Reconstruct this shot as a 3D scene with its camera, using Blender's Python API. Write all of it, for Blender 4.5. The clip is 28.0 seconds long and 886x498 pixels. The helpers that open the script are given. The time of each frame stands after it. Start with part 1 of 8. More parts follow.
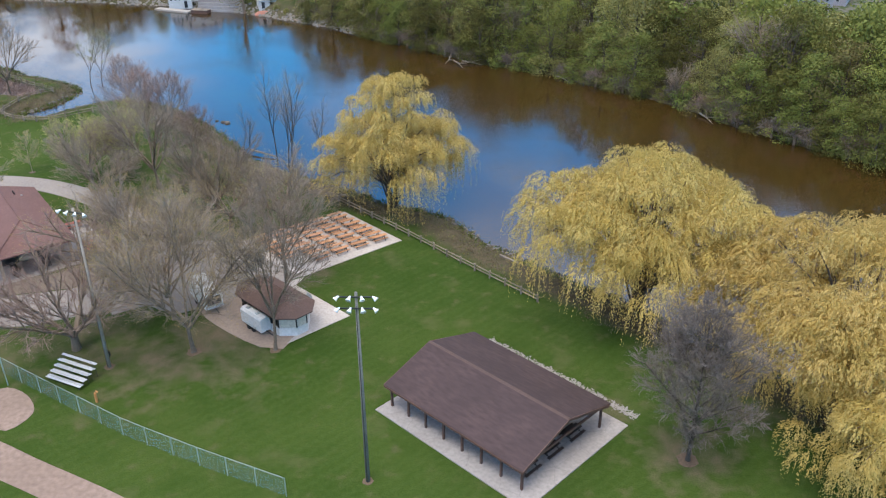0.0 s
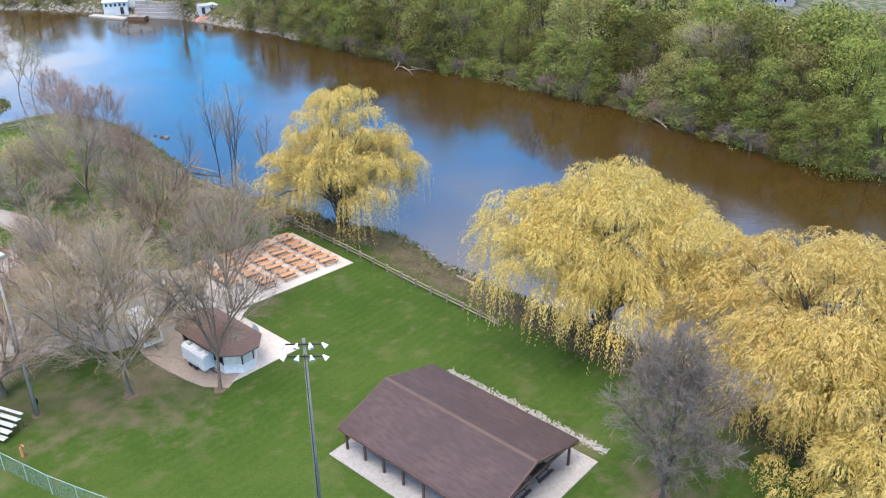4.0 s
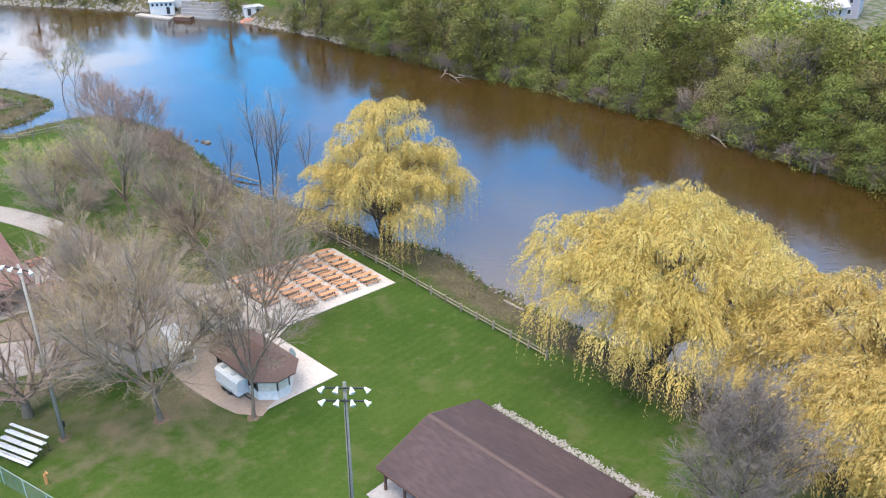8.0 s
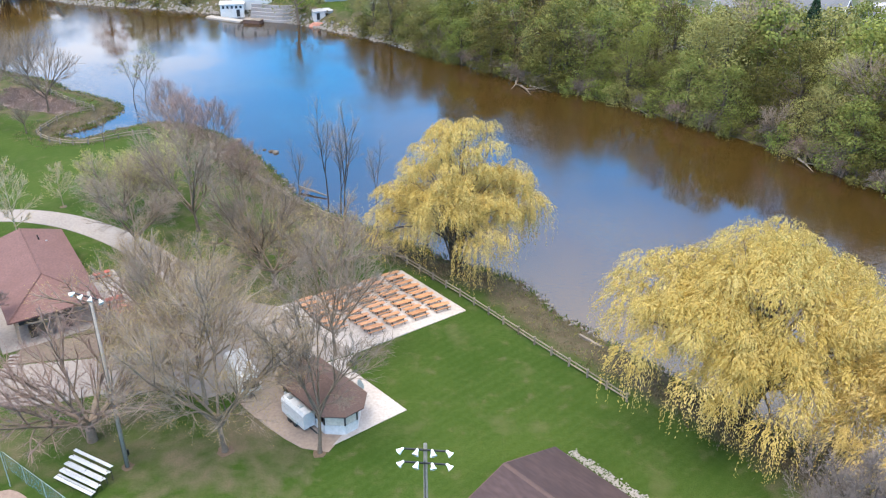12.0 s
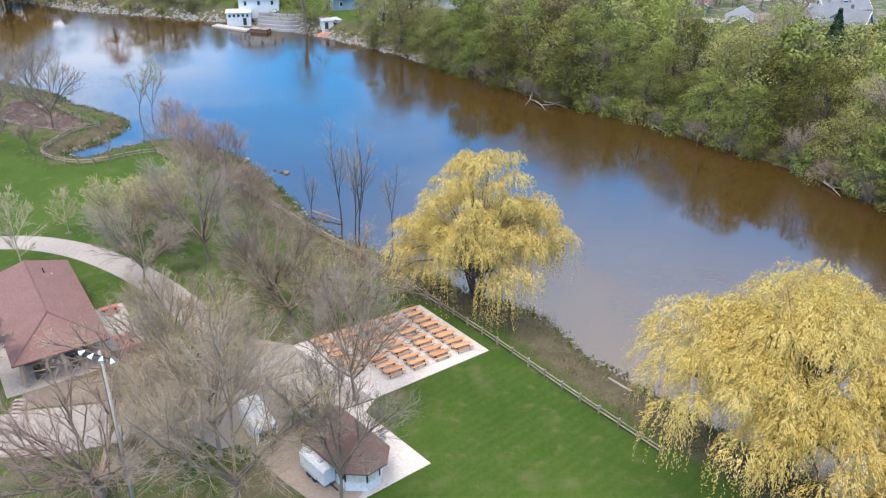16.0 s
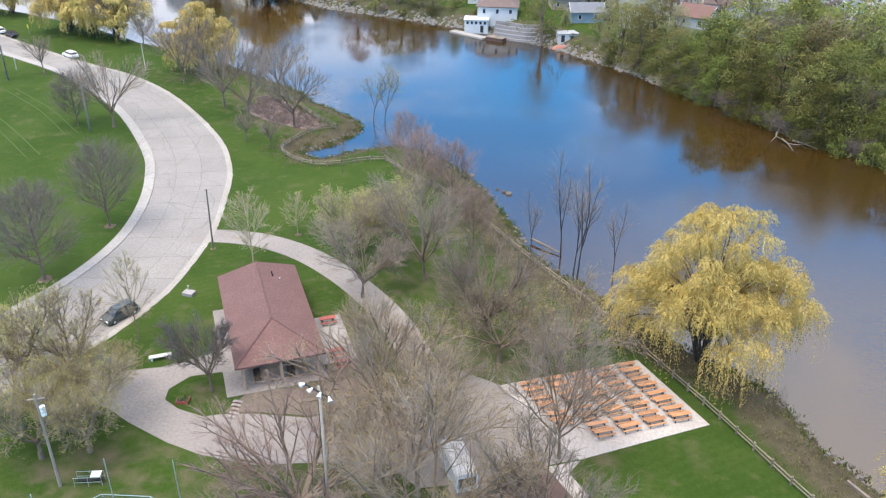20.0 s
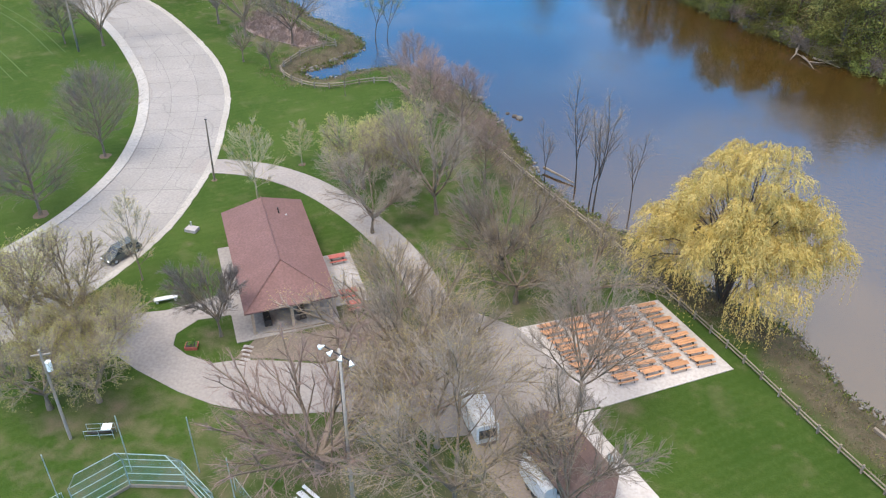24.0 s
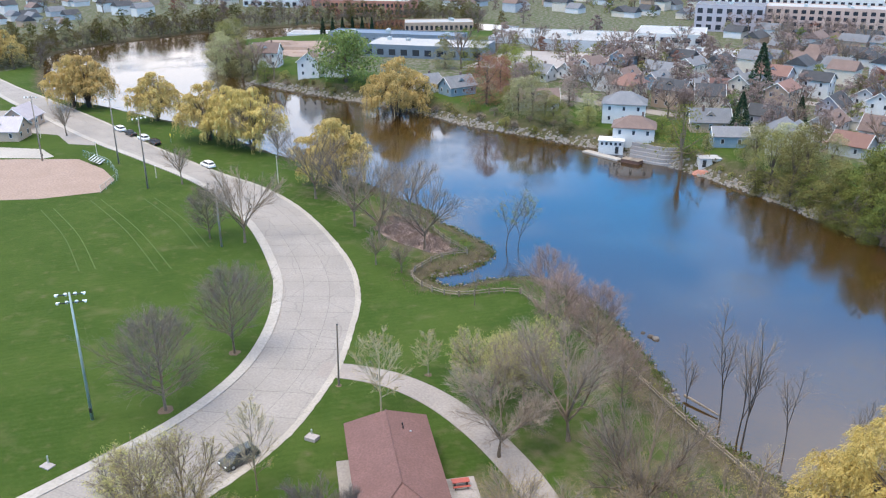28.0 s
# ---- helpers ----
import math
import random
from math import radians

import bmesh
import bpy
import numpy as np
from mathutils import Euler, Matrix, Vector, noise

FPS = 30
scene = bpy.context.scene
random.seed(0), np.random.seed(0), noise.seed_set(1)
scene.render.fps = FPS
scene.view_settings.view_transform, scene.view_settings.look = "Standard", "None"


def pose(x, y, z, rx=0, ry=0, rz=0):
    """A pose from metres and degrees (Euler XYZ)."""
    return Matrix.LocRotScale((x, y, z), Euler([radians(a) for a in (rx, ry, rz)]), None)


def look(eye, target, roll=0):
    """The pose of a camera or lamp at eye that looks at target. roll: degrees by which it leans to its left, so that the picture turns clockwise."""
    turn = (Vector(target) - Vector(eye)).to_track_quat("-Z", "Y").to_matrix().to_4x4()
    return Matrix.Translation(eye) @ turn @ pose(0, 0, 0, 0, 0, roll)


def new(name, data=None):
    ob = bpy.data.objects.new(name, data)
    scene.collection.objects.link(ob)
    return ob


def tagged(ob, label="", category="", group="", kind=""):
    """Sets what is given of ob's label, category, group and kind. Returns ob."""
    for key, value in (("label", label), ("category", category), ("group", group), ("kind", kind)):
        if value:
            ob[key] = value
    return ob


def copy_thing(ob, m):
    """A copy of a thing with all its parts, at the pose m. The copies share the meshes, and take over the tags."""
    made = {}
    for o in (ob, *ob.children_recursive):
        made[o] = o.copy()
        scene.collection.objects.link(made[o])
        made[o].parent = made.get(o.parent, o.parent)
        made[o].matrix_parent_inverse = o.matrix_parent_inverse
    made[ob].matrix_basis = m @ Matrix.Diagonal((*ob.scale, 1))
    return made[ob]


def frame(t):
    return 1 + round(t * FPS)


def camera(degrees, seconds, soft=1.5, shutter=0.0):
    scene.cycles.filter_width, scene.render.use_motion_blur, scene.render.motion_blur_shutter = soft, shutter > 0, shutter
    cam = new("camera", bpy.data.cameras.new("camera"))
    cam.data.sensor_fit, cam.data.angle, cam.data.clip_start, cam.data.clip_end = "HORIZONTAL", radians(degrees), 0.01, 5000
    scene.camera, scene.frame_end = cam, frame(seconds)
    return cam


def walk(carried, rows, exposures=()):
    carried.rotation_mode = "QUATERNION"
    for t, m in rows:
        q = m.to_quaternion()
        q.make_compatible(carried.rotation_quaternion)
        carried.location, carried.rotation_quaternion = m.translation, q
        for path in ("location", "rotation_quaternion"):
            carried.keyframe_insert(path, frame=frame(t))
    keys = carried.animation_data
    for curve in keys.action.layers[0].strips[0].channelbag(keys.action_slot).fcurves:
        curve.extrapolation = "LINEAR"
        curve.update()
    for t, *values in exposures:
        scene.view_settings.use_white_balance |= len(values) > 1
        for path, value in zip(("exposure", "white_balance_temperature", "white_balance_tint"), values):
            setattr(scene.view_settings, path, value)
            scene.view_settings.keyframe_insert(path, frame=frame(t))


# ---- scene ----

# The path: seconds, place, yaw, pitch (down is negative), roll.
PATH = [
    (0, 0, 0, 53.34, -0, -28.01, -0.52),
    (0.5, -0.03, 0.78, 53.33, -0.79, -28.02, -0.47),
    (1, -0.02, 1.55, 53.32, -1.36, -28.08, -0.55),
    (1.5, -0.02, 2.31, 53.32, -1.89, -28.04, -0.46),
    (2, -0.01, 3.04, 53.36, -2.23, -28.1, -0.49),
    (2.5, -0.01, 3.78, 53.38, -2.68, -28.08, -0.38),
    (3, 0, 4.52, 53.4, -3.03, -28.09, -0.41),
    (3.5, -0.01, 5.26, 53.41, -3.33, -28.08, -0.27),
    (4, -0.04, 6.01, 53.43, -3.58, -28.12, -0.28),
    (4.5, -0.1, 6.76, 53.41, -3.84, -28.1, -0.14),
    (6.5, -0.4, 9.65, 53.25, -4.62, -28.03, 0.19),
    (7, -0.54, 10.36, 53.2, -4.96, -27.99, 0.19),
    (7.5, -0.75, 11.05, 53.17, -4.11, -28.01, 0.2),
    (8, -1, 11.74, 53.2, -0.79, -28.02, 0.13),
    (8.5, -1.28, 12.37, 53.27, 1.94, -28.08, 0.14),
    (9, -1.59, 13, 53.38, 3.38, -28.09, 0.01),
    (9.5, -1.92, 13.62, 53.55, 4.07, -28.09, 0.08),
    (10, -2.23, 14.21, 53.74, 4.32, -28.13, 0.12),
    (10.5, -2.53, 14.79, 53.92, 4.09, -28.12, 0.11),
    (11, -2.83, 15.41, 54.07, 3.78, -28.14, 0.13),
    (11.5, -3.13, 16.08, 54.22, 3.52, -28.14, 0.1),
    (12, -3.43, 16.76, 54.37, 3.3, -28.15, 0.11),
    (12.5, -3.74, 17.43, 54.56, 3.07, -28.18, 0.18),
    (14.5, -5.16, 20.26, 55.62, 2.46, -28.26, 0.27),
    (15, -5.56, 20.98, 55.91, 2.23, -28.31, 0.28),
    (15.5, -5.94, 21.69, 56.23, 2.05, -28.3, 0.26),
    (16, -6.28, 22.37, 56.53, 3.33, -28.36, 0.32),
    (16.5, -6.62, 23.08, 56.82, 5.8, -28.38, 0.23),
    (17, -7, 23.82, 57.08, 6.26, -28.39, 0.22),
    (17.5, -7.41, 24.53, 57.35, 6.13, -28.39, 0.27),
    (18, -7.86, 25.24, 57.63, 7.15, -28.41, 0.25),
    (18.5, -8.34, 25.92, 57.94, 10.64, -28.46, 0.16),
    (19, -8.84, 26.57, 58.28, 14.37, -28.48, 0.06),
    (19.5, -9.36, 27.18, 58.62, 17.41, -28.49, -0.01),
    (20, -9.93, 27.82, 58.91, 18.56, -28.51, -0.04),
    (20.5, -10.55, 28.5, 59.13, 18.83, -28.5, -0.03),
    (21, -11.17, 29.17, 59.3, 18.61, -28.79, -0),
    (21.5, -11.74, 29.77, 59.44, 18.63, -32.57, 0),
    (22, -12.2, 30.2, 59.6, 18.55, -36.2, 0),
    (22.5, -12.6, 30.75, 59.75, 18.45, -37.6, 0),
    (23, -13, 31.2, 59.9, 18.3, -37.6, 0),
    (23.5, -13.32, 31.66, 60.05, 18.15, -36.54, -0.05),
    (24, -13.86, 32.25, 60.1, 18.09, -34.91, -0.04),
    (24.5, -14.46, 32.88, 60.11, 17.99, -31.39, 0.1),
    (25, -15.11, 33.5, 60.09, 17.97, -26.78, 0.14),
    (25.5, -15.75, 34.05, 60.08, 18.01, -21.7, 0.13),
    (26, -16.36, 34.57, 60.09, 18.14, -21.74, 0.11),
    (26.5, -16.94, 35.08, 60.13, 21.08, -21.75, -0.01),
    (27, -17.49, 35.5, 60.19, 23.99, -21.81, -0.15),
    (27.5, -18.04, 35.86, 60.26, 25.82, -21.82, -0.28),
    (28, -18.58, 36.18, 60.34, 26.32, -21.83, -0.36),
]


def aim(x, y, z, yaw, pitch, roll):
    a, b = radians(yaw), radians(pitch)
    eye = Vector((x, y, z))
    return look(eye, eye + Vector((-math.sin(a) * math.cos(b), math.cos(a) * math.cos(b), math.sin(b))), roll)


cam = camera(54.95, 28.0, soft=1.2)
walk(cam, [(r[0], aim(*r[1:])) for r in PATH], exposures=((0.0, 0.22), (0.9, 0.79), (15.0, 0.79), (17.0, 0.70), (18.0, 0.66), (20.0, 0.60), (24.0, 0.56), (26.0, 0.48), (28.0, 0.46)))

# ---- sky and sun: bright day with thin broken cloud ----
SUN_ELEVATION, SUN_AZIMUTH = 70.0, 215.0   # degrees, azimuth clockwise from +y
world = bpy.data.worlds.new("sky")
world.use_nodes = True
scene.world = world
wn, wl = world.node_tree.nodes, world.node_tree.links
sky = wn.new("ShaderNodeTexSky")
sky.sky_type, sky.sun_disc = "NISHITA", False
sky.sun_elevation, sky.sun_rotation = radians(SUN_ELEVATION), radians(SUN_AZIMUTH)
sky.air_density, sky.dust_density, sky.ozone_density = 1.0, 0.15, 1.0
sky_coord = wn.new("ShaderNodeTexCoord")
sky_map = wn.new("ShaderNodeMapping")
sky_map.inputs["Scale"].default_value = (1.0, 1.0, 2.6)
cloud = wn.new("ShaderNodeTexNoise")
cloud.inputs["Scale"].default_value, cloud.inputs["Detail"].default_value = 2.3, 6.0
cloud_ramp = wn.new("ShaderNodeValToRGB")
cloud_ramp.color_ramp.elements[0].position, cloud_ramp.color_ramp.elements[1].position = 0.57, 0.78
cloud_mix = wn.new("ShaderNodeMixRGB")
cloud_mix.inputs[2].default_value = (10.8, 10.3, 10.5, 1)
wl.new(sky_coord.outputs["Generated"], sky_map.inputs["Vector"])
wl.new(sky_map.outputs["Vector"], cloud.inputs["Vector"])
wl.new(cloud.outputs["Fac"], cloud_ramp.inputs["Fac"])
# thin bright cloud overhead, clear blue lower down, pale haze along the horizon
split = wn.new("ShaderNodeSeparateXYZ")
wl.new(sky_coord.outputs["Generated"], split.inputs[0])
veil = wn.new("ShaderNodeMapRange")
veil.interpolation_type = "SMOOTHSTEP"
veil.inputs["From Min"].default_value, veil.inputs["From Max"].default_value, veil.inputs["To Max"].default_value = 0.37, 0.58, 0.84
wl.new(split.outputs["Z"], veil.inputs["Value"])
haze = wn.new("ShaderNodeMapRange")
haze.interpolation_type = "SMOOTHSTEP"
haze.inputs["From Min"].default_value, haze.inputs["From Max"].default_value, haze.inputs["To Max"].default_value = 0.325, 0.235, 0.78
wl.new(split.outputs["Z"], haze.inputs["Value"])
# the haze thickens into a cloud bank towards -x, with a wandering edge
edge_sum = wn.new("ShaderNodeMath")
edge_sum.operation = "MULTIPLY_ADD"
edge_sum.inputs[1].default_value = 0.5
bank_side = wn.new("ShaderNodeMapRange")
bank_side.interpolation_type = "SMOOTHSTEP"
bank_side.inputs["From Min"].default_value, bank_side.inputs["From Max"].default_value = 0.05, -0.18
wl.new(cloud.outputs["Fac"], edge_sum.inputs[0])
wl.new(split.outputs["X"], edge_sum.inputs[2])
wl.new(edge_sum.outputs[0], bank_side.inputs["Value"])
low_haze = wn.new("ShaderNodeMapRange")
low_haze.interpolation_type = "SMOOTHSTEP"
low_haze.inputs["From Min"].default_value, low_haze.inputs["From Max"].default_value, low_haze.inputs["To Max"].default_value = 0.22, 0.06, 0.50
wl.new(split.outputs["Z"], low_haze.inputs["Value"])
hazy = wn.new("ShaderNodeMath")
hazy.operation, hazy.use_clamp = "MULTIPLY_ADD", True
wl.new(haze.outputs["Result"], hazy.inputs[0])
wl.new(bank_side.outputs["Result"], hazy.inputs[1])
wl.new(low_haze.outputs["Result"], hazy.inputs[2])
sum_a, sum_b = wn.new("ShaderNodeMath"), wn.new("ShaderNodeMath")
sum_b.use_clamp = True
veil_side, veil_cut = wn.new("ShaderNodeMapRange"), wn.new("ShaderNodeMath")
veil_side.inputs["From Min"].default_value, veil_side.inputs["From Max"].default_value, veil_side.inputs["To Min"].default_value = -0.24, 0.04, 0.35
veil_cut.operation = "MULTIPLY"
wl.new(split.outputs["X"], veil_side.inputs["Value"])
wl.new(veil.outputs["Result"], veil_cut.inputs[0])
wl.new(veil_side.outputs["Result"], veil_cut.inputs[1])
veil_high, veil_all = wn.new("ShaderNodeMapRange"), wn.new("ShaderNodeMath")
veil_high.interpolation_type, veil_all.operation = "SMOOTHSTEP", "MAXIMUM"
veil_high.inputs["From Min"].default_value, veil_high.inputs["From Max"].default_value, veil_high.inputs["To Max"].default_value = 0.50, 0.66, 0.88
wl.new(split.outputs["Z"], veil_high.inputs["Value"])
wl.new(veil_cut.outputs[0], veil_all.inputs[0])
wl.new(veil_high.outputs["Result"], veil_all.inputs[1])
wl.new(veil_all.outputs[0], sum_a.inputs[0])
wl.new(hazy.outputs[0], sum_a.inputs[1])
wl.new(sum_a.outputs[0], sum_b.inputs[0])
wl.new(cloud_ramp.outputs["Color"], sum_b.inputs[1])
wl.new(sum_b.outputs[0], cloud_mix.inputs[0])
clear = wn.new("ShaderNodeMixRGB")
clear.blend_type = "MULTIPLY"
clear.inputs[0].default_value, clear.inputs[2].default_value = 1.0, (0.05, 1.55, 2.45, 1)
wl.new(sky.outputs["Color"], clear.inputs[1])
wl.new(clear.outputs["Color"], cloud_mix.inputs[1])
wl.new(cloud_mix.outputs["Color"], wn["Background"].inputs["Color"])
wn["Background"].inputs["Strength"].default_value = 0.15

sun = new("sun", bpy.data.lights.new("sun", "SUN"))
sun.data.energy, sun.data.angle, sun.data.color = 2.6, radians(26), (1.0, 0.935, 0.83)
sa, se = radians(SUN_AZIMUTH), radians(SUN_ELEVATION)
sun.matrix_world = look((0, 0, 200), (-math.sin(sa) * math.cos(se), -math.cos(sa) * math.cos(se), 200 - math.sin(se)))


# ---- materials ----
def node_mat(name):
    m = bpy.data.materials.new(name)
    m.use_nodes = True
    nt = m.node_tree
    return m, nt.nodes, nt.links, nt.nodes["Principled BSDF"]


def noise_node(n, l, scale, detail=4.0, coord="Object", stretch=None):
    tc = n.new("ShaderNodeTexCoord")
    t = n.new("ShaderNodeTexNoise")
    t.inputs["Scale"].default_value, t.inputs["Detail"].default_value = scale, detail
    if stretch:
        mp = n.new("ShaderNodeMapping")
        mp.inputs["Scale"].default_value = stretch
        l.new(tc.outputs[coord], mp.inputs["Vector"])
        l.new(mp.outputs["Vector"], t.inputs["Vector"])
    else:
        l.new(tc.outputs[coord], t.inputs["Vector"])
    return t


def mix_node(n, l, fac, a, b, mode="MIX"):
    m = n.new("ShaderNodeMixRGB")
    m.blend_type = mode
    for i, v in enumerate((fac, a, b)):
        if isinstance(v, (int, float)):
            m.inputs[i].default_value = v
        elif isinstance(v, tuple):
            m.inputs[i].default_value = (*v, 1)
        else:
            l.new(v, m.inputs[i])
    return m.outputs[0]


def ramp_node(n, l, value, lo, hi):
    r = n.new("ShaderNodeMapRange")
    r.inputs["From Min"].default_value, r.inputs["From Max"].default_value = lo, hi
    l.new(value, r.inputs["Value"])
    return r.outputs["Result"]


def surface(name, a, b, big=0.3, small=6.0, rough=0.8, bump=0.2, metal=0.0, vary=0.12, grime=0.25, stretch=None):
    """Two colours mixed by a large and a small noise, a fine relief and a change from thing to thing."""
    m, n, l, bs = node_mat(name)
    n1, n2 = noise_node(n, l, big, 5), noise_node(n, l, small, 6, stretch=stretch)
    c = mix_node(n, l, ramp_node(n, l, n1.outputs["Fac"], 0.32, 0.68), a, b)
    dark = tuple(v * (1 - grime) for v in a)
    c = mix_node(n, l, ramp_node(n, l, n2.outputs["Fac"], 0.35, 0.75), c, dark)
    if vary:
        oi = n.new("ShaderNodeObjectInfo")
        hsv = n.new("ShaderNodeHueSaturation")
        l.new(c, hsv.inputs["Color"])
        mr = n.new("ShaderNodeMapRange")
        mr.inputs["To Min"].default_value, mr.inputs["To Max"].default_value = 1 - vary, 1 + vary
        l.new(oi.outputs["Random"], mr.inputs["Value"])
        l.new(mr.outputs["Result"], hsv.inputs["Value"])
        c = hsv.outputs["Color"]
    l.new(c, bs.inputs["Base Color"])
    bs.inputs["Roughness"].default_value, bs.inputs["Metallic"].default_value = rough, metal
    if bump:
        bp = n.new("ShaderNodeBump")
        bp.inputs["Strength"].default_value, bp.inputs["Distance"].default_value = bump, 0.05
        l.new(n2.outputs["Fac"], bp.inputs["Height"])
        l.new(bp.outputs["Normal"], bs.inputs["Normal"])
    return m


def leafy(name, a, b, c, glow=0.35, hue=0.02, lo_=0.68, hi_=1.28):
    """Leaves: a colour for each leaf, a shift from tree to tree and light that passes through."""
    m, n, l, bs = node_mat(name)
    geo = n.new("ShaderNodeNewGeometry")
    oi = n.new("ShaderNodeObjectInfo")
    nz = noise_node(n, l, 0.35, 3)
    col = mix_node(n, l, ramp_node(n, l, nz.outputs["Fac"], 0.35, 0.65), a, b)
    col = mix_node(n, l, ramp_node(n, l, geo.outputs["Random Per Island"], 0.55, 1.0), col, c)
    hsv = n.new("ShaderNodeHueSaturation")
    for src, to, lo, hi in ((oi.outputs["Random"], "Hue", 0.5 - hue, 0.5 + hue), (oi.outputs["Random"], "Value", lo_, hi_)):
        mr = n.new("ShaderNodeMapRange")
        mr.inputs["To Min"].default_value, mr.inputs["To Max"].default_value = lo, hi
        l.new(src, mr.inputs["Value"])
        l.new(mr.outputs["Result"], hsv.inputs[to])
    l.new(col, hsv.inputs["Color"])
    l.new(hsv.outputs["Color"], bs.inputs["Base Color"])
    bs.inputs["Roughness"].default_value = 0.7
    bs.inputs["Specular IOR Level"].default_value = 0.08
    tr = n.new("ShaderNodeBsdfTranslucent")
    l.new(hsv.outputs["Color"], tr.inputs["Color"])
    mx = n.new("ShaderNodeMixShader")
    mx.inputs[0].default_value = glow
    l.new(bs.outputs[0], mx.inputs[1])
    l.new(tr.outputs[0], mx.inputs[2])
    l.new(mx.outputs[0], n["Material Output"].inputs["Surface"])
    return m


def ground_material():
    m, n, l, bs = node_mat("ground_cover")
    at = n.new("ShaderNodeAttribute")
    at.attribute_name = "cover"
    sep = n.new("ShaderNodeSeparateColor")
    l.new(at.outputs["Color"], sep.inputs["Color"])
    big, mid, fine = noise_node(n, l, 0.06, 4), noise_node(n, l, 0.5, 6), noise_node(n, l, 9.0, 8)
    clump = noise_node(n, l, 2.2, 8)
    grass = mix_node(n, l, ramp_node(n, l, big.outputs["Fac"], 0.36, 0.64), (0.0320, 0.0593, 0.0108), (0.0508, 0.0791, 0.0165))
    grass = mix_node(n, l, ramp_node(n, l, mid.outputs["Fac"], 0.50, 1.35), grass, (0.1083, 0.1055, 0.0396))
    grass = mix_node(n, l, ramp_node(n, l, clump.outputs["Fac"], 0.46, 1.2), grass, (0.0602, 0.0922, 0.0226))
    grass = mix_node(n, l, ramp_node(n, l, clump.outputs["Fac"], 0.5, -0.15), grass, (0.0282, 0.0584, 0.0094))
    # mower passes, wandering and broken
    tc = n.new("ShaderNodeTexCoord")
    for turn, scale, k in ((46, 0.28, 11.0),):
        mp = n.new("ShaderNodeMapping")
        mp.inputs["Rotation"].default_value = (0, 0, radians(turn))
        wave = n.new("ShaderNodeTexWave")
        wave.inputs["Scale"].default_value, wave.inputs["Distortion"].default_value = scale, 4.5
        wave.inputs["Detail"].default_value, wave.inputs["Detail Scale"].default_value = 3.0, 0.5
        l.new(tc.outputs["Object"], mp.inputs["Vector"])
        l.new(mp.outputs["Vector"], wave.inputs["Vector"])
        grass = mix_node(n, l, ramp_node(n, l, wave.outputs["Fac"], 0.1, k), grass, (0.0847, 0.1224, 0.0424))
    grass = mix_node(n, l, ramp_node(n, l, fine.outputs["Fac"], 0.42, 0.78), grass, (0.0216, 0.0433, 0.0085))
    patch = noise_node(n, l, 0.19, 5)
    grass = mix_node(n, l, ramp_node(n, l, patch.outputs["Fac"], 0.58, 1.0), grass, (0.112, 0.104, 0.052))
    grass = mix_node(n, l, ramp_node(n, l, patch.outputs["Fac"], 0.46, 0.06), grass, (0.024, 0.050, 0.008))
    litter = mix_node(n, l, ramp_node(n, l, fine.outputs["Fac"], 0.3, 0.7), (0.150, 0.118, 0.082), (0.078, 0.070, 0.040))
    scrub = mix_node(n, l, ramp_node(n, l, fine.outputs["Fac"], 0.36, 0.64), (0.132, 0.107, 0.075), (0.046, 0.040, 0.024))
    scrub = mix_node(n, l, ramp_node(n, l, clump.outputs["Fac"], 0.50, 0.72), scrub, (0.045, 0.060, 0.020))
    scrub = mix_node(n, l, ramp_node(n, l, mid.outputs["Fac"], 0.56, 0.36), scrub, (0.062, 0.052, 0.034))
    town = mix_node(n, l, ramp_node(n, l, mid.outputs["Fac"], 0.46, 0.60), (0.062, 0.078, 0.036), (0.135, 0.125, 0.112))

    def cover(channel, soft):
        ad = n.new("ShaderNodeMath")
        ad.operation = "MULTIPLY_ADD"
        l.new(mid.outputs["Fac"], ad.inputs[0])
        ad.inputs[1].default_value = soft
        l.new(channel, ad.inputs[2])
        return ramp_node(n, l, ad.outputs[0], 0.5 + soft * 0.5 - 0.35, 0.5 + soft * 0.5 + 0.35)
    c = mix_node(n, l, cover(sep.outputs[2], 0.3), grass, town)
    c = mix_node(n, l, cover(sep.outputs[0], 1.4), c, litter)
    c = mix_node(n, l, cover(sep.outputs[1], 0.9), c, scrub)
    l.new(c, bs.inputs["Base Color"])
    bs.inputs["Roughness"].default_value = 0.95
    bs.inputs["Specular IOR Level"].default_value = 0.05
    bp = n.new("ShaderNodeBump")
    bp.inputs["Strength"].default_value, bp.inputs["Distance"].default_value = 0.5, 0.08
    l.new(fine.outputs["Fac"], bp.inputs["Height"])
    l.new(bp.outputs["Normal"], bs.inputs["Normal"])
    return m


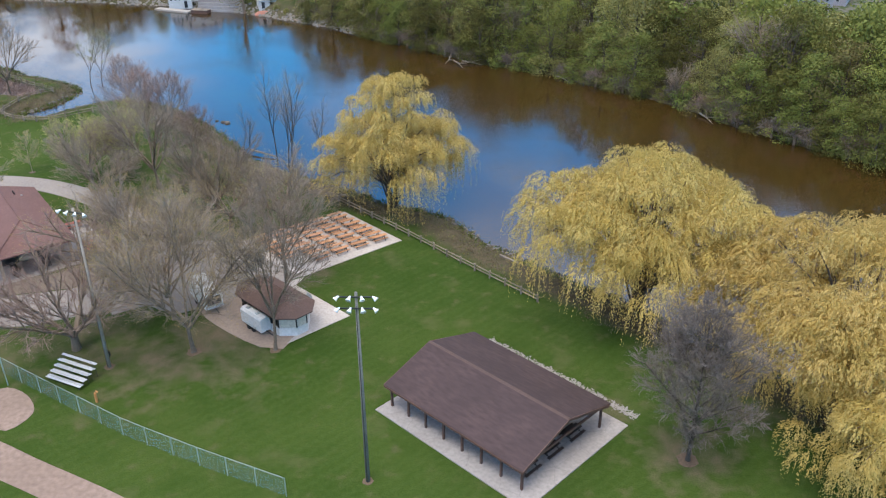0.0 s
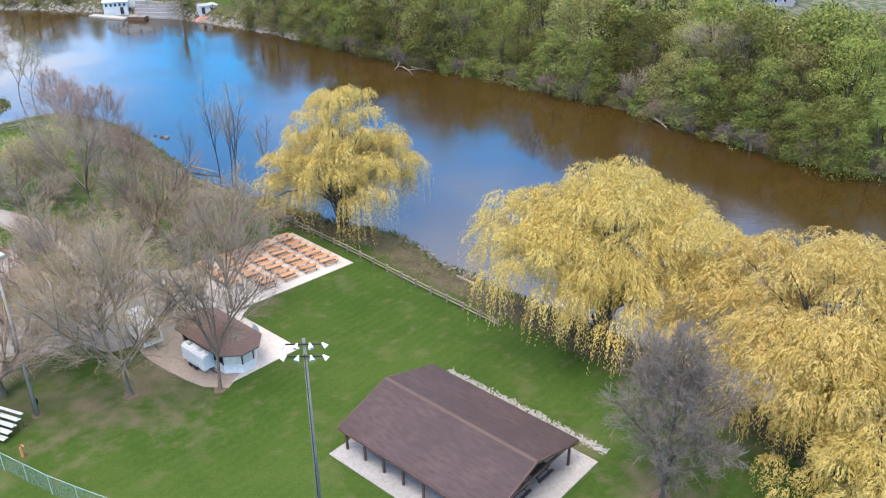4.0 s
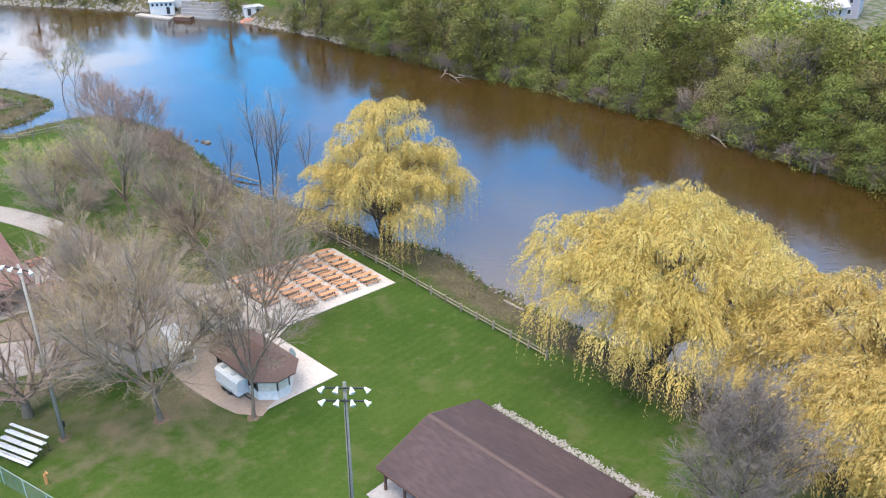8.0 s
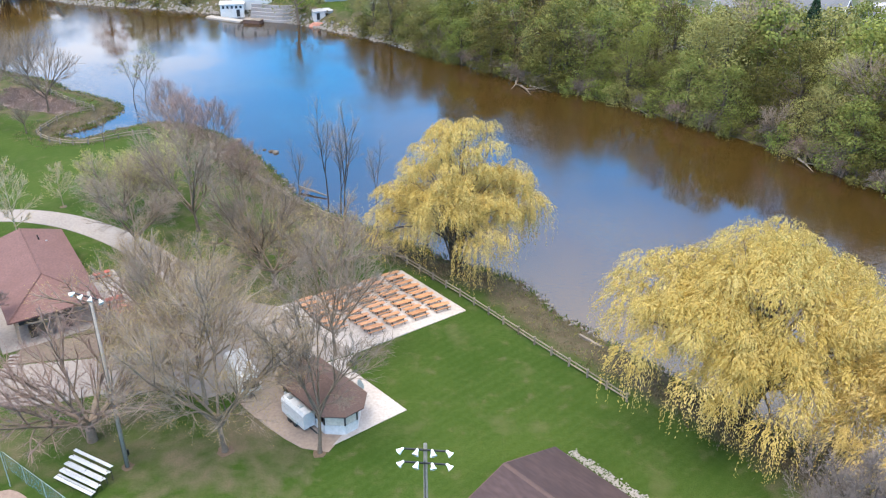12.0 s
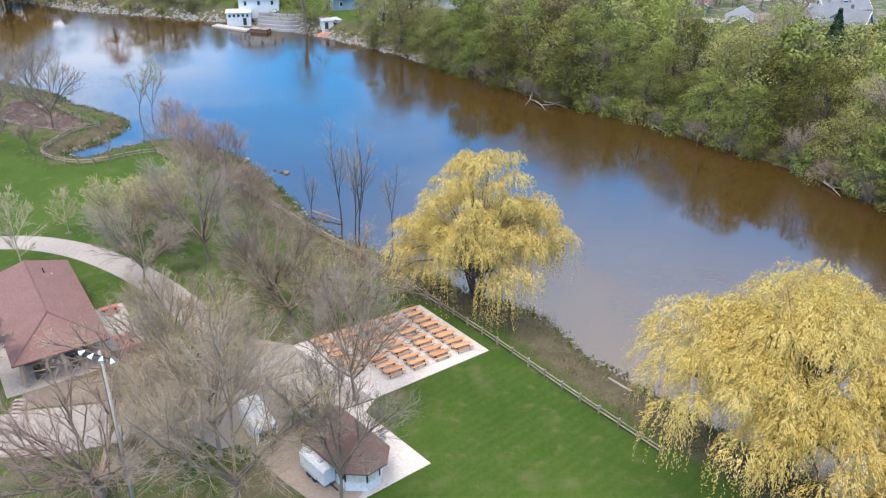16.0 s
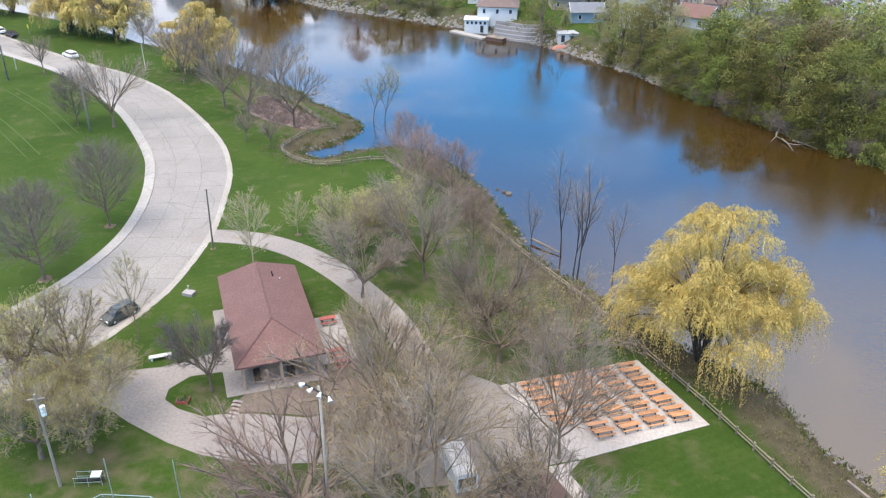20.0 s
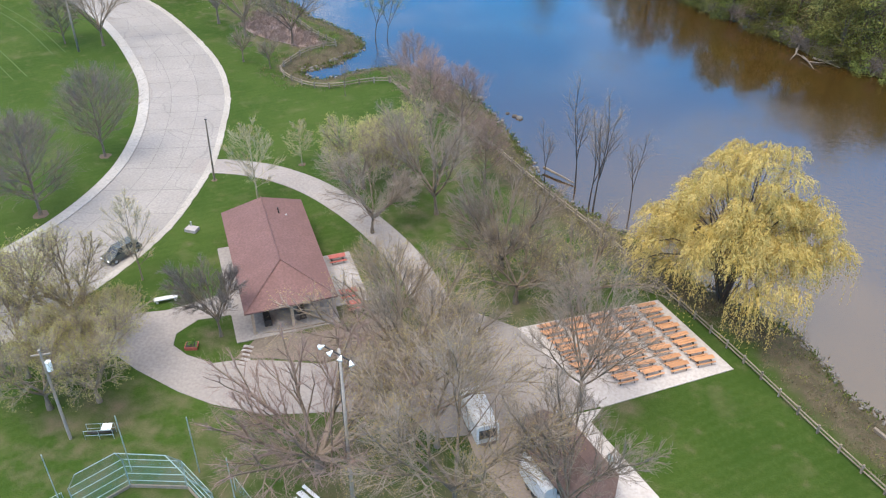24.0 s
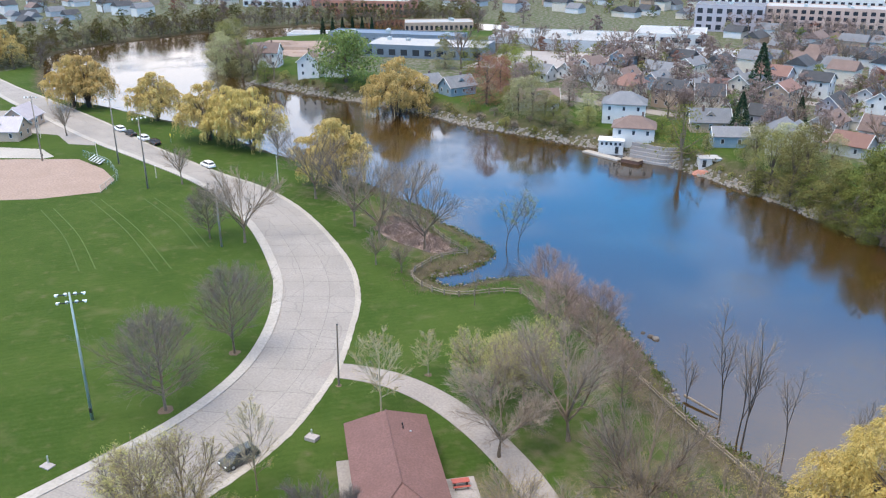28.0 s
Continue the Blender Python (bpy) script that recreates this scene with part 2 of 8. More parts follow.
def water_material():
    """Slow brown water: wavelets in wandering patches, calmer lanes between them."""
    m, n, l, bs = node_mat("river_water")
    w1, w2 = noise_node(n, l, 1.5, 4, stretch=(0.55, 1.5, 1.0)), noise_node(n, l, 0.045, 3)
    w3 = noise_node(n, l, 2.4, 3, stretch=(0.4, 1.7, 1.0))
    l.new(mix_node(n, l, ramp_node(n, l, w2.outputs["Fac"], 0.3, 0.7), (0.040, 0.022, 0.005), (0.033, 0.019, 0.005)), bs.inputs["Base Color"])
    bs.inputs["Roughness"].default_value = 0.07
    bs.inputs["IOR"].default_value = 1.95
    b1, b2 = n.new("ShaderNodeBump"), n.new("ShaderNodeBump")
    b1.inputs["Distance"].default_value, b2.inputs["Distance"].default_value = 0.055, 0.062
    l.new(ramp_node(n, l, w2.outputs["Fac"], 0.36, 1.05), b1.inputs["Strength"])
    l.new(ramp_node(n, l, w2.outputs["Fac"], 0.40, 0.80), b2.inputs["Strength"])
    l.new(w1.outputs["Fac"], b1.inputs["Height"])
    l.new(w3.outputs["Fac"], b2.inputs["Height"])
    l.new(b1.outputs["Normal"], b2.inputs["Normal"])
    l.new(b2.outputs["Normal"], bs.inputs["Normal"])
    return m


def paving(name, a, b, crack=0.5, cell=0.25, vary=0.0):
    """Worn concrete or asphalt: stains along the way, hairline cracks."""
    m, n, l, bs = node_mat(name)
    n1, n2 = noise_node(n, l, 0.12, 5), noise_node(n, l, 3.0, 6)
    c = mix_node(n, l, ramp_node(n, l, n1.outputs["Fac"], 0.3, 0.7), a, b)
    c = mix_node(n, l, ramp_node(n, l, n2.outputs["Fac"], 0.35, 0.95), c, tuple(v * 0.72 for v in a))
    tc = n.new("ShaderNodeTexCoord")
    vo = n.new("ShaderNodeTexVoronoi")
    vo.feature = "DISTANCE_TO_EDGE"
    vo.inputs["Scale"].default_value = cell
    warp = n.new("ShaderNodeVectorMath")
    warp.operation = "MULTIPLY_ADD"
    l.new(n1.outputs["Color"], warp.inputs[0])
    warp.inputs[1].default_value = (3, 3, 3)
    l.new(tc.outputs["Object"], warp.inputs[2])
    l.new(warp.outputs[0], vo.inputs["Vector"])
    edge = ramp_node(n, l, vo.outputs["Distance"], 0.012, 0.0)
    ml = n.new("ShaderNodeMath")
    ml.operation, ml.use_clamp = "MULTIPLY", True
    l.new(edge, ml.inputs[0])
    ml.inputs[1].default_value = crack
    c = mix_node(n, l, ml.outputs[0], c, tuple(v * 0.35 for v in a))
    if vary:
        oi, hsv, mr = n.new("ShaderNodeObjectInfo"), n.new("ShaderNodeHueSaturation"), n.new("ShaderNodeMapRange")
        mr.inputs["To Min"].default_value, mr.inputs["To Max"].default_value = 1 - vary, 1 + vary
        l.new(oi.outputs["Random"], mr.inputs["Value"])
        l.new(mr.outputs["Result"], hsv.inputs["Value"])
        l.new(c, hsv.inputs["Color"])
        c = hsv.outputs["Color"]
    l.new(c, bs.inputs["Base Color"])
    bs.inputs["Roughness"].default_value = 0.9
    bp = n.new("ShaderNodeBump")
    bp.inputs["Strength"].default_value, bp.inputs["Distance"].default_value = 0.3, 0.02
    l.new(n2.outputs["Fac"], bp.inputs["Height"])
    l.new(bp.outputs["Normal"], bs.inputs["Normal"])
    return m


def wire_material():
    """Woven wire: mostly gaps."""
    m, n, l, bs = node_mat("chain_link_wire")
    bs.inputs["Base Color"].default_value, bs.inputs["Roughness"].default_value = (0.22, 0.32, 0.3, 1), 0.5
    nz = noise_node(n, l, 9.0, 3)
    tr = n.new("ShaderNodeBsdfTransparent")
    mx = n.new("ShaderNodeMixShader")
    l.new(ramp_node(n, l, nz.outputs["Fac"], -0.1, 2.6), mx.inputs[0])
    l.new(tr.outputs[0], mx.inputs[1])
    l.new(bs.outputs[0], mx.inputs[2])
    l.new(mx.outputs[0], n["Material Output"].inputs["Surface"])
    return m


def glass_material():
    m, n, l, bs = node_mat("dark_window_glass")
    bs.inputs["Base Color"].default_value = (0.03, 0.035, 0.045, 1)
    bs.inputs["Roughness"].default_value = 0.08
    return m


M = {
    "ground": ground_material(), "water": water_material(), "wire": wire_material(), "glass": glass_material(),
    "road": paving("worn_concrete_road", (0.215, 0.196, 0.180), (0.272, 0.250, 0.229), 0.34, 0.13, 0.035),
    "road_joint": paving("dark_road_joint", (0.115, 0.105, 0.095), (0.16, 0.148, 0.135), 0.0, 0.3),
    "yard_dirt": paving("trodden_tan_dirt", (0.27, 0.205, 0.16), (0.33, 0.255, 0.205), 0.0, 0.3),
    "gutter": paving("broken_gutter", (0.27, 0.245, 0.215), (0.38, 0.35, 0.31), 0.7, 0.8),
    "kerb": paving("pale_concrete", (0.285, 0.264, 0.238), (0.365, 0.342, 0.312), 0.4, 0.3),
    "gravel": paving("gravel_path", (0.222, 0.196, 0.179), (0.282, 0.252, 0.231), 0.0, 0.3),
    "plaza": paving("pale_paving", (0.37, 0.333, 0.306), (0.455, 0.413, 0.382), 0.14, 0.4),
    "slab": paving("slab_concrete", (0.26, 0.237, 0.23), (0.34, 0.315, 0.30), 0.3, 0.3),
    "dirt": surface("bare_brown_dirt", (0.25, 0.16, 0.11), (0.32, 0.21, 0.15), 0.4, 3.0, 0.95, 0.3),
    "infield": surface("infield_dirt", (0.225, 0.163, 0.130), (0.275, 0.203, 0.166), 0.15, 2.0, 0.95, 0.2),
    "shingle": surface("dark_brown_shingles", (0.039, 0.023, 0.024), (0.058, 0.035, 0.035), 0.3, 3.0, 0.85, 0.35, stretch=(0.3, 1, 1)),
    "red_shingle": surface("red_brown_shingles", (0.124, 0.064, 0.057), (0.152, 0.080, 0.072), 0.4, 4.0, 0.85, 0.35),
    "gazebo_shingle": surface("brown_shingles", (0.105, 0.062, 0.050), (0.14, 0.085, 0.066), 0.5, 5.0, 0.85, 0.35),
    "ridge": surface("faded_ridge_cap", (0.080, 0.050, 0.044), (0.064, 0.040, 0.037), 1.0, 6.0, 0.85, 0.2),
    "brown_wood": surface("brown_stained_wood", (0.085, 0.045, 0.035), (0.12, 0.065, 0.05), 1.0, 9.0, 0.7, 0.2),
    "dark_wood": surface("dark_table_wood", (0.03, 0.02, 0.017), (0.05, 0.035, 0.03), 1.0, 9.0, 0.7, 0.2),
    "orange_wood": surface("orange_varnished_wood", (0.46, 0.225, 0.11), (0.54, 0.285, 0.145), 1.0, 9.0, 0.45, 0.1, vary=0.2),
    "grey_wood": surface("weathered_grey_wood", (0.185, 0.150, 0.115), (0.255, 0.212, 0.168), 1.0, 8.0, 0.85, 0.3, vary=0.25),
    "pole_wood": surface("weathered_pole_wood", (0.28, 0.238, 0.20), (0.35, 0.305, 0.262), 0.6, 7.0, 0.85, 0.3),
    "grey_pole": surface("greenish_grey_pole_wood", (0.125, 0.125, 0.108), (0.185, 0.182, 0.162), 0.6, 7.0, 0.85, 0.3),
    "steel": surface("galvanised_steel", (0.42, 0.46, 0.46), (0.52, 0.55, 0.55), 1.0, 8.0, 0.4, 0.05, 0.6),
    "green_steel": surface("grey_green_posts", (0.28, 0.36, 0.34), (0.36, 0.44, 0.42), 1.0, 8.0, 0.5, 0.05, 0.3),
    "aluminium": surface("aluminium_planks", (0.60, 0.61, 0.63), (0.70, 0.71, 0.72), 1.0, 8.0, 0.35, 0.05, 0.3),
    "dark_metal": surface("dark_metal", (0.03, 0.03, 0.032), (0.05, 0.05, 0.05), 1.0, 8.0, 0.5, 0.05, 0.4),
    "white": surface("white_paint", (0.54, 0.535, 0.52), (0.62, 0.61, 0.60), 0.6, 4.0, 0.55, 0.05, vary=0.05, grime=0.12),
    "lamp_glass": surface("white_lamp_glass", (0.75, 0.8, 0.82), (0.82, 0.85, 0.86), 1.0, 4.0, 0.15, 0.0, vary=0.03, grime=0.1),
    "cream": surface("cream_siding", (0.55, 0.49, 0.40), (0.62, 0.56, 0.47), 0.5, 4.0, 0.7, 0.1),
    "tan": surface("tan_brick", (0.40, 0.29, 0.21), (0.47, 0.35, 0.26), 0.5, 5.0, 0.8, 0.15),
    "brick": surface("red_brick", (0.33, 0.14, 0.10), (0.40, 0.19, 0.14), 0.4, 5.0, 0.85, 0.15),
    "pink_brick": surface("pinkish_brick", (0.48, 0.34, 0.28), (0.55, 0.40, 0.34), 0.2, 3.0, 0.85, 0.1),
    "blue_siding": surface("blue_siding", (0.19, 0.28, 0.35), (0.24, 0.34, 0.42), 0.5, 4.0, 0.7, 0.1),
    "grey_siding": surface("grey_siding", (0.42, 0.44, 0.46), (0.50, 0.52, 0.54), 0.5, 4.0, 0.7, 0.1),
    "mauve": surface("grey_mauve_siding", (0.36, 0.33, 0.36), (0.42, 0.39, 0.42), 0.5, 4.0, 0.7, 0.1),
    "grey_roof": surface("grey_shingles", (0.125, 0.132, 0.148), (0.175, 0.183, 0.20), 0.4, 5.0, 0.85, 0.3),
    "dark_roof": surface("charcoal_shingles", (0.030, 0.033, 0.04), (0.055, 0.059, 0.066), 0.4, 5.0, 0.85, 0.3),
    "brown_roof": surface("brown_house_shingles", (0.125, 0.088, 0.078), (0.165, 0.118, 0.106), 0.4, 5.0, 0.85, 0.3),
    "red_roof": surface("orange_red_shingles", (0.17, 0.092, 0.076), (0.21, 0.118, 0.096), 0.4, 5.0, 0.85, 0.3),
    "slate_siding": surface("slate_blue_cladding", (0.13, 0.165, 0.20), (0.17, 0.21, 0.25), 0.3, 3.0, 0.7, 0.1),
    "brush": surface("bare_reddish_stems", (0.27, 0.19, 0.155), (0.37, 0.275, 0.235), 0.4, 4.0, 0.95, 0.1, vary=0.2),
    "soil_bed": surface("bare_grey_brown_soil", (0.135, 0.108, 0.083), (0.185, 0.15, 0.118), 0.5, 4.0, 0.95, 0.4),
    "flat_roof": surface("pale_flat_roof", (0.27, 0.275, 0.28), (0.37, 0.37, 0.37), 0.05, 1.0, 0.85, 0.1),
    "blue_roof": surface("blue_grey_metal_roof", (0.085, 0.12, 0.17), (0.12, 0.16, 0.21), 0.1, 1.0, 0.5, 0.1),
    "bark": surface("grey_brown_bark", (0.148, 0.112, 0.080), (0.204, 0.160, 0.120), 0.8, 6.0, 0.9, 0.4, vary=0.25),
    "twig": surface("grey_brown_twigs", (0.215, 0.170, 0.130), (0.27, 0.217, 0.169), 0.3, 3.0, 0.9, 0.0, vary=0.22),
    "pale_twig": surface("pale_straw_twigs", (0.33, 0.285, 0.19), (0.40, 0.35, 0.24), 0.3, 3.0, 0.9, 0.0, vary=0.1),
    "pink_twig": surface("reddish_twigs", (0.235, 0.160, 0.136), (0.290, 0.206, 0.178), 0.3, 3.0, 0.9, 0.0, vary=0.2),
    "dark_twig": surface("dark_grey_twigs", (0.135, 0.110, 0.096), (0.178, 0.149, 0.132), 0.3, 3.0, 0.9, 0.0, vary=0.1),
    "dark_bark": surface("wet_dark_bark", (0.055, 0.043, 0.035), (0.085, 0.068, 0.055), 0.8, 6.0, 0.9, 0.4, vary=0.2),
    "willow": leafy("yellow_willow_leaves", (0.52, 0.395, 0.120), (0.60, 0.475, 0.18), (0.42, 0.34, 0.105), 0.40, 0.008, 0.94, 1.04),
    "gold_willow": leafy("golden_willow_leaves", (0.50, 0.38, 0.14), (0.57, 0.445, 0.185), (0.40, 0.315, 0.115), 0.38, 0.012, 0.88, 1.1),
    "yellow_bud": leafy("pale_yellow_green_buds", (0.40, 0.365, 0.135), (0.46, 0.415, 0.17), (0.34, 0.325, 0.115), 0.4, 0.015),
    "bud": leafy("yellow_green_buds", (0.43, 0.335, 0.12), (0.48, 0.38, 0.155), (0.36, 0.31, 0.105), 0.4, 0.015),
    "red_bud": leafy("brown_red_buds", (0.26, 0.16, 0.12), (0.30, 0.19, 0.14), (0.22, 0.13, 0.1), 0.3, 0.01),
    "leaf": leafy("spring_leaves", (0.100, 0.111, 0.026), (0.148, 0.152, 0.042), (0.084, 0.094, 0.024), 0.10, 0.03, 0.56, 1.52),
    "lime": leafy("lime_leaves", (0.19, 0.205, 0.052), (0.24, 0.25, 0.07), (0.14, 0.165, 0.04), 0.35, 0.012),
    "olive": leafy("olive_spring_leaves", (0.148, 0.139, 0.048), (0.198, 0.181, 0.066), (0.124, 0.117, 0.044), 0.10, 0.025, 0.58, 1.48),
    "pale_olive": leafy("pale_olive_leaves", (0.31, 0.30, 0.165), (0.35, 0.335, 0.19), (0.25, 0.26, 0.125), 0.4, 0.015),
    "fresh": leafy("fresh_green_leaves", (0.125, 0.165, 0.052), (0.16, 0.20, 0.068), (0.09, 0.13, 0.036), 0.3, 0.01),
    "track": surface("pale_worn_grass", (0.052, 0.086, 0.012), (0.042, 0.075, 0.010), 0.4, 2.0, 0.95, 0.2),
    "brown_haze": leafy("reddish_brown_far_twigs", (0.25, 0.190, 0.170), (0.30, 0.235, 0.21), (0.19, 0.145, 0.13), 0.3, 0.02),
    "maple": leafy("copper_leaves", (0.22, 0.105, 0.075), (0.26, 0.13, 0.085), (0.16, 0.075, 0.06), 0.3, 0.01),
    "conifer": leafy("dark_conifer_needles", (0.022, 0.045, 0.025), (0.035, 0.06, 0.032), (0.015, 0.032, 0.02), 0.1, 0.01),
    "weed": leafy("green_bank_weeds", (0.09, 0.16, 0.03), (0.13, 0.19, 0.05), (0.07, 0.12, 0.025), 0.3, 0.02),
    "reed": leafy("dry_straw_grass", (0.23, 0.20, 0.13), (0.19, 0.165, 0.10), (0.14, 0.125, 0.07), 0.3, 0.01),
    "kerb_stone": surface("pale_broken_stone", (0.19, 0.175, 0.155), (0.27, 0.25, 0.225), 0.8, 5.0, 0.9, 0.3),
    "stone": surface("grey_river_stone", (0.11, 0.10, 0.09), (0.17, 0.155, 0.14), 0.8, 5.0, 0.9, 0.3, vary=0.3),
    "car_white": surface("white_car_paint", (0.75, 0.76, 0.77), (0.8, 0.8, 0.8), 0.5, 3.0, 0.25, 0.0, vary=0, grime=0.05),
    "car_black": surface("black_car_paint", (0.015, 0.017, 0.02), (0.025, 0.027, 0.03), 0.5, 3.0, 0.2, 0.0, vary=0, grime=0.05),
    "car_grey": surface("grey_green_car_paint", (0.055, 0.06, 0.055), (0.075, 0.08, 0.075), 0.5, 3.0, 0.25, 0.0, vary=0, grime=0.05),
    "car_red": surface("red_car_paint", (0.35, 0.03, 0.03), (0.4, 0.05, 0.04), 0.5, 3.0, 0.25, 0.0, vary=0, grime=0.05),
    "car_blue": surface("blue_car_paint", (0.05, 0.1, 0.25), (0.06, 0.12, 0.3), 0.5, 3.0, 0.25, 0.0, vary=0, grime=0.05),
    "tyre": surface("black_rubber", (0.02, 0.02, 0.02), (0.03, 0.03, 0.03), 1.0, 8.0, 0.9, 0.1),
    "red_paint": surface("red_paint", (0.30, 0.065, 0.05), (0.36, 0.09, 0.065), 1.0, 6.0, 0.5, 0.05),
    "yellow_paint": surface("yellow_paint", (0.75, 0.55, 0.03), (0.8, 0.6, 0.06), 1.0, 6.0, 0.5, 0.0),
    "orange_paint": surface("orange_brown_paint", (0.45, 0.20, 0.06), (0.52, 0.26, 0.1), 1.0, 6.0, 0.6, 0.0),
    "lawn_bed": surface("brown_mulch", (0.11, 0.075, 0.05), (0.15, 0.105, 0.07), 0.8, 5.0, 0.95, 0.4),
}


# ---- mesh tools ----
class G:
    """Collects faces and makes them one mesh."""

    def __init__(self):
        self.v, self.f = [], []

    def add(self, verts, faces):
        o = len(self.v)
        self.v += [tuple(p) for p in verts]
        self.f += [tuple(i + o for i in q) for q in faces]
        return self

    def box(self, x, y, z, sx, sy, sz, yaw=0.0, taper=1.0):
        """A box that stands on z, with its top scaled by taper."""
        c, s = math.cos(yaw), math.sin(yaw)
        vs = []
        for k, t in ((0, 1.0), (1, taper)):
            for ax, ay in ((-1, -1), (1, -1), (1, 1), (-1, 1)):
                px, py = ax * sx / 2 * t, ay * sy / 2 * t
                vs.append((x + px * c - py * s, y + px * s + py * c, z + k * sz))
        return self.add(vs, [(3, 2, 1, 0), (4, 5, 6, 7), (0, 1, 5, 4), (1, 2, 6, 5), (2, 3, 7, 6), (3, 0, 4, 7)])

    def tube(self, pts, radii, n=6, cap=True):
        pts = [Vector(p) for p in pts]
        vs, fs = [], []
        up = Vector((0, 0, 1))
        for i, p in enumerate(pts):
            d = (pts[min(i + 1, len(pts) - 1)] - pts[max(i - 1, 0)])
            if d.length < 1e-6:
                d = up.copy()
            d.normalize()
            a = d.cross(up if abs(d.z) < 0.95 else Vector((1, 0, 0))).normalized()
            b = d.cross(a)
            for k in range(n):
                w = 2 * math.pi * k / n
                vs.append(p + (a * math.cos(w) + b * math.sin(w)) * radii[i])
        for i in range(len(pts) - 1):
            for k in range(n):
                k2 = (k + 1) % n
                fs.append((i * n + k, i * n + k2, (i + 1) * n + k2, (i + 1) * n + k))
        if cap:
            fs += [tuple(reversed(range(n))), tuple(range((len(pts) - 1) * n, len(pts) * n))]
        return self.add(vs, fs)

    def slab(self, poly, z0, z1):
        """A flat plate of the outline poly, counter-clockwise, from z0 up to z1."""
        n = len(poly)
        area = sum(poly[i][0] * poly[(i + 1) % n][1] - poly[(i + 1) % n][0] * poly[i][1] for i in range(n))
        if area < 0:
            poly = poly[::-1]
        vs = [(x, y, z0) for x, y in poly] + [(x, y, z1) for x, y in poly]
        return self.add(vs, [tuple(range(n, 2 * n))] + [(i, (i + 1) % n, n + (i + 1) % n, n + i) for i in range(n)])

    def mesh(self, name):
        me = bpy.data.meshes.new(name)
        me.from_pydata(self.v, [], self.f)
        me.update()
        return me


def part(name, g, material, parent=None, label="", smooth=False):
    """Links the faces in g (or a mesh that is shared) as one mesh object under parent."""
    me = g.mesh(name) if isinstance(g, G) else g
    if material and not me.materials:
        me.materials.append(M[material])
    if smooth:
        me.polygons.foreach_set("use_smooth", [True] * len(me.polygons))
    ob = new(name, me)
    ob.parent = parent
    if label:
        ob["label"] = label
    return ob


def thing(name, m=None, label="", category="", group="", kind=""):
    ob = new(name)
    if m is not None:
        ob.matrix_basis = m
    return tagged(ob, label, category, group, kind)


def curve(points, step=1.0, closed=False):
    """A smooth line through the points, with a vertex about every step metres."""
    ps = [Vector(p) for p in points]
    n = len(ps)
    out = []
    for i in range(n if closed else n - 1):
        p0, p1 = ps[(i - 1) % n] if closed or i else ps[0], ps[i]
        p2 = ps[(i + 1) % n]
        p3 = ps[(i + 2) % n] if closed or i + 2 < n else ps[-1]
        k = max(1, int((p2 - p1).length / step))
        for j in range(k):
            t = j / k
            out.append(0.5 * ((2 * p1) + (p2 - p0) * t + (2 * p0 - 5 * p1 + 4 * p2 - p3) * t * t + (3 * p1 - p0 - 3 * p2 + p3) * t ** 3))
    if not closed:
        out.append(ps[-1])
    return [tuple(p) for p in out]


def even(line, n):
    """The line cut into n even steps."""
    a = np.array(line, float)
    d = np.concatenate([[0], np.cumsum(np.hypot(*np.diff(a[:, :2], axis=0).T))])
    s = np.linspace(0, d[-1], n + 1)
    return np.stack([np.interp(s, d, a[:, k]) for k in range(a.shape[1])], 1)


# ---- the river and the ground ----
WATER = -1.5
NEAR_SHORE = [(420, -330), (200, -110), (120, -20), (80, 22), (48, 60), (34, 76), (22, 89), (11.7, 99), (7.5, 103.6), (4, 108.5), (0, 113.5),
              (-7, 117.5), (-17, 125), (-26, 131), (-32.5, 137), (-39, 147), (-45, 154.8), (-51, 162), (-60, 168), (-66.5, 169.3), (-72.7, 165.1),
              (-75.4, 162.2), (-77.1, 159.6), (-79.2, 159.4), (-82.0, 160.8), (-82.1, 162.4), (-79.8, 164.1), (-76.8, 168.9), (-76.2, 173), (-76.4, 176.6),
              (-78, 179.1), (-82.4, 182.1), (-86.3, 183.8), (-92.9, 188.1), (-103, 195.5), (-111, 198.5),
              (-135, 212), (-158, 217.5), (-184, 228), (-212, 235), (-245, 242), (-280, 248), (-320, 279), (-352, 309), (-359, 337),
              (-352, 372), (-338, 408), (-300, 450), (-220, 500)]
FAR_SHORE = [(-190, 455), (-250, 420), (-285, 385), (-298, 360), (-290, 341), (-255, 314), (-231, 298), (-210.7, 292), (-193, 288), (-172, 284),
             (-147, 278), (-126, 269), (-110, 266), (-81, 259), (-57, 249), (-45, 241), (-28, 228.5), (-16, 215), (-9, 210), (6.4, 195),
             (20, 187), (32, 175), (45, 163), (54, 149.5), (61.5, 140.5), (70, 132.5), (79, 127), (100, 108), (150, 62), (240, -30), (480, -300)]
near_line, far_line = curve(NEAR_SHORE, 2.0), curve(FAR_SHORE, 2.0)
RIVER = np.array([p[:2] for p in near_line + far_line])
RIVER = RIVER + np.array([(noise.noise((x * 0.23, y * 0.23, 3.1)), noise.noise((x * 0.23, y * 0.23, 8.7))) for x, y in RIVER]) * 0.7
SEG_A, SEG_B = RIVER, np.roll(RIVER, -1, axis=0)
SIDE_FAR = np.arange(len(RIVER)) >= len(near_line)


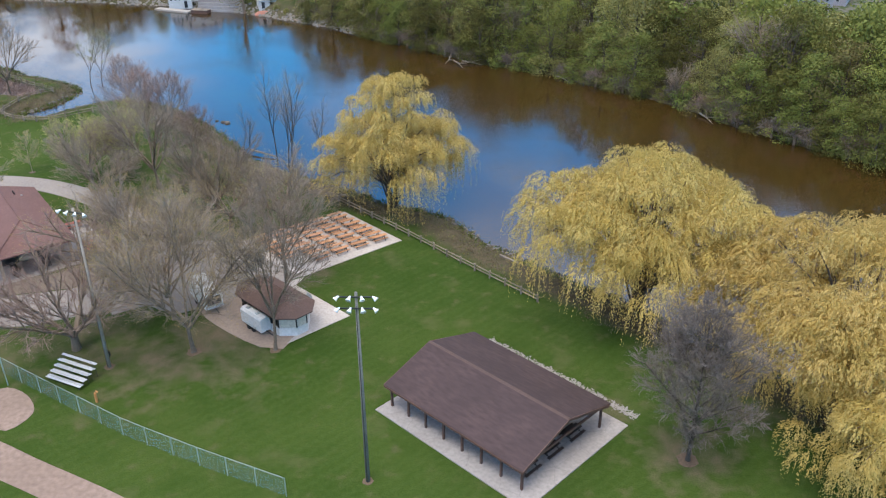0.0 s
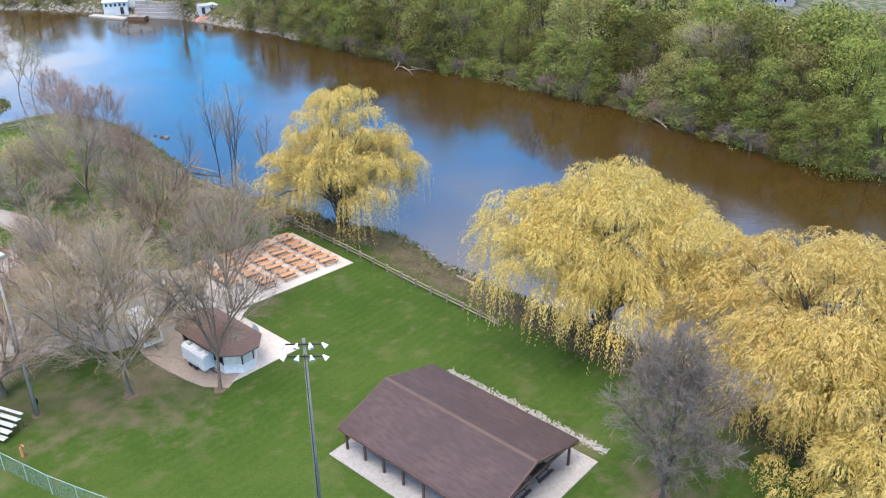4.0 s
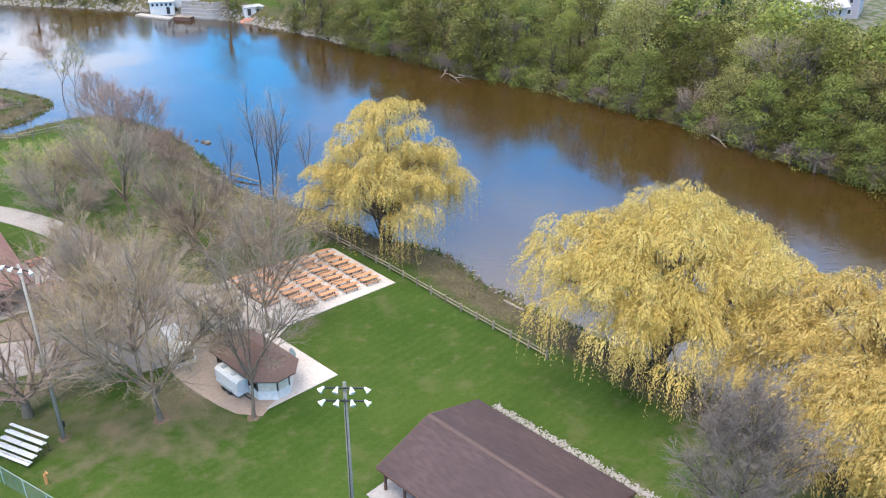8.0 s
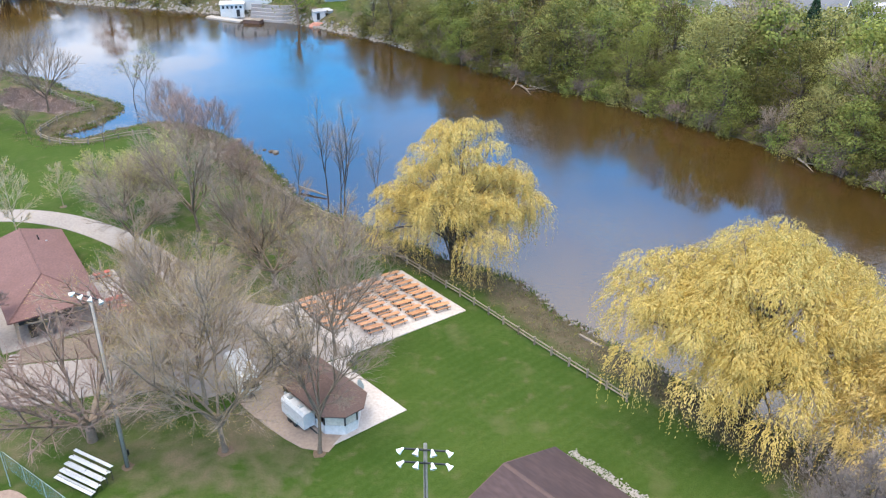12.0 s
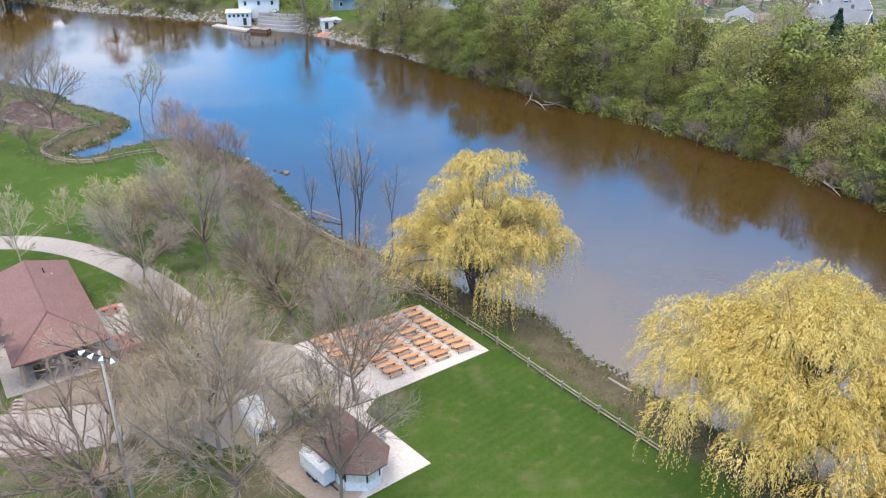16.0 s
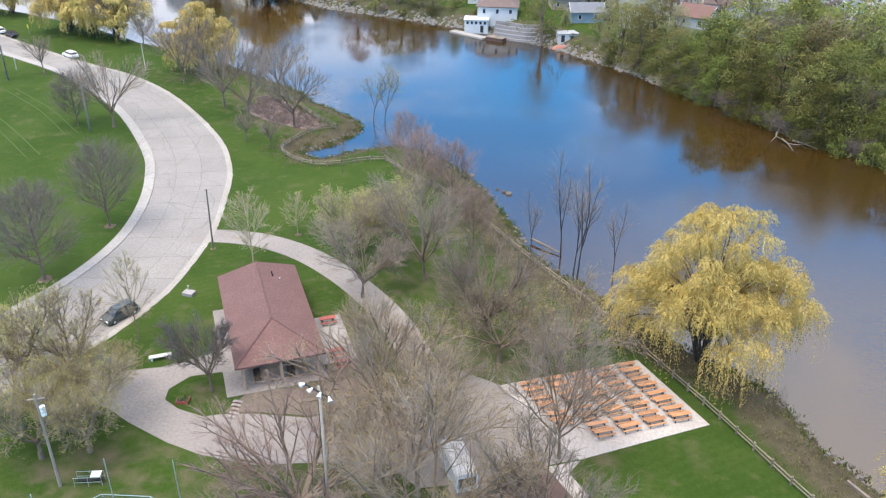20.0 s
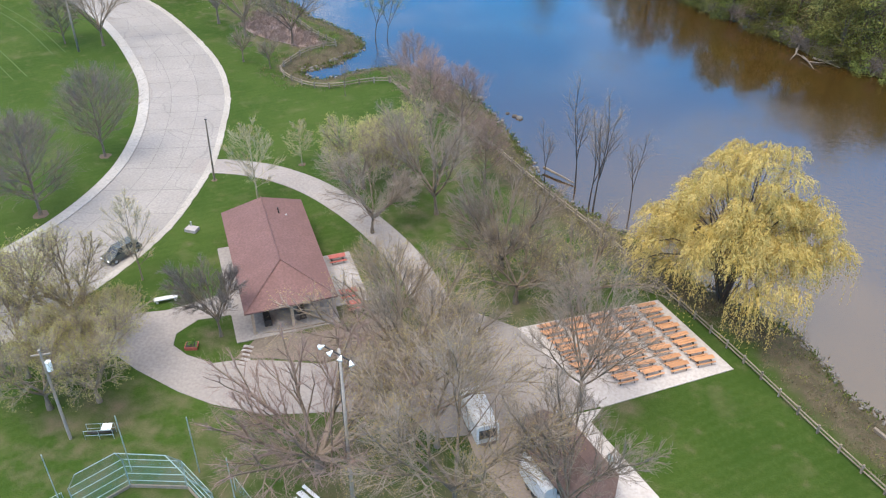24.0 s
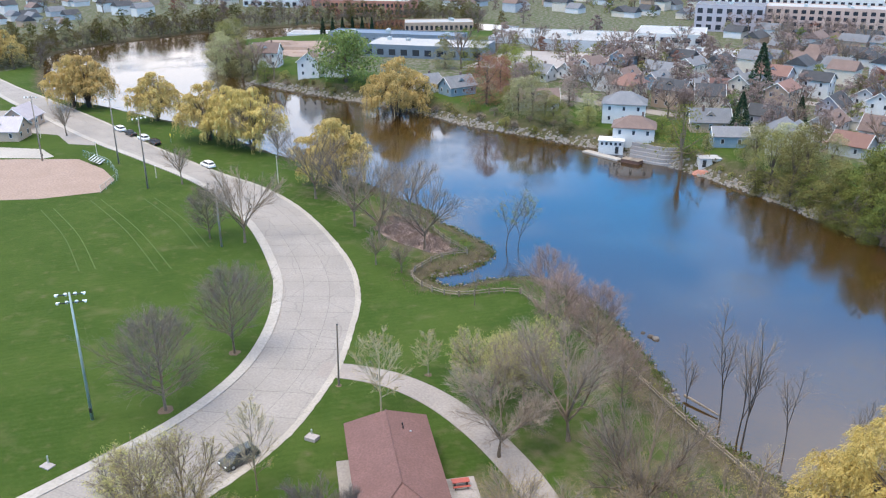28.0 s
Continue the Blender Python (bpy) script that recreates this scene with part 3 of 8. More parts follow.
def shore_distance(x, y):
    """Metres from the shoreline (positive in the water), and whether the nearest shore is the far one."""
    x, y = np.atleast_1d(np.asarray(x, float)), np.atleast_1d(np.asarray(y, float))
    best, far, inside = np.full(x.shape, 1e9), np.zeros(x.shape, bool), np.zeros(x.shape, bool)
    for (ax, ay), (bx, by), side in zip(SEG_A, SEG_B, SIDE_FAR):
        dx, dy = bx - ax, by - ay
        t = np.clip(((x - ax) * dx + (y - ay) * dy) / (dx * dx + dy * dy + 1e-9), 0, 1)
        d = np.hypot(x - ax - t * dx, y - ay - t * dy)
        hit = d < best
        best, far = np.where(hit, d, best), np.where(hit, side, far)
        if ay != by:
            inside ^= ((ay > y) != (by > y)) & (x < (bx - ax) * (y - ay) / (by - ay) + ax)
    return np.where(inside, best, -best), far


def smooth(t):
    t = np.clip(t, 0, 1)
    return t * t * (3 - 2 * t)


def ground_height(x, y):
    x = np.atleast_1d(np.asarray(x, float))
    d, far = shore_distance(x, y)
    land = -d
    park = WATER - 0.1 + (0.1 - WATER) * smooth((land + 0.4) / 5.5)
    town = WATER - 0.1 + 4.0 * smooth((land + 0.4) / np.where(x < -20, 8, 15))
    bed = WATER - np.minimum(d * 0.5, 2.0) - 0.1
    return np.where(d > 0.4, bed, np.where(far, town, park))


def shore_one(x, y):
    """The same for one place."""
    d = SEG_B - SEG_A
    w = np.array([x, y]) - SEG_A
    t = np.clip((w * d).sum(1) / ((d * d).sum(1) + 1e-9), 0, 1)
    far = np.hypot(*(w - d * t[:, None]).T)
    k = int(far.argmin())
    up = (SEG_A[:, 1] > y) != (SEG_B[:, 1] > y)
    dy = np.where(d[:, 1] == 0, 1e-9, d[:, 1])
    inside = int((up & (x < d[:, 0] * (y - SEG_A[:, 1]) / dy + SEG_A[:, 0])).sum()) % 2
    return (far[k] if inside else -far[k]), bool(SIDE_FAR[k])


def gz(x, y):
    d, far = shore_one(x, y)
    if d > 0.4:
        return WATER - min(d * 0.5, 2.0) - 0.1
    return WATER - 0.1 + (4.0 * float(smooth((0.4 - d) / (8 if x < -20 else 15))) if far else (0.1 - WATER) * float(smooth((0.4 - d) / 5.5)))


def steps(*spans):
    out = []
    for a, b, k in spans:
        out += list(np.arange(a, b, k))
    return np.array(out + [spans[-1][1]])


xs = steps((-4600, -1000, 600), (-1000, -400, 60), (-400, -112, 3.2), (-112, 70, 1.25), (70, 200, 5), (200, 800, 60), (800, 4600, 600))
ys = steps((-4000, -400, 600), (-400, 20, 35), (20, 50, 3), (50, 200, 1.25), (200, 460, 3.2), (460, 1000, 60), (1000, 4800, 600))
gx, gy = np.meshgrid(xs, ys)
px, py = gx.ravel(), gy.ravel()
dist_w, is_far = shore_distance(px, py)
hz = ground_height(px, py)
nx, ny = len(xs), len(ys)
idx = np.arange(nx * ny).reshape(ny, nx)
quads = np.stack([idx[:-1, :-1], idx[:-1, 1:], idx[1:, 1:], idx[1:, :-1]], -1).reshape(-1, 4)
me = bpy.data.meshes.new("ground")
me.from_pydata(np.stack([px, py, hz], 1).tolist(), [], quads.tolist())
me.polygons.foreach_set("use_smooth", [True] * len(me.polygons))

# bare and littered soil under the trees: centre, radius, amount
LITTER = [(-38, 78, 7, 0.5), (-30, 76, 6, 0.5), (-22, 75, 4, 0.45), (-33, 72, 5, 0.4), (-26, 80, 5, 0.8), (-35, 98, 9, 0.5), (-28, 104, 8, 0.55), (-44, 96, 9, 0.8),
          (-36, 112, 9, 0.45), (-44, 120, 7, 0.4), (-46, 138, 9, 0.5), (-33, 120, 8, 0.45), (-26, 114, 8, 0.5), (-50, 108, 4, 0.5), (-66, 76, 4, 0.5), (-62, 78, 3, 0.6),
          (22, 60, 5, 0.55), (14, 66, 3.5, 0.7), (30, 70, 9, 0.5), (-92, 173, 7, 0.9), (-86, 168, 3.5, 0.8), (-31.5, 76.2, 2.4, 0.8), (-28.6, 73.9, 2.0, 0.75), (-25.4, 72.6, 1.9, 0.7), (-22, 72, 1.7, 0.55), (-104, 184, 9, 0.6), (-125, 195, 10, 0.5), (-58, 84, 3, 0.2), (-62, 76, 10, 0.36), (-48, 77, 9, 0.42), (-84, 160.5, 3.2, 0.9), (-80, 155.5, 2.6, 0.8), (-75, 155.5, 2.6, 0.7), (-40, 82, 7, 0.5), (-72, 82, 7, 0.2), (-58, 91, 3.5, 0.45), (-31, 110, 12, 0.42), (-50, 132, 14, 0.35), (-16, 94, 3, 0.5), (-69.5, 172.5, 3, 0.2)]
lit = np.zeros(len(px))
for cx, cy, r, k in LITTER:
    lit = np.maximum(lit, k * np.exp(-((px - cx) ** 2 + (py - cy) ** 2) / (r * r)))
scrub = np.where(is_far, np.where(px > -15, smooth((dist_w + 40) / 16), 0.75 * smooth((dist_w + 10) / 6)), smooth((dist_w + 9.5) / 4.5))
scrub = np.where((px < -56) & ~is_far, smooth((dist_w + 5.5) / 2.5), scrub)
scrub = np.where((px < -112) & ~is_far, smooth((dist_w + 5) / 3), scrub)
town = np.where(is_far, smooth((-dist_w - 20) / 20), np.where((py > 320) | (px < -330), 0.9, 0.0))
attr = me.attributes.new("cover", "FLOAT_COLOR", "POINT")
attr.data.foreach_set("color", np.stack([lit, scrub, town, np.ones(len(px))], 1).ravel().tolist())
me.materials.append(M["ground"])
ground = tagged(new("ground", me), "mown green park lawn with bare soil and a scrubby river bank", "ground", kind="structure")

g = G().add([(-700, -400, WATER), (700, -400, WATER), (700, 600, WATER), (-700, 600, WATER)], [(0, 1, 2, 3)])
water = tagged(part("water", g, "water"), "brown river water reflecting blue sky and trees", "river", kind="structure")


# ---- road, walks and paving ----
def ribbon(name, left, right, z, material, n=120, thick=0.05):
    a, b = even(left, n), even(right, n)
    g = G()
    vs = [(x, y, z) for x, y in a[:, :2]] + [(x, y, z) for x, y in b[:, :2]]
    vs += [(x, y, z - thick) for x, y in a[:, :2]] + [(x, y, z - thick) for x, y in b[:, :2]]
    k = n + 1
    fs = []
    for i in range(n):
        fs += [(i, i + 1, k + i + 1, k + i), (i, 2 * k + i, 2 * k + i + 1, i + 1), (k + i, k + i + 1, 3 * k + i + 1, 3 * k + i)]
    return part(name, g.add(vs, fs), material)


ROAD_IN = [(-122, 30, 0), (-106, 58, 0), (-97, 77, 0), (-92.5, 93, 0), (-90.2, 105, 0), (-90.8, 117, 0), (-94.6, 128.4, 0), (-100.6, 139.1, 0), (-108.1, 148.7, 0), (-124.5, 164, 0),
           (-141, 175.5, 0), (-159.1, 185, 0), (-183.8, 193.6, 0), (-215.5, 204, 0), (-256, 220.5, 0), (-290, 234.5, 0), (-400, 285, 0)]
ROAD_OUT = [(-104, 30, 0), (-91, 58, 0), (-82, 78, 0), (-77, 93, 0), (-75.6, 103.5, 0), (-76.2, 112, 0), (-79.0, 124, 0), (-83.5, 135.0, 0), (-89.5, 146.8, 0), (-100.2, 159.8, 0), (-121.3, 177.2, 0),
            (-140.2, 187.5, 0), (-160, 193.5, 0), (-194.2, 206.4, 0), (-222, 219, 0), (-270, 237.5, 0), (-312, 253.5, 0), (-400, 293, 0)]
road_in, road_out = curve(ROAD_IN, 2), curve(ROAD_OUT, 2)


def offset(line, d):
    a = np.array(line)[:, :2]
    t = np.gradient(a, axis=0)
    t /= np.linalg.norm(t, axis=1)[:, None]
    return [(x, y, 0) for x, y in a + np.stack([-t[:, 1], t[:, 0]], 1) * d]


road = tagged(ribbon("road", road_in, road_out, 0.03, "road_joint", 200), "worn pale concrete park road, cracked, curving along the river", "road", kind="structure")
tagged(ribbon("pavement", offset(road_in, 0.6), offset(road_in, -1.05), 0.16, "kerb", 200, 0.2), "pale concrete kerb strip along the road", "pavement", kind="structure")
SLABS, LANES = 76, (0.02, 0.34, 0.66, 0.985)
rail_in, rail_out = even(road_in, SLABS * 3)[:, :2], even(road_out, SLABS * 3)[:, :2]
for i in range(SLABS):
    for j in range(3):
        rows_ = []
        for k in range(4):
            a, b = rail_in[i * 3 + k], rail_out[i * 3 + k]
            if k in (0, 3):   # a narrow joint at each end
                n_ = rail_in[i * 3 + (1 if k == 0 else 2)], rail_out[i * 3 + (1 if k == 0 else 2)]
                a, b = a + (n_[0] - a) * 0.02, b + (n_[1] - b) * 0.02
            g0, g1 = LANES[j] + 0.0022, LANES[j + 1] - 0.0022
            rows_ += [(*(a + (b - a) * g0), 0.036), (*(a + (b - a) * g1), 0.036)]
        part("slab", G().add(rows_, [(k * 2, k * 2 + 2, k * 2 + 3, k * 2 + 1) for k in range(3)]), "road", road)
ragged = [(x + 0.22 * noise.noise((x * 2.1, y * 2.1, 1.0)), y + 0.22 * noise.noise((x * 2.1, y * 2.1, 5.0)), 0) for x, y, _ in offset(curve(ROAD_OUT, 0.45), -0.6)]
tagged(ribbon("road_shoulder", offset(road_out, 0.35), ragged, 0.05, "gutter", 620, 0.08), "broken pale gutter along the road edge", "gutter", kind="structure")

PATH_MID = [(-81, 122.8, 0), (-76, 124.2, 0), (-70, 124.6, 0), (-63, 123, 0), (-56, 119.6, 0), (-49.5, 115.2, 0), (-44, 110.5, 0), (-40, 105.8, 0), (-36.5, 101, 0), (-33, 96, 0)]
path_mid = curve(PATH_MID, 1)
foot = tagged(ribbon("footpath", offset(path_mid, 2.0), offset(path_mid, -2.0), 0.045, "gravel", 60), "pale gravel park path", "path", kind="structure")

LANE = [(-86, 80.5), (-80.4, 83), (-74, 85), (-70.7, 85.6), (-67, 85), (-63.7, 83.8), (-58, 82.4), (-53.8, 81.9), (-48, 82.3), (-43, 84.3), (-39.4, 85.6), (-38.8, 84.6),
        (-35.4, 86.7), (-31.5, 84.5), (-28.9, 85.8), (-22.5, 90), (-17.6, 93.4), (-27.9, 102.3), (-33.5, 103.5), (-38, 99), (-41, 94.5), (-46, 90.5), (-52, 89.2), (-55.1, 88.1), (-56.8, 87.1),
        (-60.1, 87.4), (-62.3, 88.3), (-63, 90), (-62, 92.8), (-59.1, 94.6), (-56, 94), (-58, 97.5), (-61.5, 98), (-63.5, 96), (-66.2, 93.2), (-71.3, 90.5), (-77.5, 88.3), (-84, 89)]
lane = tagged(part("lane", G().slab(LANE, -0.05, 0.035), "gravel"), "pale gravel lane and forecourt", "path", kind="structure")
PLAZA = [(-5.6, 102.8), (-14.3, 112), (-28.2, 102.3), (-17.6, 93.2)]
plaza = tagged(part("plaza", G().slab(PLAZA, -0.05, 0.07), "plaza"), "pale paved beer garden floor", "paving", kind="structure")
PAD = [(-17.5, 93.1), (-18.2, 91), (-10.9, 83.9), (-17.4, 78.2), (-16.4, 80.6), (-22.6, 87.4), (-22.9, 89.6)]
pad = tagged(part("pad", G().slab(PAD, -0.05, 0.055), "plaza"), "pale concrete pad round the kiosk", "paving", kind="structure")
BED = [(-55.0, 88.4), (-52, 89.5), (-46, 90.8), (-41.6, 94.8), (-39.2, 99), (-43, 100.5), (-46, 96.5), (-50, 94.2), (-54.2, 93.4)]
tagged(part("mulch_bed", G().slab(BED, -0.05, 0.06), "soil_bed"), "bare grey brown soil bed beside the park building", "bed", kind="structure")
YARD = [(-28.9, 85.6), (-27.6, 83.7), (-26.3, 82.4), (-24.4, 80.7), (-22.1, 78.9), (-20.2, 77.7), (-17.6, 77.3), (-17.2, 78.3), (-16.2, 80.5), (-22.4, 87.3), (-22.8, 89.7), (-25.4, 88.2)]
yard = tagged(part("yard", G().slab(YARD, -0.05, 0.045), "yard_dirt"), "trodden tan dirt yard beside the kiosk", "dirt", kind="structure")
tagged(part("brush_soil", G().slab([p[:2] for p in curve([(-102, 175.6, 0), (-96.9, 171.4, 0), (-89.5, 169.3, 0), (-85.2, 168.8, 0), (-83.2, 171, 0), (-86.6, 174.2, 0), (-92, 178, 0), (-98.3, 182.6, 0)], 0.8, True)], -0.3, 0.03), "brush"), "trampled reddish soil under bare brush", "soil", kind="structure")
def dirt_patch(outline, label):
    return tagged(part("infield", G().slab([p[:2] for p in curve([(*q, 0) for q in outline], 0.8, True)], -0.05, 0.03), "infield"), label, "dirt", kind="structure")


dirt_patch([(-41.7, 62.4), (-37.1, 59.9), (-32, 57.3), (-27.7, 55.0), (-20, 50.5), (-12, 45), (-14, 42.5), (-22, 47.5), (-29, 51.6), (-35, 55.0), (-39.5, 57.3), (-44, 59.5), (-46.5, 62), (-44.5, 63.6)], "brown dirt running track of the near ball field")
dirt_patch([(-53.6, 67.5), (-51.0, 68.9), (-48.6, 67.6), (-48.0, 65), (-49.6, 62.8), (-52.4, 62.6), (-54.3, 64.8)], "brown dirt circle round home plate")
dirt_patch([(-57.0, 66.6), (-58.9, 67.0), (-62, 62), (-66, 54), (-64, 53), (-59, 60)], "brown dirt strip beside the backstop")
dirt_patch([(-46.6, 69.4), (-44.9, 70.8), (-42.2, 69.4), (-40.5, 66.6), (-42, 64), (-44.4, 65.6)], "brown dirt strip beside the backstop")
FIELD = [(-172.2, 169), (-176.5, 177.5), (-186, 183), (-199, 187), (-212, 181), (-240, 165), (-232, 140), (-205, 148), (-188.4, 154.8), (-181, 159.3)]
field = tagged(part("infield", G().slab(FIELD, -0.05, 0.04), "infield"), "pinkish bare dirt infield of the far ball field", "dirt", kind="structure")


# ---- trees ----
class Twigs:
    """Branches as tapered tubes, gathered fast."""

    def __init__(self):
        self.v, self.f, self.n = [], [], 0

    def branch(self, pts, r0, r1, sides):
        p = np.array(pts)
        k = len(p)
        d = np.gradient(p, axis=0)
        d /= np.linalg.norm(d, axis=1)[:, None] + 1e-9
        ref = np.where(np.abs(d[:, 2:3]) < 0.9, np.array([[0, 0, 1.0]]), np.array([[1.0, 0, 0]]))
        a = np.cross(d, ref)
        a /= np.linalg.norm(a, axis=1)[:, None] + 1e-9
        b = np.cross(d, a)
        r = np.linspace(r0, r1, k)[:, None, None]
        w = np.arange(sides) * 2 * math.pi / sides
        ring = p[:, None, :] + r * (a[:, None, :] * np.cos(w)[None, :, None] + b[:, None, :] * np.sin(w)[None, :, None])
        self.v.append(ring.reshape(-1, 3))
        i = np.arange(k - 1)[:, None] * sides
        j = np.arange(sides)[None, :]
        j2 = (j + 1) % sides
        o = self.n
        self.f.append(np.stack([i + j + o, i + j2 + o, i + sides + j2 + o, i + sides + j + o], -1).reshape(-1, 4))
        self.n += k * sides

    def mesh(self, name):
        return quad_mesh(name, np.concatenate(self.v), np.concatenate(self.f))


def quad_mesh(name, v, f):
    me = bpy.data.meshes.new(name)
    me.vertices.add(len(v))
    me.vertices.foreach_set("co", np.asarray(v, np.float32).ravel())
    me.loops.add(f.size)
    me.loops.foreach_set("vertex_index", np.asarray(f, np.int32).ravel())
    me.polygons.add(len(f))
    me.polygons.foreach_set("loop_start", np.arange(len(f), dtype=np.int32) * f.shape[1])
    me.update(calc_edges=True)
    return me


def leaf_mesh(name, rng, centres, along, size, width, facing=None, loose=0.55):
    """A flat leaf (four corners) at each centre, along the given directions."""
    n = len(centres)
    along = along / (np.linalg.norm(along, axis=1)[:, None] + 1e-9)
    side = np.cross(along, rng.normal(size=(n, 3)) * (1.0 if facing is None else loose) + (0 if facing is None else facing))
    side /= np.linalg.norm(side, axis=1)[:, None] + 1e-9
    s, w = size[:, None], width[:, None]
    v = np.stack([centres - along * s * 0.5, centres + side * w * 0.5, centres + along * s * 0.5, centres - side * w * 0.5], 1).reshape(-1, 3)
    return quad_mesh(name, v, np.arange(4 * n).reshape(-1, 4))


def grow(rng, tw, fine, p, d, length, r, level, plan, tips):
    """One branch and, from it, its branches. plan: for each level (children, length ratio, spread, upward pull)."""
    last = level == len(plan) - 1
    k = 4 if last else 5
    pts = [p]
    q = np.array(p)
    bend = rng.normal(size=3) * (0.02 if level == 0 else 0.04)
    up = plan[level][3]
    dirs = []
    for i in range(k - 1):
        d = d + bend + rng.normal(size=3) * (0.02 if level == 0 else 0.04) + np.array([0, 0, up])
        d = d / np.linalg.norm(d)
        q = q + d * length / (k - 1)
        pts.append(q)
        dirs.append(d)
    target = fine if level >= 3 else tw
    if last:
        pts = [pts[0], pts[-1]]
    target.branch(pts, r, r * (0.55 if not last else 0.5), 7 if level == 0 else 5 if level == 1 else 3)
    if last:
        tips.append((np.array(p), q))
        return
    m, ratio, spread, _ = plan[level]
    for c in range(m):
        if level == 0:
            t = 0.62 + 0.38 * (c + 1) / m
        else:
            t = 1.0 if c == 0 else 0.22 + 0.76 * (c - rng.random() * 0.6) / (m - 1)
        t = max(0.05, min(t, 1.0))
        i = min(int(t * (k - 1)), k - 2)
        fr = min(t * (k - 1) - i, 1.0)
        base = np.array(pts[i]) * (1 - fr) + np.array(pts[i + 1]) * fr
        ax = dirs[i]
        ang = 2.4 * c + rng.random() * 0.9
        s1 = np.cross(ax, [0.3, 0.2, 1.0] if abs(ax[2]) < 0.9 else [1.0, 0, 0])
        s1 /= np.linalg.norm(s1)
        s2 = np.cross(ax, s1)
        sp = spread * (0.35 if c == 0 and level else 0.75 + 0.5 * rng.random())
        nd = ax * math.cos(sp) + (s1 * math.cos(ang) + s2 * math.sin(ang)) * math.sin(sp)
        shrink = 1.0 if level == 0 else 1.15 - 0.5 * t
        grow(rng, tw, fine, base, nd, length * ratio * shrink * (0.8 + 0.4 * rng.random()), r * (0.66 if c == 0 and level else 0.56 if level == 0 else 0.48), level + 1, plan, tips)


# children, length ratio, spread, upward pull, level by level; the last level carries the twigs
VASE = [(7, 1.95, 0.62, 0.01), (8, 0.58, 0.58, 0.04), (7, 0.54, 0.62, 0.03), (0, 0, 0, 0.03)]
BROAD = [(7, 2.7, 0.86, 0.0), (8, 0.56, 0.62, 0.06), (7, 0.50, 0.66, 0.03), (0, 0, 0, 0.02)]
FAN = [(8, 2.2, 0.66, 0.02), (7, 0.55, 0.44, 0.05), (5, 0.52, 0.46, 0.04), (0, 0, 0, 0.03)]
LOW_FAN = [(13, 5.0, 0.86, 0.01), (8, 0.50, 0.52, 0.04), (5, 0.58, 0.58, 0.03), (0, 0, 0, 0.02)]
SLIM = [(3, 1.5, 0.17, 0.03), (8, 0.34, 0.50, 0.08), (0, 0, 0, 0.03)]
SMALL = [(10, 1.3, 0.60, 0.03), (7, 0.42, 0.65, 0.06), (0, 0, 0, 0.0)]


def blades(rng, p0, d, length, w0, w1):
    """Thin flat twigs: four corners each."""
    n = len(p0)
    side = np.cross(d, rng.normal(size=(n, 3)))
    side /= np.linalg.norm(side, axis=1)[:, None] + 1e-9
    p1 = p0 + d * length[:, None]
    return np.stack([p0 - side * w0, p0 + side * w0, p1 + side * w1, p1 - side * w1], 1).reshape(-1, 3), p1


def spray(rng, starts, ends, per, ratio, spread, up, w0, w1):
    """Twigs along each stick from its start to its end."""
    n = len(starts)
    a, b = np.repeat(starts, per, axis=0), np.repeat(ends, per, axis=0)
    t = np.tile((np.arange(per) + 0.5) / per, n) * 0.85 + rng.random(n * per) * 0.15
    base = a + (b - a) * t[:, None]
    ax = b - a
    ln = np.linalg.norm(ax, axis=1)
    ax = ax / (ln[:, None] + 1e-9)
    d = ax + rng.normal(size=(n * per, 3)) * spread + np.array([0, 0, up])
    d /= np.linalg.norm(d, axis=1)[:, None] + 1e-9
    length = ln * ratio * (0.6 + 0.8 * rng.random(n * per)) * (1.2 - 0.5 * t)
    v, tip = blades(rng, base, d, length, w0, w1)
    return v, base, tip


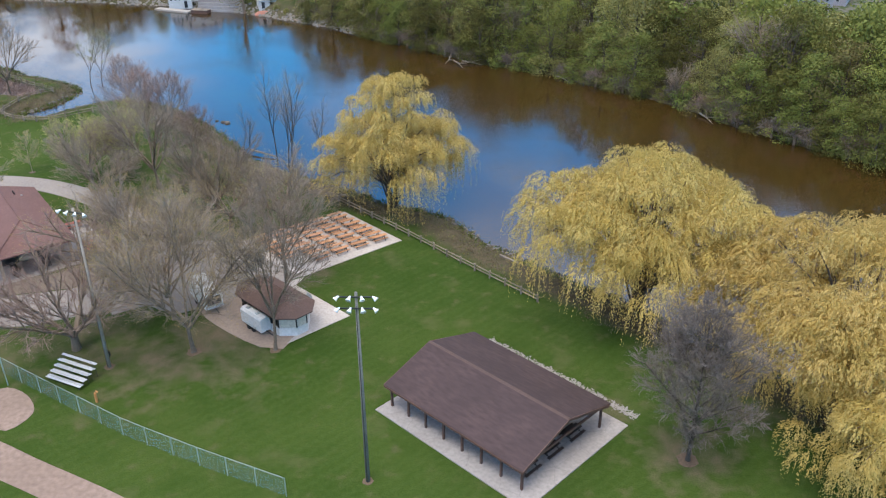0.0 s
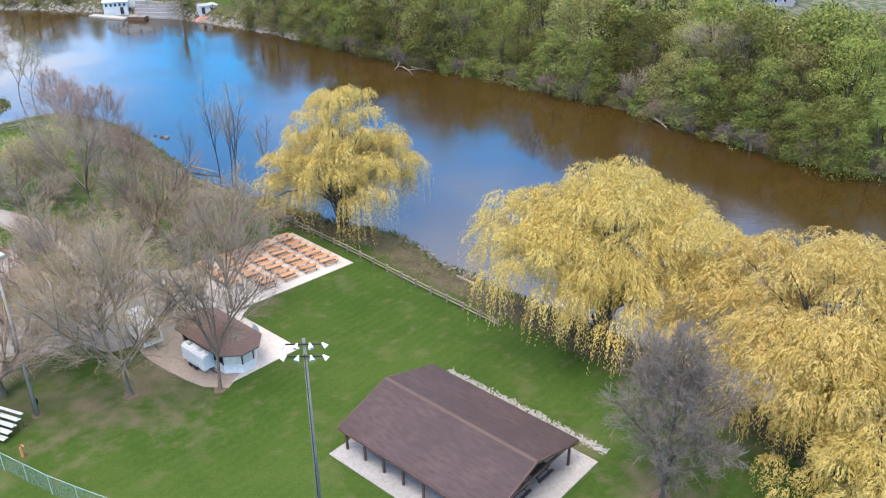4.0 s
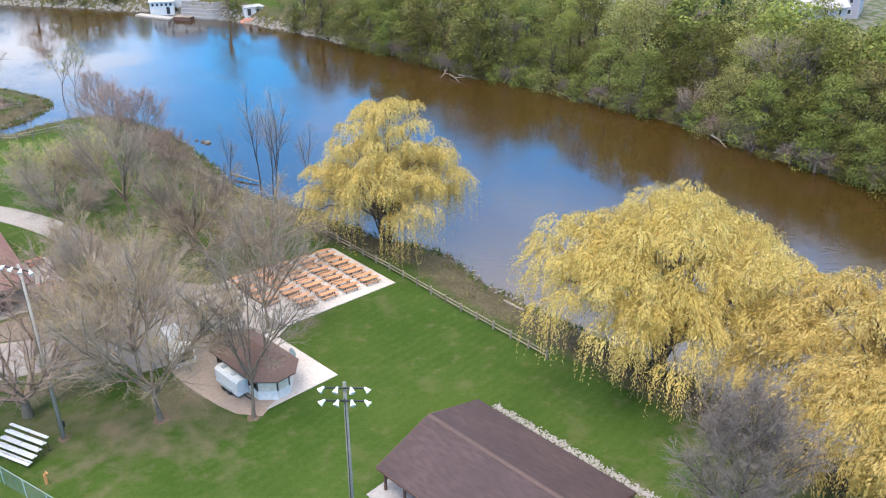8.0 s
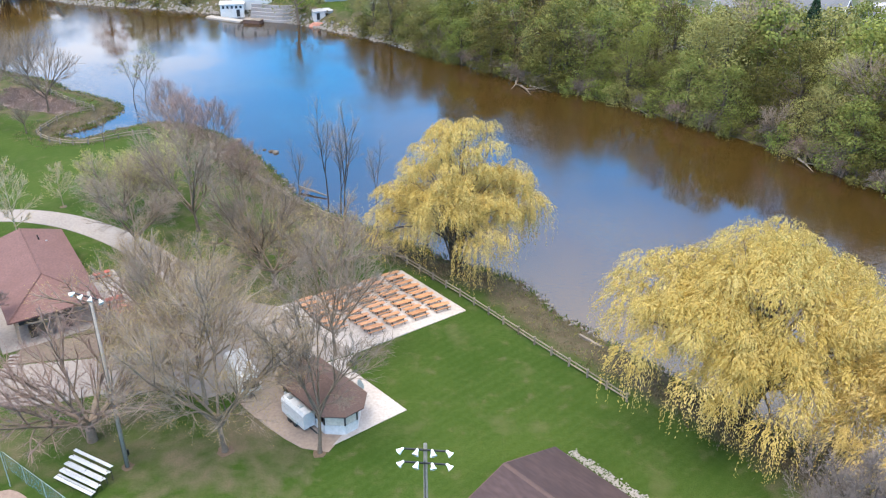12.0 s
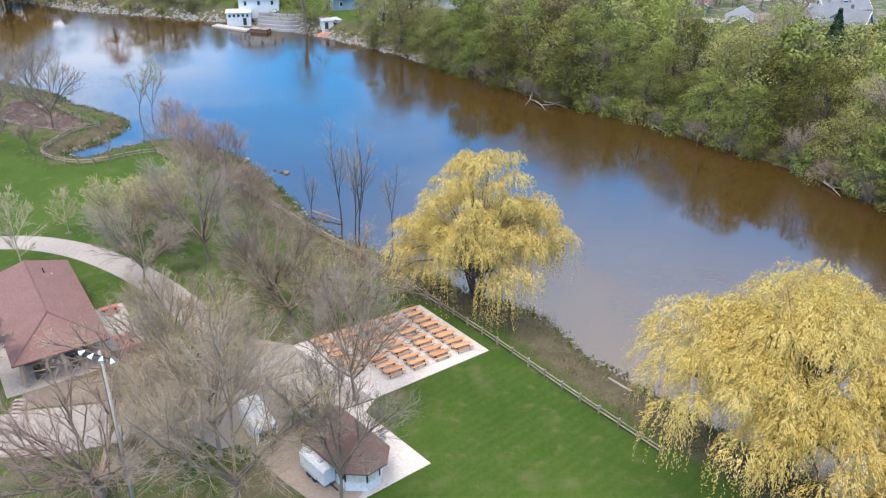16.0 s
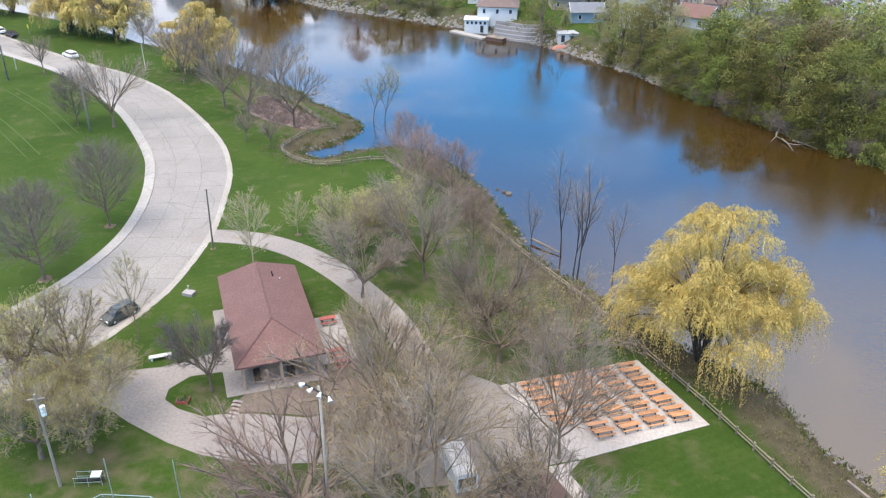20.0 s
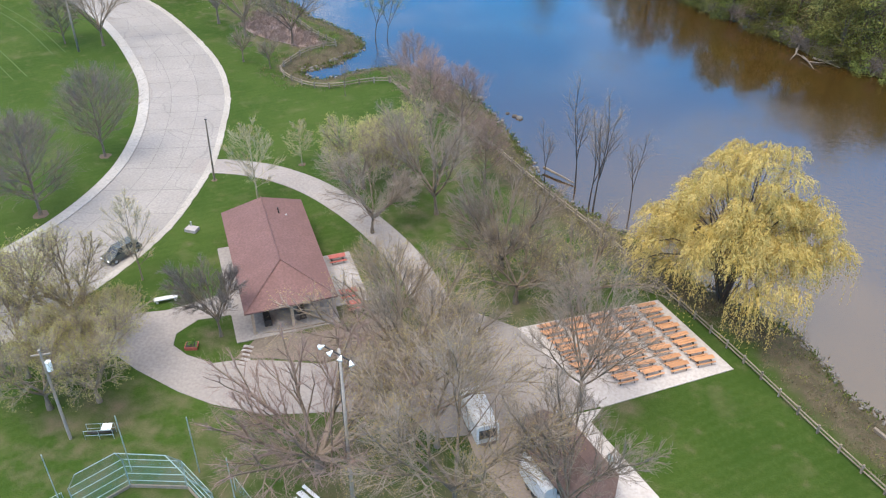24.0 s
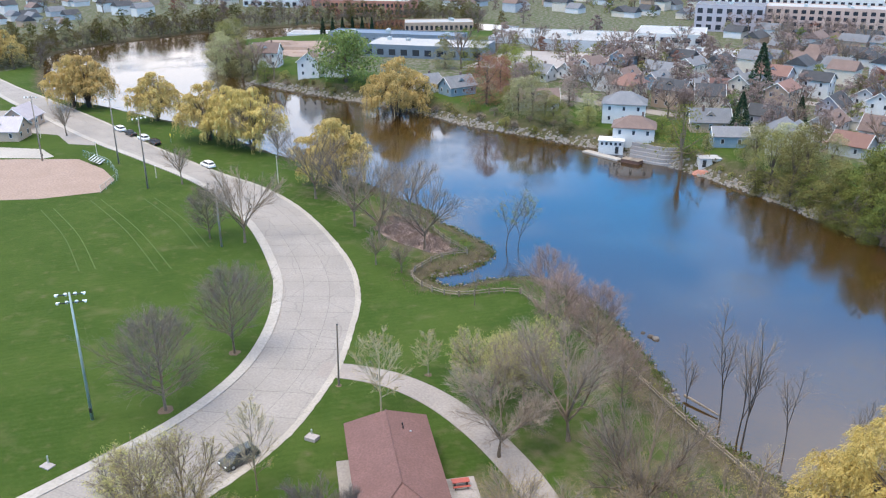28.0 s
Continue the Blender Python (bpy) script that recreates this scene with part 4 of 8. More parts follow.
def bare_model(seed, plan, height, trunk, radius, buds=0, bud_size=0.16, twig=(8, 3), thick=1.0, leader=0.0):
    """Meshes of one leafless tree of that height: trunk and limbs, twiggy crown, buds."""
    rng = np.random.default_rng(seed)
    tw, fine, tips = Twigs(), Twigs(), []
    tw.branch([(0, 0, -0.3), (0, 0, 0.15), (0.02, 0, 0.7)], radius * 1.6, radius, 8)
    if leader:
        # one straight stem to the top, branches all the way up it
        tw.branch([(0, 0, 0.1), (0.03 * height * rng.normal() * 0.3, 0, height * 0.5), (0, 0, height * 0.97)], radius, radius * 0.12, 7)
        for i in range(plan[0][0]):
            h = trunk + (0.95 - trunk) * (i + rng.random()) / plan[0][0]
            w = i * 2.39996 + rng.random() * 0.8
            d = np.array([math.cos(w), math.sin(w), 0.55 + 0.7 * h])
            length = height * leader * (1.12 - h) ** 0.75 * min(1.0, 0.55 + 2.2 * (h - trunk)) * (0.8 + 0.4 * rng.random())
            grow(rng, tw, fine, np.array([0.0, 0, h * height]), d / np.linalg.norm(d), length, radius * 0.42 * (1.12 - h), 1, plan, tips)
    else:
        grow(rng, tw, fine, np.array([0.0, 0, 0.2]), np.array([rng.normal() * 0.04, rng.normal() * 0.04, 1.0]), height * trunk, radius, 0, plan, tips)
    ends = np.array([q for _, q in tips])
    starts = np.array([p for p, _ in tips])
    scale = 0.94 * height / ends[:, 2].max()
    starts, ends = starts * scale, ends * scale
    v1, b1, t1 = spray(rng, starts, ends, twig[0], 0.82, 0.36, 0.16, 0.0135 * thick, 0.006 * thick)
    v2, b2, t2 = spray(rng, b1, t1, twig[1], 0.66, 0.46, 0.10, 0.0085 * thick, 0.004 * thick)
    a = tw.mesh("trunk")
    fv, ff = (np.concatenate(fine.v) * scale, np.concatenate(fine.f)) if fine.v else (np.zeros((0, 3)), np.zeros((0, 4), int))
    tv = np.concatenate([v1, v2])
    b = quad_mesh("crown", np.concatenate([fv, tv]), np.concatenate([ff, np.arange(len(tv)).reshape(-1, 4) + len(fv)]))
    co = np.concatenate(tw.v) * scale
    a.vertices.foreach_set("co", co.astype(np.float32).ravel())
    a.polygons.foreach_set("use_smooth", [True] * len(a.polygons))
    leaf = None
    if buds:
        pool = np.concatenate([t1, t2])
        c = pool[rng.integers(0, len(pool), buds)] + rng.normal(size=(buds, 3)) * 0.1
        leaf = leaf_mesh("foliage", rng, c, rng.normal(size=(buds, 3)), bud_size * (0.6 + 0.8 * rng.random(buds)), bud_size * 0.6 * (0.6 + 0.8 * rng.random(buds)))
    return a, b, leaf


def plant(name, models, x, y, height, base_height, label, category, group="", yaw=None, mats=("bark", "twig", "bud"), z=None, lean=(0, 0), wide=1.0, rng=random):
    """A tree from shared meshes, scaled to its height, its foot in the ground."""
    s = height / base_height
    z = gz(x, y) - 0.05 if z is None else z
    ob = thing(name, None, label, category, group)
    ob.matrix_basis = pose(x, y, z, lean[0], lean[1], rng.uniform(0, 360) if yaw is None else yaw) @ Matrix.Diagonal((s * wide, s * wide, s, 1))
    for nm, me_, mt in zip(("trunk", "crown", "foliage"), models, mats):
        if me_ is not None:
            if len(me_.materials) == 0:
                me_.materials.append(M[mt])
            o = new(nm, me_)
            o.parent = ob
            if o.material_slots[0].material != M[mt]:
                o.material_slots[0].link = "OBJECT"
                o.material_slots[0].material = M[mt]
    return ob


def joined(name, items, label, category):
    """Far trees that nobody could count, as one mesh: items are (meshes, pose, materials)."""
    vs, fs, ms, keys, n = [], [], [], [], 0
    for meshes, m, mats in items:
        r = np.array(m)
        for me_, mt in zip(meshes, mats):
            if me_ is None:
                continue
            if mt not in keys:
                keys.append(mt)
            co = np.empty(len(me_.vertices) * 3, np.float32)
            me_.vertices.foreach_get("co", co)
            ix = np.empty(len(me_.loops), np.int32)
            me_.loops.foreach_get("vertex_index", ix)
            vs.append(co.reshape(-1, 3) @ r[:3, :3].T + r[:3, 3])
            fs.append(ix.reshape(-1, 4) + n)
            ms.append(np.full(len(ix) // 4, keys.index(mt), np.int32))
            n += len(me_.vertices)
    me_ = quad_mesh(name, np.concatenate(vs), np.concatenate(fs))
    for mt in keys:
        me_.materials.append(M[mt])
    me_.polygons.foreach_set("material_index", np.concatenate(ms))
    return tagged(new(name, me_), label, category, kind="stuff")


def rooted(x, y, height, base_height, rng, z=None):
    s = height / base_height
    return pose(x, y, gz(x, y) - 0.1 if z is None else z, 0, 0, rng.uniform(0, 360)) @ Matrix.Diagonal((s, s, s, 1))


def willow_model(seed, radius, height, billows, strands, leaves, leaf=0.26, width=0.075, low=0.08, flat=2.5, wide=1.0, ring=7, sink=0.0, hang=0.30):
    """A weeping willow: thick forked trunk, arching limbs, overlapping billows of fine hanging strands with gaps between."""
    rng = np.random.default_rng(seed)
    tw, fine = Twigs(), Twigs()
    tr = radius * 0.042
    for k in range(3):
        w = k * 2.1 + rng.random()
        tw.branch([(0, 0, -0.8), (0.12 * math.cos(w), 0.12 * math.sin(w), 0.4), (0.9 * math.cos(w), 0.9 * math.sin(w), height * 0.22), (2.4 * math.cos(w), 2.4 * math.sin(w), height * 0.5)], tr * 1.1, tr * 0.45, 7)
    for k in range(6):
        w = k * 1.05 + rng.random() * 0.6
        tw.branch([(1.0 * math.cos(w), 1.0 * math.sin(w), -1.4), (0.5 * math.cos(w), 0.5 * math.sin(w), 0.3), (1.6 * math.cos(w), 1.6 * math.sin(w), height * 0.2), (radius * 0.4 * math.cos(w), radius * 0.4 * math.sin(w), height * 0.48)], tr * 0.5, tr * 0.2, 5)
    # broad masses: one or two over the top, a ring of lower ones with gaps between
    heads = [(0.0, 0.10, 0.66, 0.46), (2.6 + rng.random(), 0.26, 0.62, 0.42)]
    for k in range(ring):
        heads.append(((k + 0.35 * rng.normal() * 0.6) * 6.283 / ring, 0.60 + 0.12 * rng.random(), (0.60, 0.42, 0.54, 0.36, 0.50)[(k + seed) % 5] - sink + 0.05 * rng.normal(), 0.31 + 0.12 * rng.random()))
    centres, along, size, face = [], [], [], []
    for i in range(billows):
        ha, hr, hz_, hs = heads[i % len(heads)]
        u = (i // len(heads) + rng.random()) / (billows / len(heads))
        v = i * 2.39996 + rng.normal() * 0.3
        el = 0.5 * math.pi * (1 - 1.08 * u ** 0.8)
        ch, sh = math.cos(el), math.sin(el)
        if rng.random() < 0.16:
            ch, sh = ch * 0.6, sh * 0.6
        shell = (abs(ch) ** flat + max(sh, 0.0) ** flat) ** (-1.0 / flat)
        px_ = radius * (hr * math.cos(ha) + hs * ch * shell * math.cos(v)) * wide
        py_ = radius * (hr * math.sin(ha) + hs * ch * shell * math.sin(v))
        w = math.atan2(py_, px_)
        c = np.array([px_, py_, height * (hz_ + (0.30 if hr < 0.4 else 0.24) * sh * shell) + 0.35 * rng.normal()])
        mid = np.array([c[0] * 0.42, c[1] * 0.42, height * 0.2 + c[2] * 0.42])
        if i % 2 == 0:
            pts = [np.array([0.3 * math.cos(w), 0.3 * math.sin(w), height * 0.16]), mid, mid * 0.4 + c * 0.6 + np.array([0, 0, 0.6]), c]
            (tw if i % 6 == 0 else fine).branch(pts, tr * (0.36 if i % 6 == 0 else 0.15), 0.04, 5)
        lr = radius * (0.085 + 0.085 * rng.random())
        drop = height * (0.07 + 0.10 * rng.random())
        if u > 0.7 and math.hypot(px_, py_) > radius * 0.55:
            drop = min((c[2] - height * low) * (0.35 + 0.6 * rng.random()), height * hang)
        for s in range(strands):
            a2 = rng.random() * 6.283
            q = lr * math.sqrt(rng.random())
            start = c + np.array([q * math.cos(a2), q * math.sin(a2), lr * 0.55 * (1 - (q / lr) ** 2) + rng.normal() * 0.10])
            out = np.array([math.cos(w) * 0.45 * ch + math.cos(a2) * 0.8, math.sin(w) * 0.45 * ch + math.sin(a2) * 0.8, 0.05])
            length = max(0.5, drop * (0.35 + 0.75 * rng.random()))
            n = int(leaves * min(2.2, max(1.0, length / 2.3)))
            t = (np.arange(n) + rng.random(n)) / n
            reach = lr * (0.30 + 0.45 * rng.random())
            p = start + out * (reach * (1 - np.exp(-2.4 * t)))[:, None] + np.array([0, 0, -1.0]) * (length * t ** 1.5)[:, None]
            p += rng.normal(size=(n, 3)) * 0.09
            centres.append(p)
            along.append(np.array([0, 0, -1.0]) + out * (1.5 * np.exp(-2.0 * t))[:, None] + rng.normal(size=(n, 3)) * 0.42)
            face.append(np.array([out[0], out[1], 0.25]) + np.array([0, 0, 1.4]) * np.exp(-2.4 * t)[:, None])
            size.append(leaf * (0.6 + 0.8 * rng.random(n)) * (1.1 - 0.35 * t))
    centres, along, size, face = np.concatenate(centres), np.concatenate(along), np.concatenate(size), np.concatenate(face)
    crown = leaf_mesh("foliage", rng, centres, along, size, size * width / leaf, face, 0.8)
    a = tw.mesh("trunk")
    a.polygons.foreach_set("use_smooth", [True] * len(a.polygons))
    return a, fine.mesh("crown"), crown


def leafy_model(seed, radius, height, lobes, leaves, leaf=0.42, floor=0.12, round_=0.9):
    """A leafy tree or bush: trunk with limbs and a crown of uneven clumps with gaps."""
    rng = np.random.default_rng(seed)
    tw, fine = Twigs(), Twigs()
    tw.branch([(0, 0, -0.8), (rng.normal() * 0.1, 0, height * 0.2), (rng.normal() * 0.3, rng.normal() * 0.3, height * 0.55)], radius * 0.07, radius * 0.035, 6)
    cs, al, sz, fc = [], [], [], []
    for i in range(lobes):
        h = floor + (1 - floor) * ((i + rng.random()) / lobes)
        prof = math.sin(math.pi * min(1, 0.16 + 0.80 * h)) ** round_
        rr = radius * prof * math.sqrt(rng.random()) * 0.95
        w = i * 2.39996 + rng.random()
        lr = radius * (0.27 + 0.19 * rng.random()) * (1.1 - 0.35 * h)
        c = np.array([rr * math.cos(w), rr * math.sin(w), height * h - lr * 0.5])
        if i % 2 == 0:
            fine.branch([(0, 0, height * 0.18 + c[2] * 0.25), c * np.array([0.45, 0.45, 0.75]) + rng.normal(size=3) * 0.2, c], radius * 0.022, 0.03, 4)
        n = int(leaves * (0.6 + 0.8 * rng.random()))
        d = rng.normal(size=(n, 3))
        d /= np.linalg.norm(d, axis=1)[:, None]
        d[:, 2] = np.abs(d[:, 2]) * np.where(rng.random(n) < 0.75, 1, -0.7)
        ra = lr * (0.72 + 0.34 * rng.random(n))[:, None]
        p = c + d * ra * np.array([1.15, 1.15, 0.8])
        cs.append(p)
        al.append(np.cross(d, rng.normal(size=(n, 3))) + d * 0.35)
        fc.append(d)
        sz.append(leaf * (0.55 + 0.8 * rng.random(n)))
    cs, al, sz = np.concatenate(cs), np.concatenate(al), np.concatenate(sz)
    return tw.mesh("trunk"), fine.mesh("crown"), leaf_mesh("foliage", rng, cs, al, sz, sz * 0.75, np.concatenate(fc), 0.30)


def conifer_model(seed, height, radius):
    rng = np.random.default_rng(seed)
    tw = Twigs()
    tw.branch([(0, 0, -0.5), (0, 0, height * 0.5), (0, 0, height * 0.98)], 0.22, 0.03, 6)
    n = 2600
    h = rng.random(n) ** 1.25
    tier = np.floor(h * 14) / 14
    r = radius * (1 - tier) * np.sqrt(0.25 + 0.75 * rng.random(n)) * (1.0 - 0.25 * ((h * 14) % 1))
    w = rng.random(n) * 2 * math.pi
    c = np.stack([r * np.cos(w), r * np.sin(w), height * (0.07 + 0.92 * h) - r * 0.25], 1)
    al = np.stack([np.cos(w), np.sin(w), -0.35 + 0 * w], 1) + rng.normal(size=(n, 3)) * 0.3
    s = 0.75 * (0.6 + 0.6 * rng.random(n))
    return tw.mesh("trunk"), None, leaf_mesh("foliage", rng, c, al, s, s * 0.5)


VASE_A, VASE_B = bare_model(11, VASE, 18, 0.27, 0.25, twig=(7, 3), thick=0.85), bare_model(12, VASE, 18, 0.25, 0.24, twig=(7, 3), thick=0.85)
VASE_BUD = bare_model(13, VASE, 18, 0.26, 0.25, 16000, 0.072, twig=(6, 3), thick=0.85)
BROAD_A, BROAD_BUD = bare_model(14, BROAD, 15, 0.13, 0.17, twig=(8, 3)), bare_model(15, BROAD, 12, 0.12, 0.17, 8500, 0.078, twig=(4, 2))
SLIM_A, SLIM_B = bare_model(16, SLIM, 17, 0.30, 0.12, twig=(6, 3)), bare_model(17, SLIM, 17, 0.30, 0.10, 1600, 0.16, twig=(6, 3))
SMALL_A = bare_model(18, SMALL, 12, 0.25, 0.16)
DOME = [(34, 0, 0, 0), (7, 0.5, 0.46, 0.08), (0, 0, 0, 0.05)]
PINK_A, PINK_B = bare_model(21, DOME, 16, 0.15, 0.22, 1200, 0.1, twig=(7, 3), thick=0.9, leader=0.52), bare_model(22, DOME, 16, 0.18, 0.2, 1200, 0.1, twig=(7, 3), thick=0.9, leader=0.48)
FAN_A, FAN_LOW = bare_model(32, FAN, 18, 0.19, 0.24, twig=(8, 3), thick=0.95), bare_model(33, LOW_FAN, 13, 0.05, 0.12, twig=(7, 3), thick=0.75)
YOUNG_BUD = bare_model(28, [(22, 0, 0, 0), (6, 0.42, 0.5, 0.05), (0, 0, 0, 0.03)], 12, 0.16, 0.13, 1800, 0.08, twig=(5, 2), thick=1.7, leader=0.46)
OVAL = bare_model(29, [(46, 0, 0, 0), (8, 0.48, 0.56, 0.06), (0, 0, 0, 0.04)], 15, 0.14, 0.22, twig=(7, 3), thick=0.8, leader=0.62)
BROAD_DARK = bare_model(27, VASE, 12.5, 0.17, 0.17, twig=(7, 3), thick=1.4)
SPARSE = bare_model(30, [(6, 1.35, 0.42, 0.0), (7, 0.55, 0.55, 0.03), (6, 0.5, 0.6, 0.03), (0, 0, 0, 0.02)], 13, 0.34, 0.17, twig=(5, 3), thick=1.1)
BROAD_LEAF = bare_model(26, BROAD, 12, 0.12, 0.17, 15000, 0.11, twig=(6, 2))
VASE_FAR = bare_model(24, FAN, 18, 0.22, 0.25, twig=(5, 2), thick=1.15)
DENSE = bare_model(23, [(40, 0, 0, 0), (9, 0.46, 0.62, 0.04), (6, 0.5, 0.7, 0.02), (0, 0, 0, 0.0)], 20, 0.13, 0.27, twig=(6, 2), thick=1.2, leader=0.46)

park = "trees of the park"
L_BARE = "tall leafless tree with grey brown twigs on the lawn"
L_BUD = "tree in yellow green spring bud beside the path"
plant("tree", VASE_BUD, -27.3, 76.9, 19.5, 18, "tall forked tree with opening yellow brown buds", "tree", park, wide=1.15)
plant("tree", SPARSE, -18.4, 77.2, 17, 13, "leafless tree standing beside the kiosk", "tree", park, yaw=40)
plant("tree", VASE_A, -19.6, 92.9, 17.5, 18, "leafless tree standing at the beer garden edge", "tree", park, yaw=200, wide=1.05)
plant("tree", FAN_LOW, -40.3, 77.6, 13, 13, "low spreading leafless tree over bare soil", "tree", park, yaw=70, mats=("bark", "pink_twig", "bud"), wide=1.3)
plant("tree", VASE_BUD, -31.2, 83.6, 17, 18, "budding tree beside the gravel lane", "tree", park, yaw=150, wide=1.2)
plant("tree", VASE_B, -33.5, 88.5, 15, 18, "leafless tree beside the gravel lane", "tree", park)
plant("tree", BROAD_BUD, -37.5, 91.5, 14, 12, "budding tree beside the gravel lane", "tree", park)
plant("tree", VASE_BUD, -40.5, 97.5, 14, 18, "budding tree beside the shelter terrace", "tree", park)
plant("tree", BROAD_BUD, -29.5, 106.5, 10.5, 12, "budding tree behind the beer garden", "tree", park)
plant("tree", FAN_LOW, -32.7, 112.2, 12.5, 13, "spreading leafless tree above the footpath", "tree", park)
plant("tree", BROAD_BUD, -22.5, 107.5, 11, 12, "budding tree beside the rail fence", "tree", park)
plant("tree", FAN_A, -43.9, 121.4, 16, 18, "tall leafless tree with a pale green trunk", "tree", park)
plant("tree", BROAD_A, -50.2, 114.7, 12.5, 15, "low forked leafless tree beside the path", "tree", park)
plant("tree", BROAD_LEAF, -55.5, 124.5, 12.5, 12, L_BUD, "tree", park, mats=("bark", "twig", "yellow_bud"))
plant("tree", BROAD_LEAF, -52, 127.5, 12, 12, L_BUD, "tree", park, mats=("bark", "twig", "yellow_bud"))
plant("tree", PINK_A, -51, 140.3, 15, 16, "tree with reddish twigs above the rail fence", "tree", park, mats=("bark", "pink_twig", "red_bud"))
plant("tree", PINK_B, -46, 139.5, 14, 16, "tree with reddish twigs above the rail fence", "tree", park, mats=("bark", "pink_twig", "red_bud"))
plant("tree", PINK_B, -56, 147, 14.5, 16, "tree with reddish twigs above the rail fence", "tree", park, mats=("bark", "pink_twig", "red_bud"))
plant("tree", PINK_A, -40, 131, 11, 16, "slender tree with reddish twigs beside the fence", "tree", park, mats=("bark", "pink_twig", "red_bud"))
plant("tree", YOUNG_BUD, -66.4, 128, 7.5, 12, "small tree in fresh green bud on the lawn", "tree", park, mats=("pale_twig", "pale_twig", "bud"))
plant("tree", YOUNG_BUD, -67.7, 117.2, 12.5, 12, "young tree with pale yellow branches beside the path", "tree", park, mats=("pale_twig", "pale_twig", "bud"))
plant("tree", YOUNG_BUD, -72.1, 97.2, 12.5, 12, "young pale tree beside the parked car", "tree", park, mats=("bark", "pale_twig", "bud"), wide=0.8)
plant("tree", BROAD_DARK, -58.2, 91.2, 10.5, 12.5, "dark leafless tree on the grass island", "tree", park, mats=("bark", "dark_twig", "bud"), wide=0.78)
plant("tree", BROAD_LEAF, -79, 86.5, 11.5, 12, "tree in yellow bud beside the lane", "tree", park, mats=("bark", "twig", "yellow_bud"))
plant("tree", BROAD_LEAF, -74, 87.8, 12, 12, "tree in yellow bud beside the lane", "tree", park, mats=("bark", "twig", "yellow_bud"))
plant("tree", BROAD_LEAF, -67.8, 83.6, 10.5, 12, "tree in yellow bud beside the lane", "tree", park, mats=("bark", "twig", "yellow_bud"))
plant("tree", BROAD_LEAF, -64.5, 78.8, 11, 12, "tree in yellow bud behind the backstop", "tree", park, mats=("bark", "twig", "yellow_bud"))
plant("tree", BROAD_LEAF, -68.5, 76.5, 12, 12, "tree in yellow bud behind the backstop", "tree", park, mats=("bark", "twig", "yellow_bud"))
plant("tree", BROAD_LEAF, -73.5, 79.5, 11, 12, "tree in yellow bud behind the backstop", "tree", park, mats=("bark", "twig", "yellow_bud"))
plant("tree", OVAL, -93.1, 105.3, 15.5, 15, "broad round leafless tree with a forked trunk on the lawn", "tree", park, yaw=10, mats=("bark", "dark_twig", "bud"), wide=1.2)
plant("tree", OVAL, -94.9, 121.4, 15, 15, L_BARE, "tree", park, yaw=130, mats=("bark", "dark_twig", "bud"), wide=1.0)
plant("tree", VASE_FAR, -121.8, 157.8, 16, 18, "leafless tree beside the road", "tree", park, mats=("bark", "twig", "bud"), wide=1.1)
plant("tree", OVAL, -129.3, 156.4, 12, 15, "leafless tree beside the road", "tree", park, mats=("bark", "dark_twig", "bud"), wide=1.1)
plant("tree", SMALL_A, -159.3, 181.8, 10, 12, "small leafless tree beside the road", "tree", park)
plant("tree", SMALL_A, -222, 203.5, 10, 12, "small leafless tree on a grass island", "tree", park)
plant("tree", VASE_FAR, -88.5, 169.6, 15, 18, "leafless tree on the river bank", "tree", park, mats=("bark", "twig", "bud"))
plant("tree", VASE_FAR, -100.4, 186.0, 13.5, 18, "leafless tree on the river bank", "tree", park, mats=("bark", "twig", "bud"))
plant("tree", VASE_FAR, -99, 170.6, 16.5, 18, "leafless tree on the river bank", "tree", park, mats=("bark", "twig", "bud"))
plant("tree", VASE_FAR, -107.2, 174.7, 18, 18, "leafless tree on the river bank", "tree", park, mats=("bark", "twig", "bud"))
plant("tree", SMALL_A, -87, 157.8, 6, 12, "young staked leafless tree on the lawn", "tree", park)
plant("tree", SLIM_A, -69.8, 151.3, 8, 17, "slender young tree beside the rail fence", "tree", park)
plant("tree", SMALL_A, -93, 159, 7, 12, "young leafless tree on the lawn", "tree", park)
plant("tree", DENSE, 22.0, 59.1, 18.5, 20, "dense twiggy grey leafless tree on the lawn", "tree", park, mats=("dark_bark", "dark_twig", "bud"), wide=0.95)
wade = "trees standing in the water"
for x, y, h in ((-28.3, 136.6, 17.5), (-24.9, 131.4, 19), (-25.6, 132.2, 16), (-20.1, 132.5, 13), (-32.7, 136.2, 11), (-12.5, 129, 13)):
    plant("tree", SLIM_A, x, y, h, 17, "thin bare tree standing in the flooded river edge", "tree", wade, mats=("dark_bark", "twig", "bud"), z=WATER - 0.6)
plant("tree", SLIM_B, -76.2, 180.5, 12.5, 17, "forked tree with first green leaves standing in the water", "tree", wade, mats=("dark_bark", "twig", "lime"), z=WATER - 0.6, wide=1.5)
plant("tree", SLIM_B, -73.8, 180.8, 11, 17, "forked tree with first green leaves standing in the water", "tree", wade, mats=("dark_bark", "twig", "lime"), z=WATER - 0.6, wide=1.5)

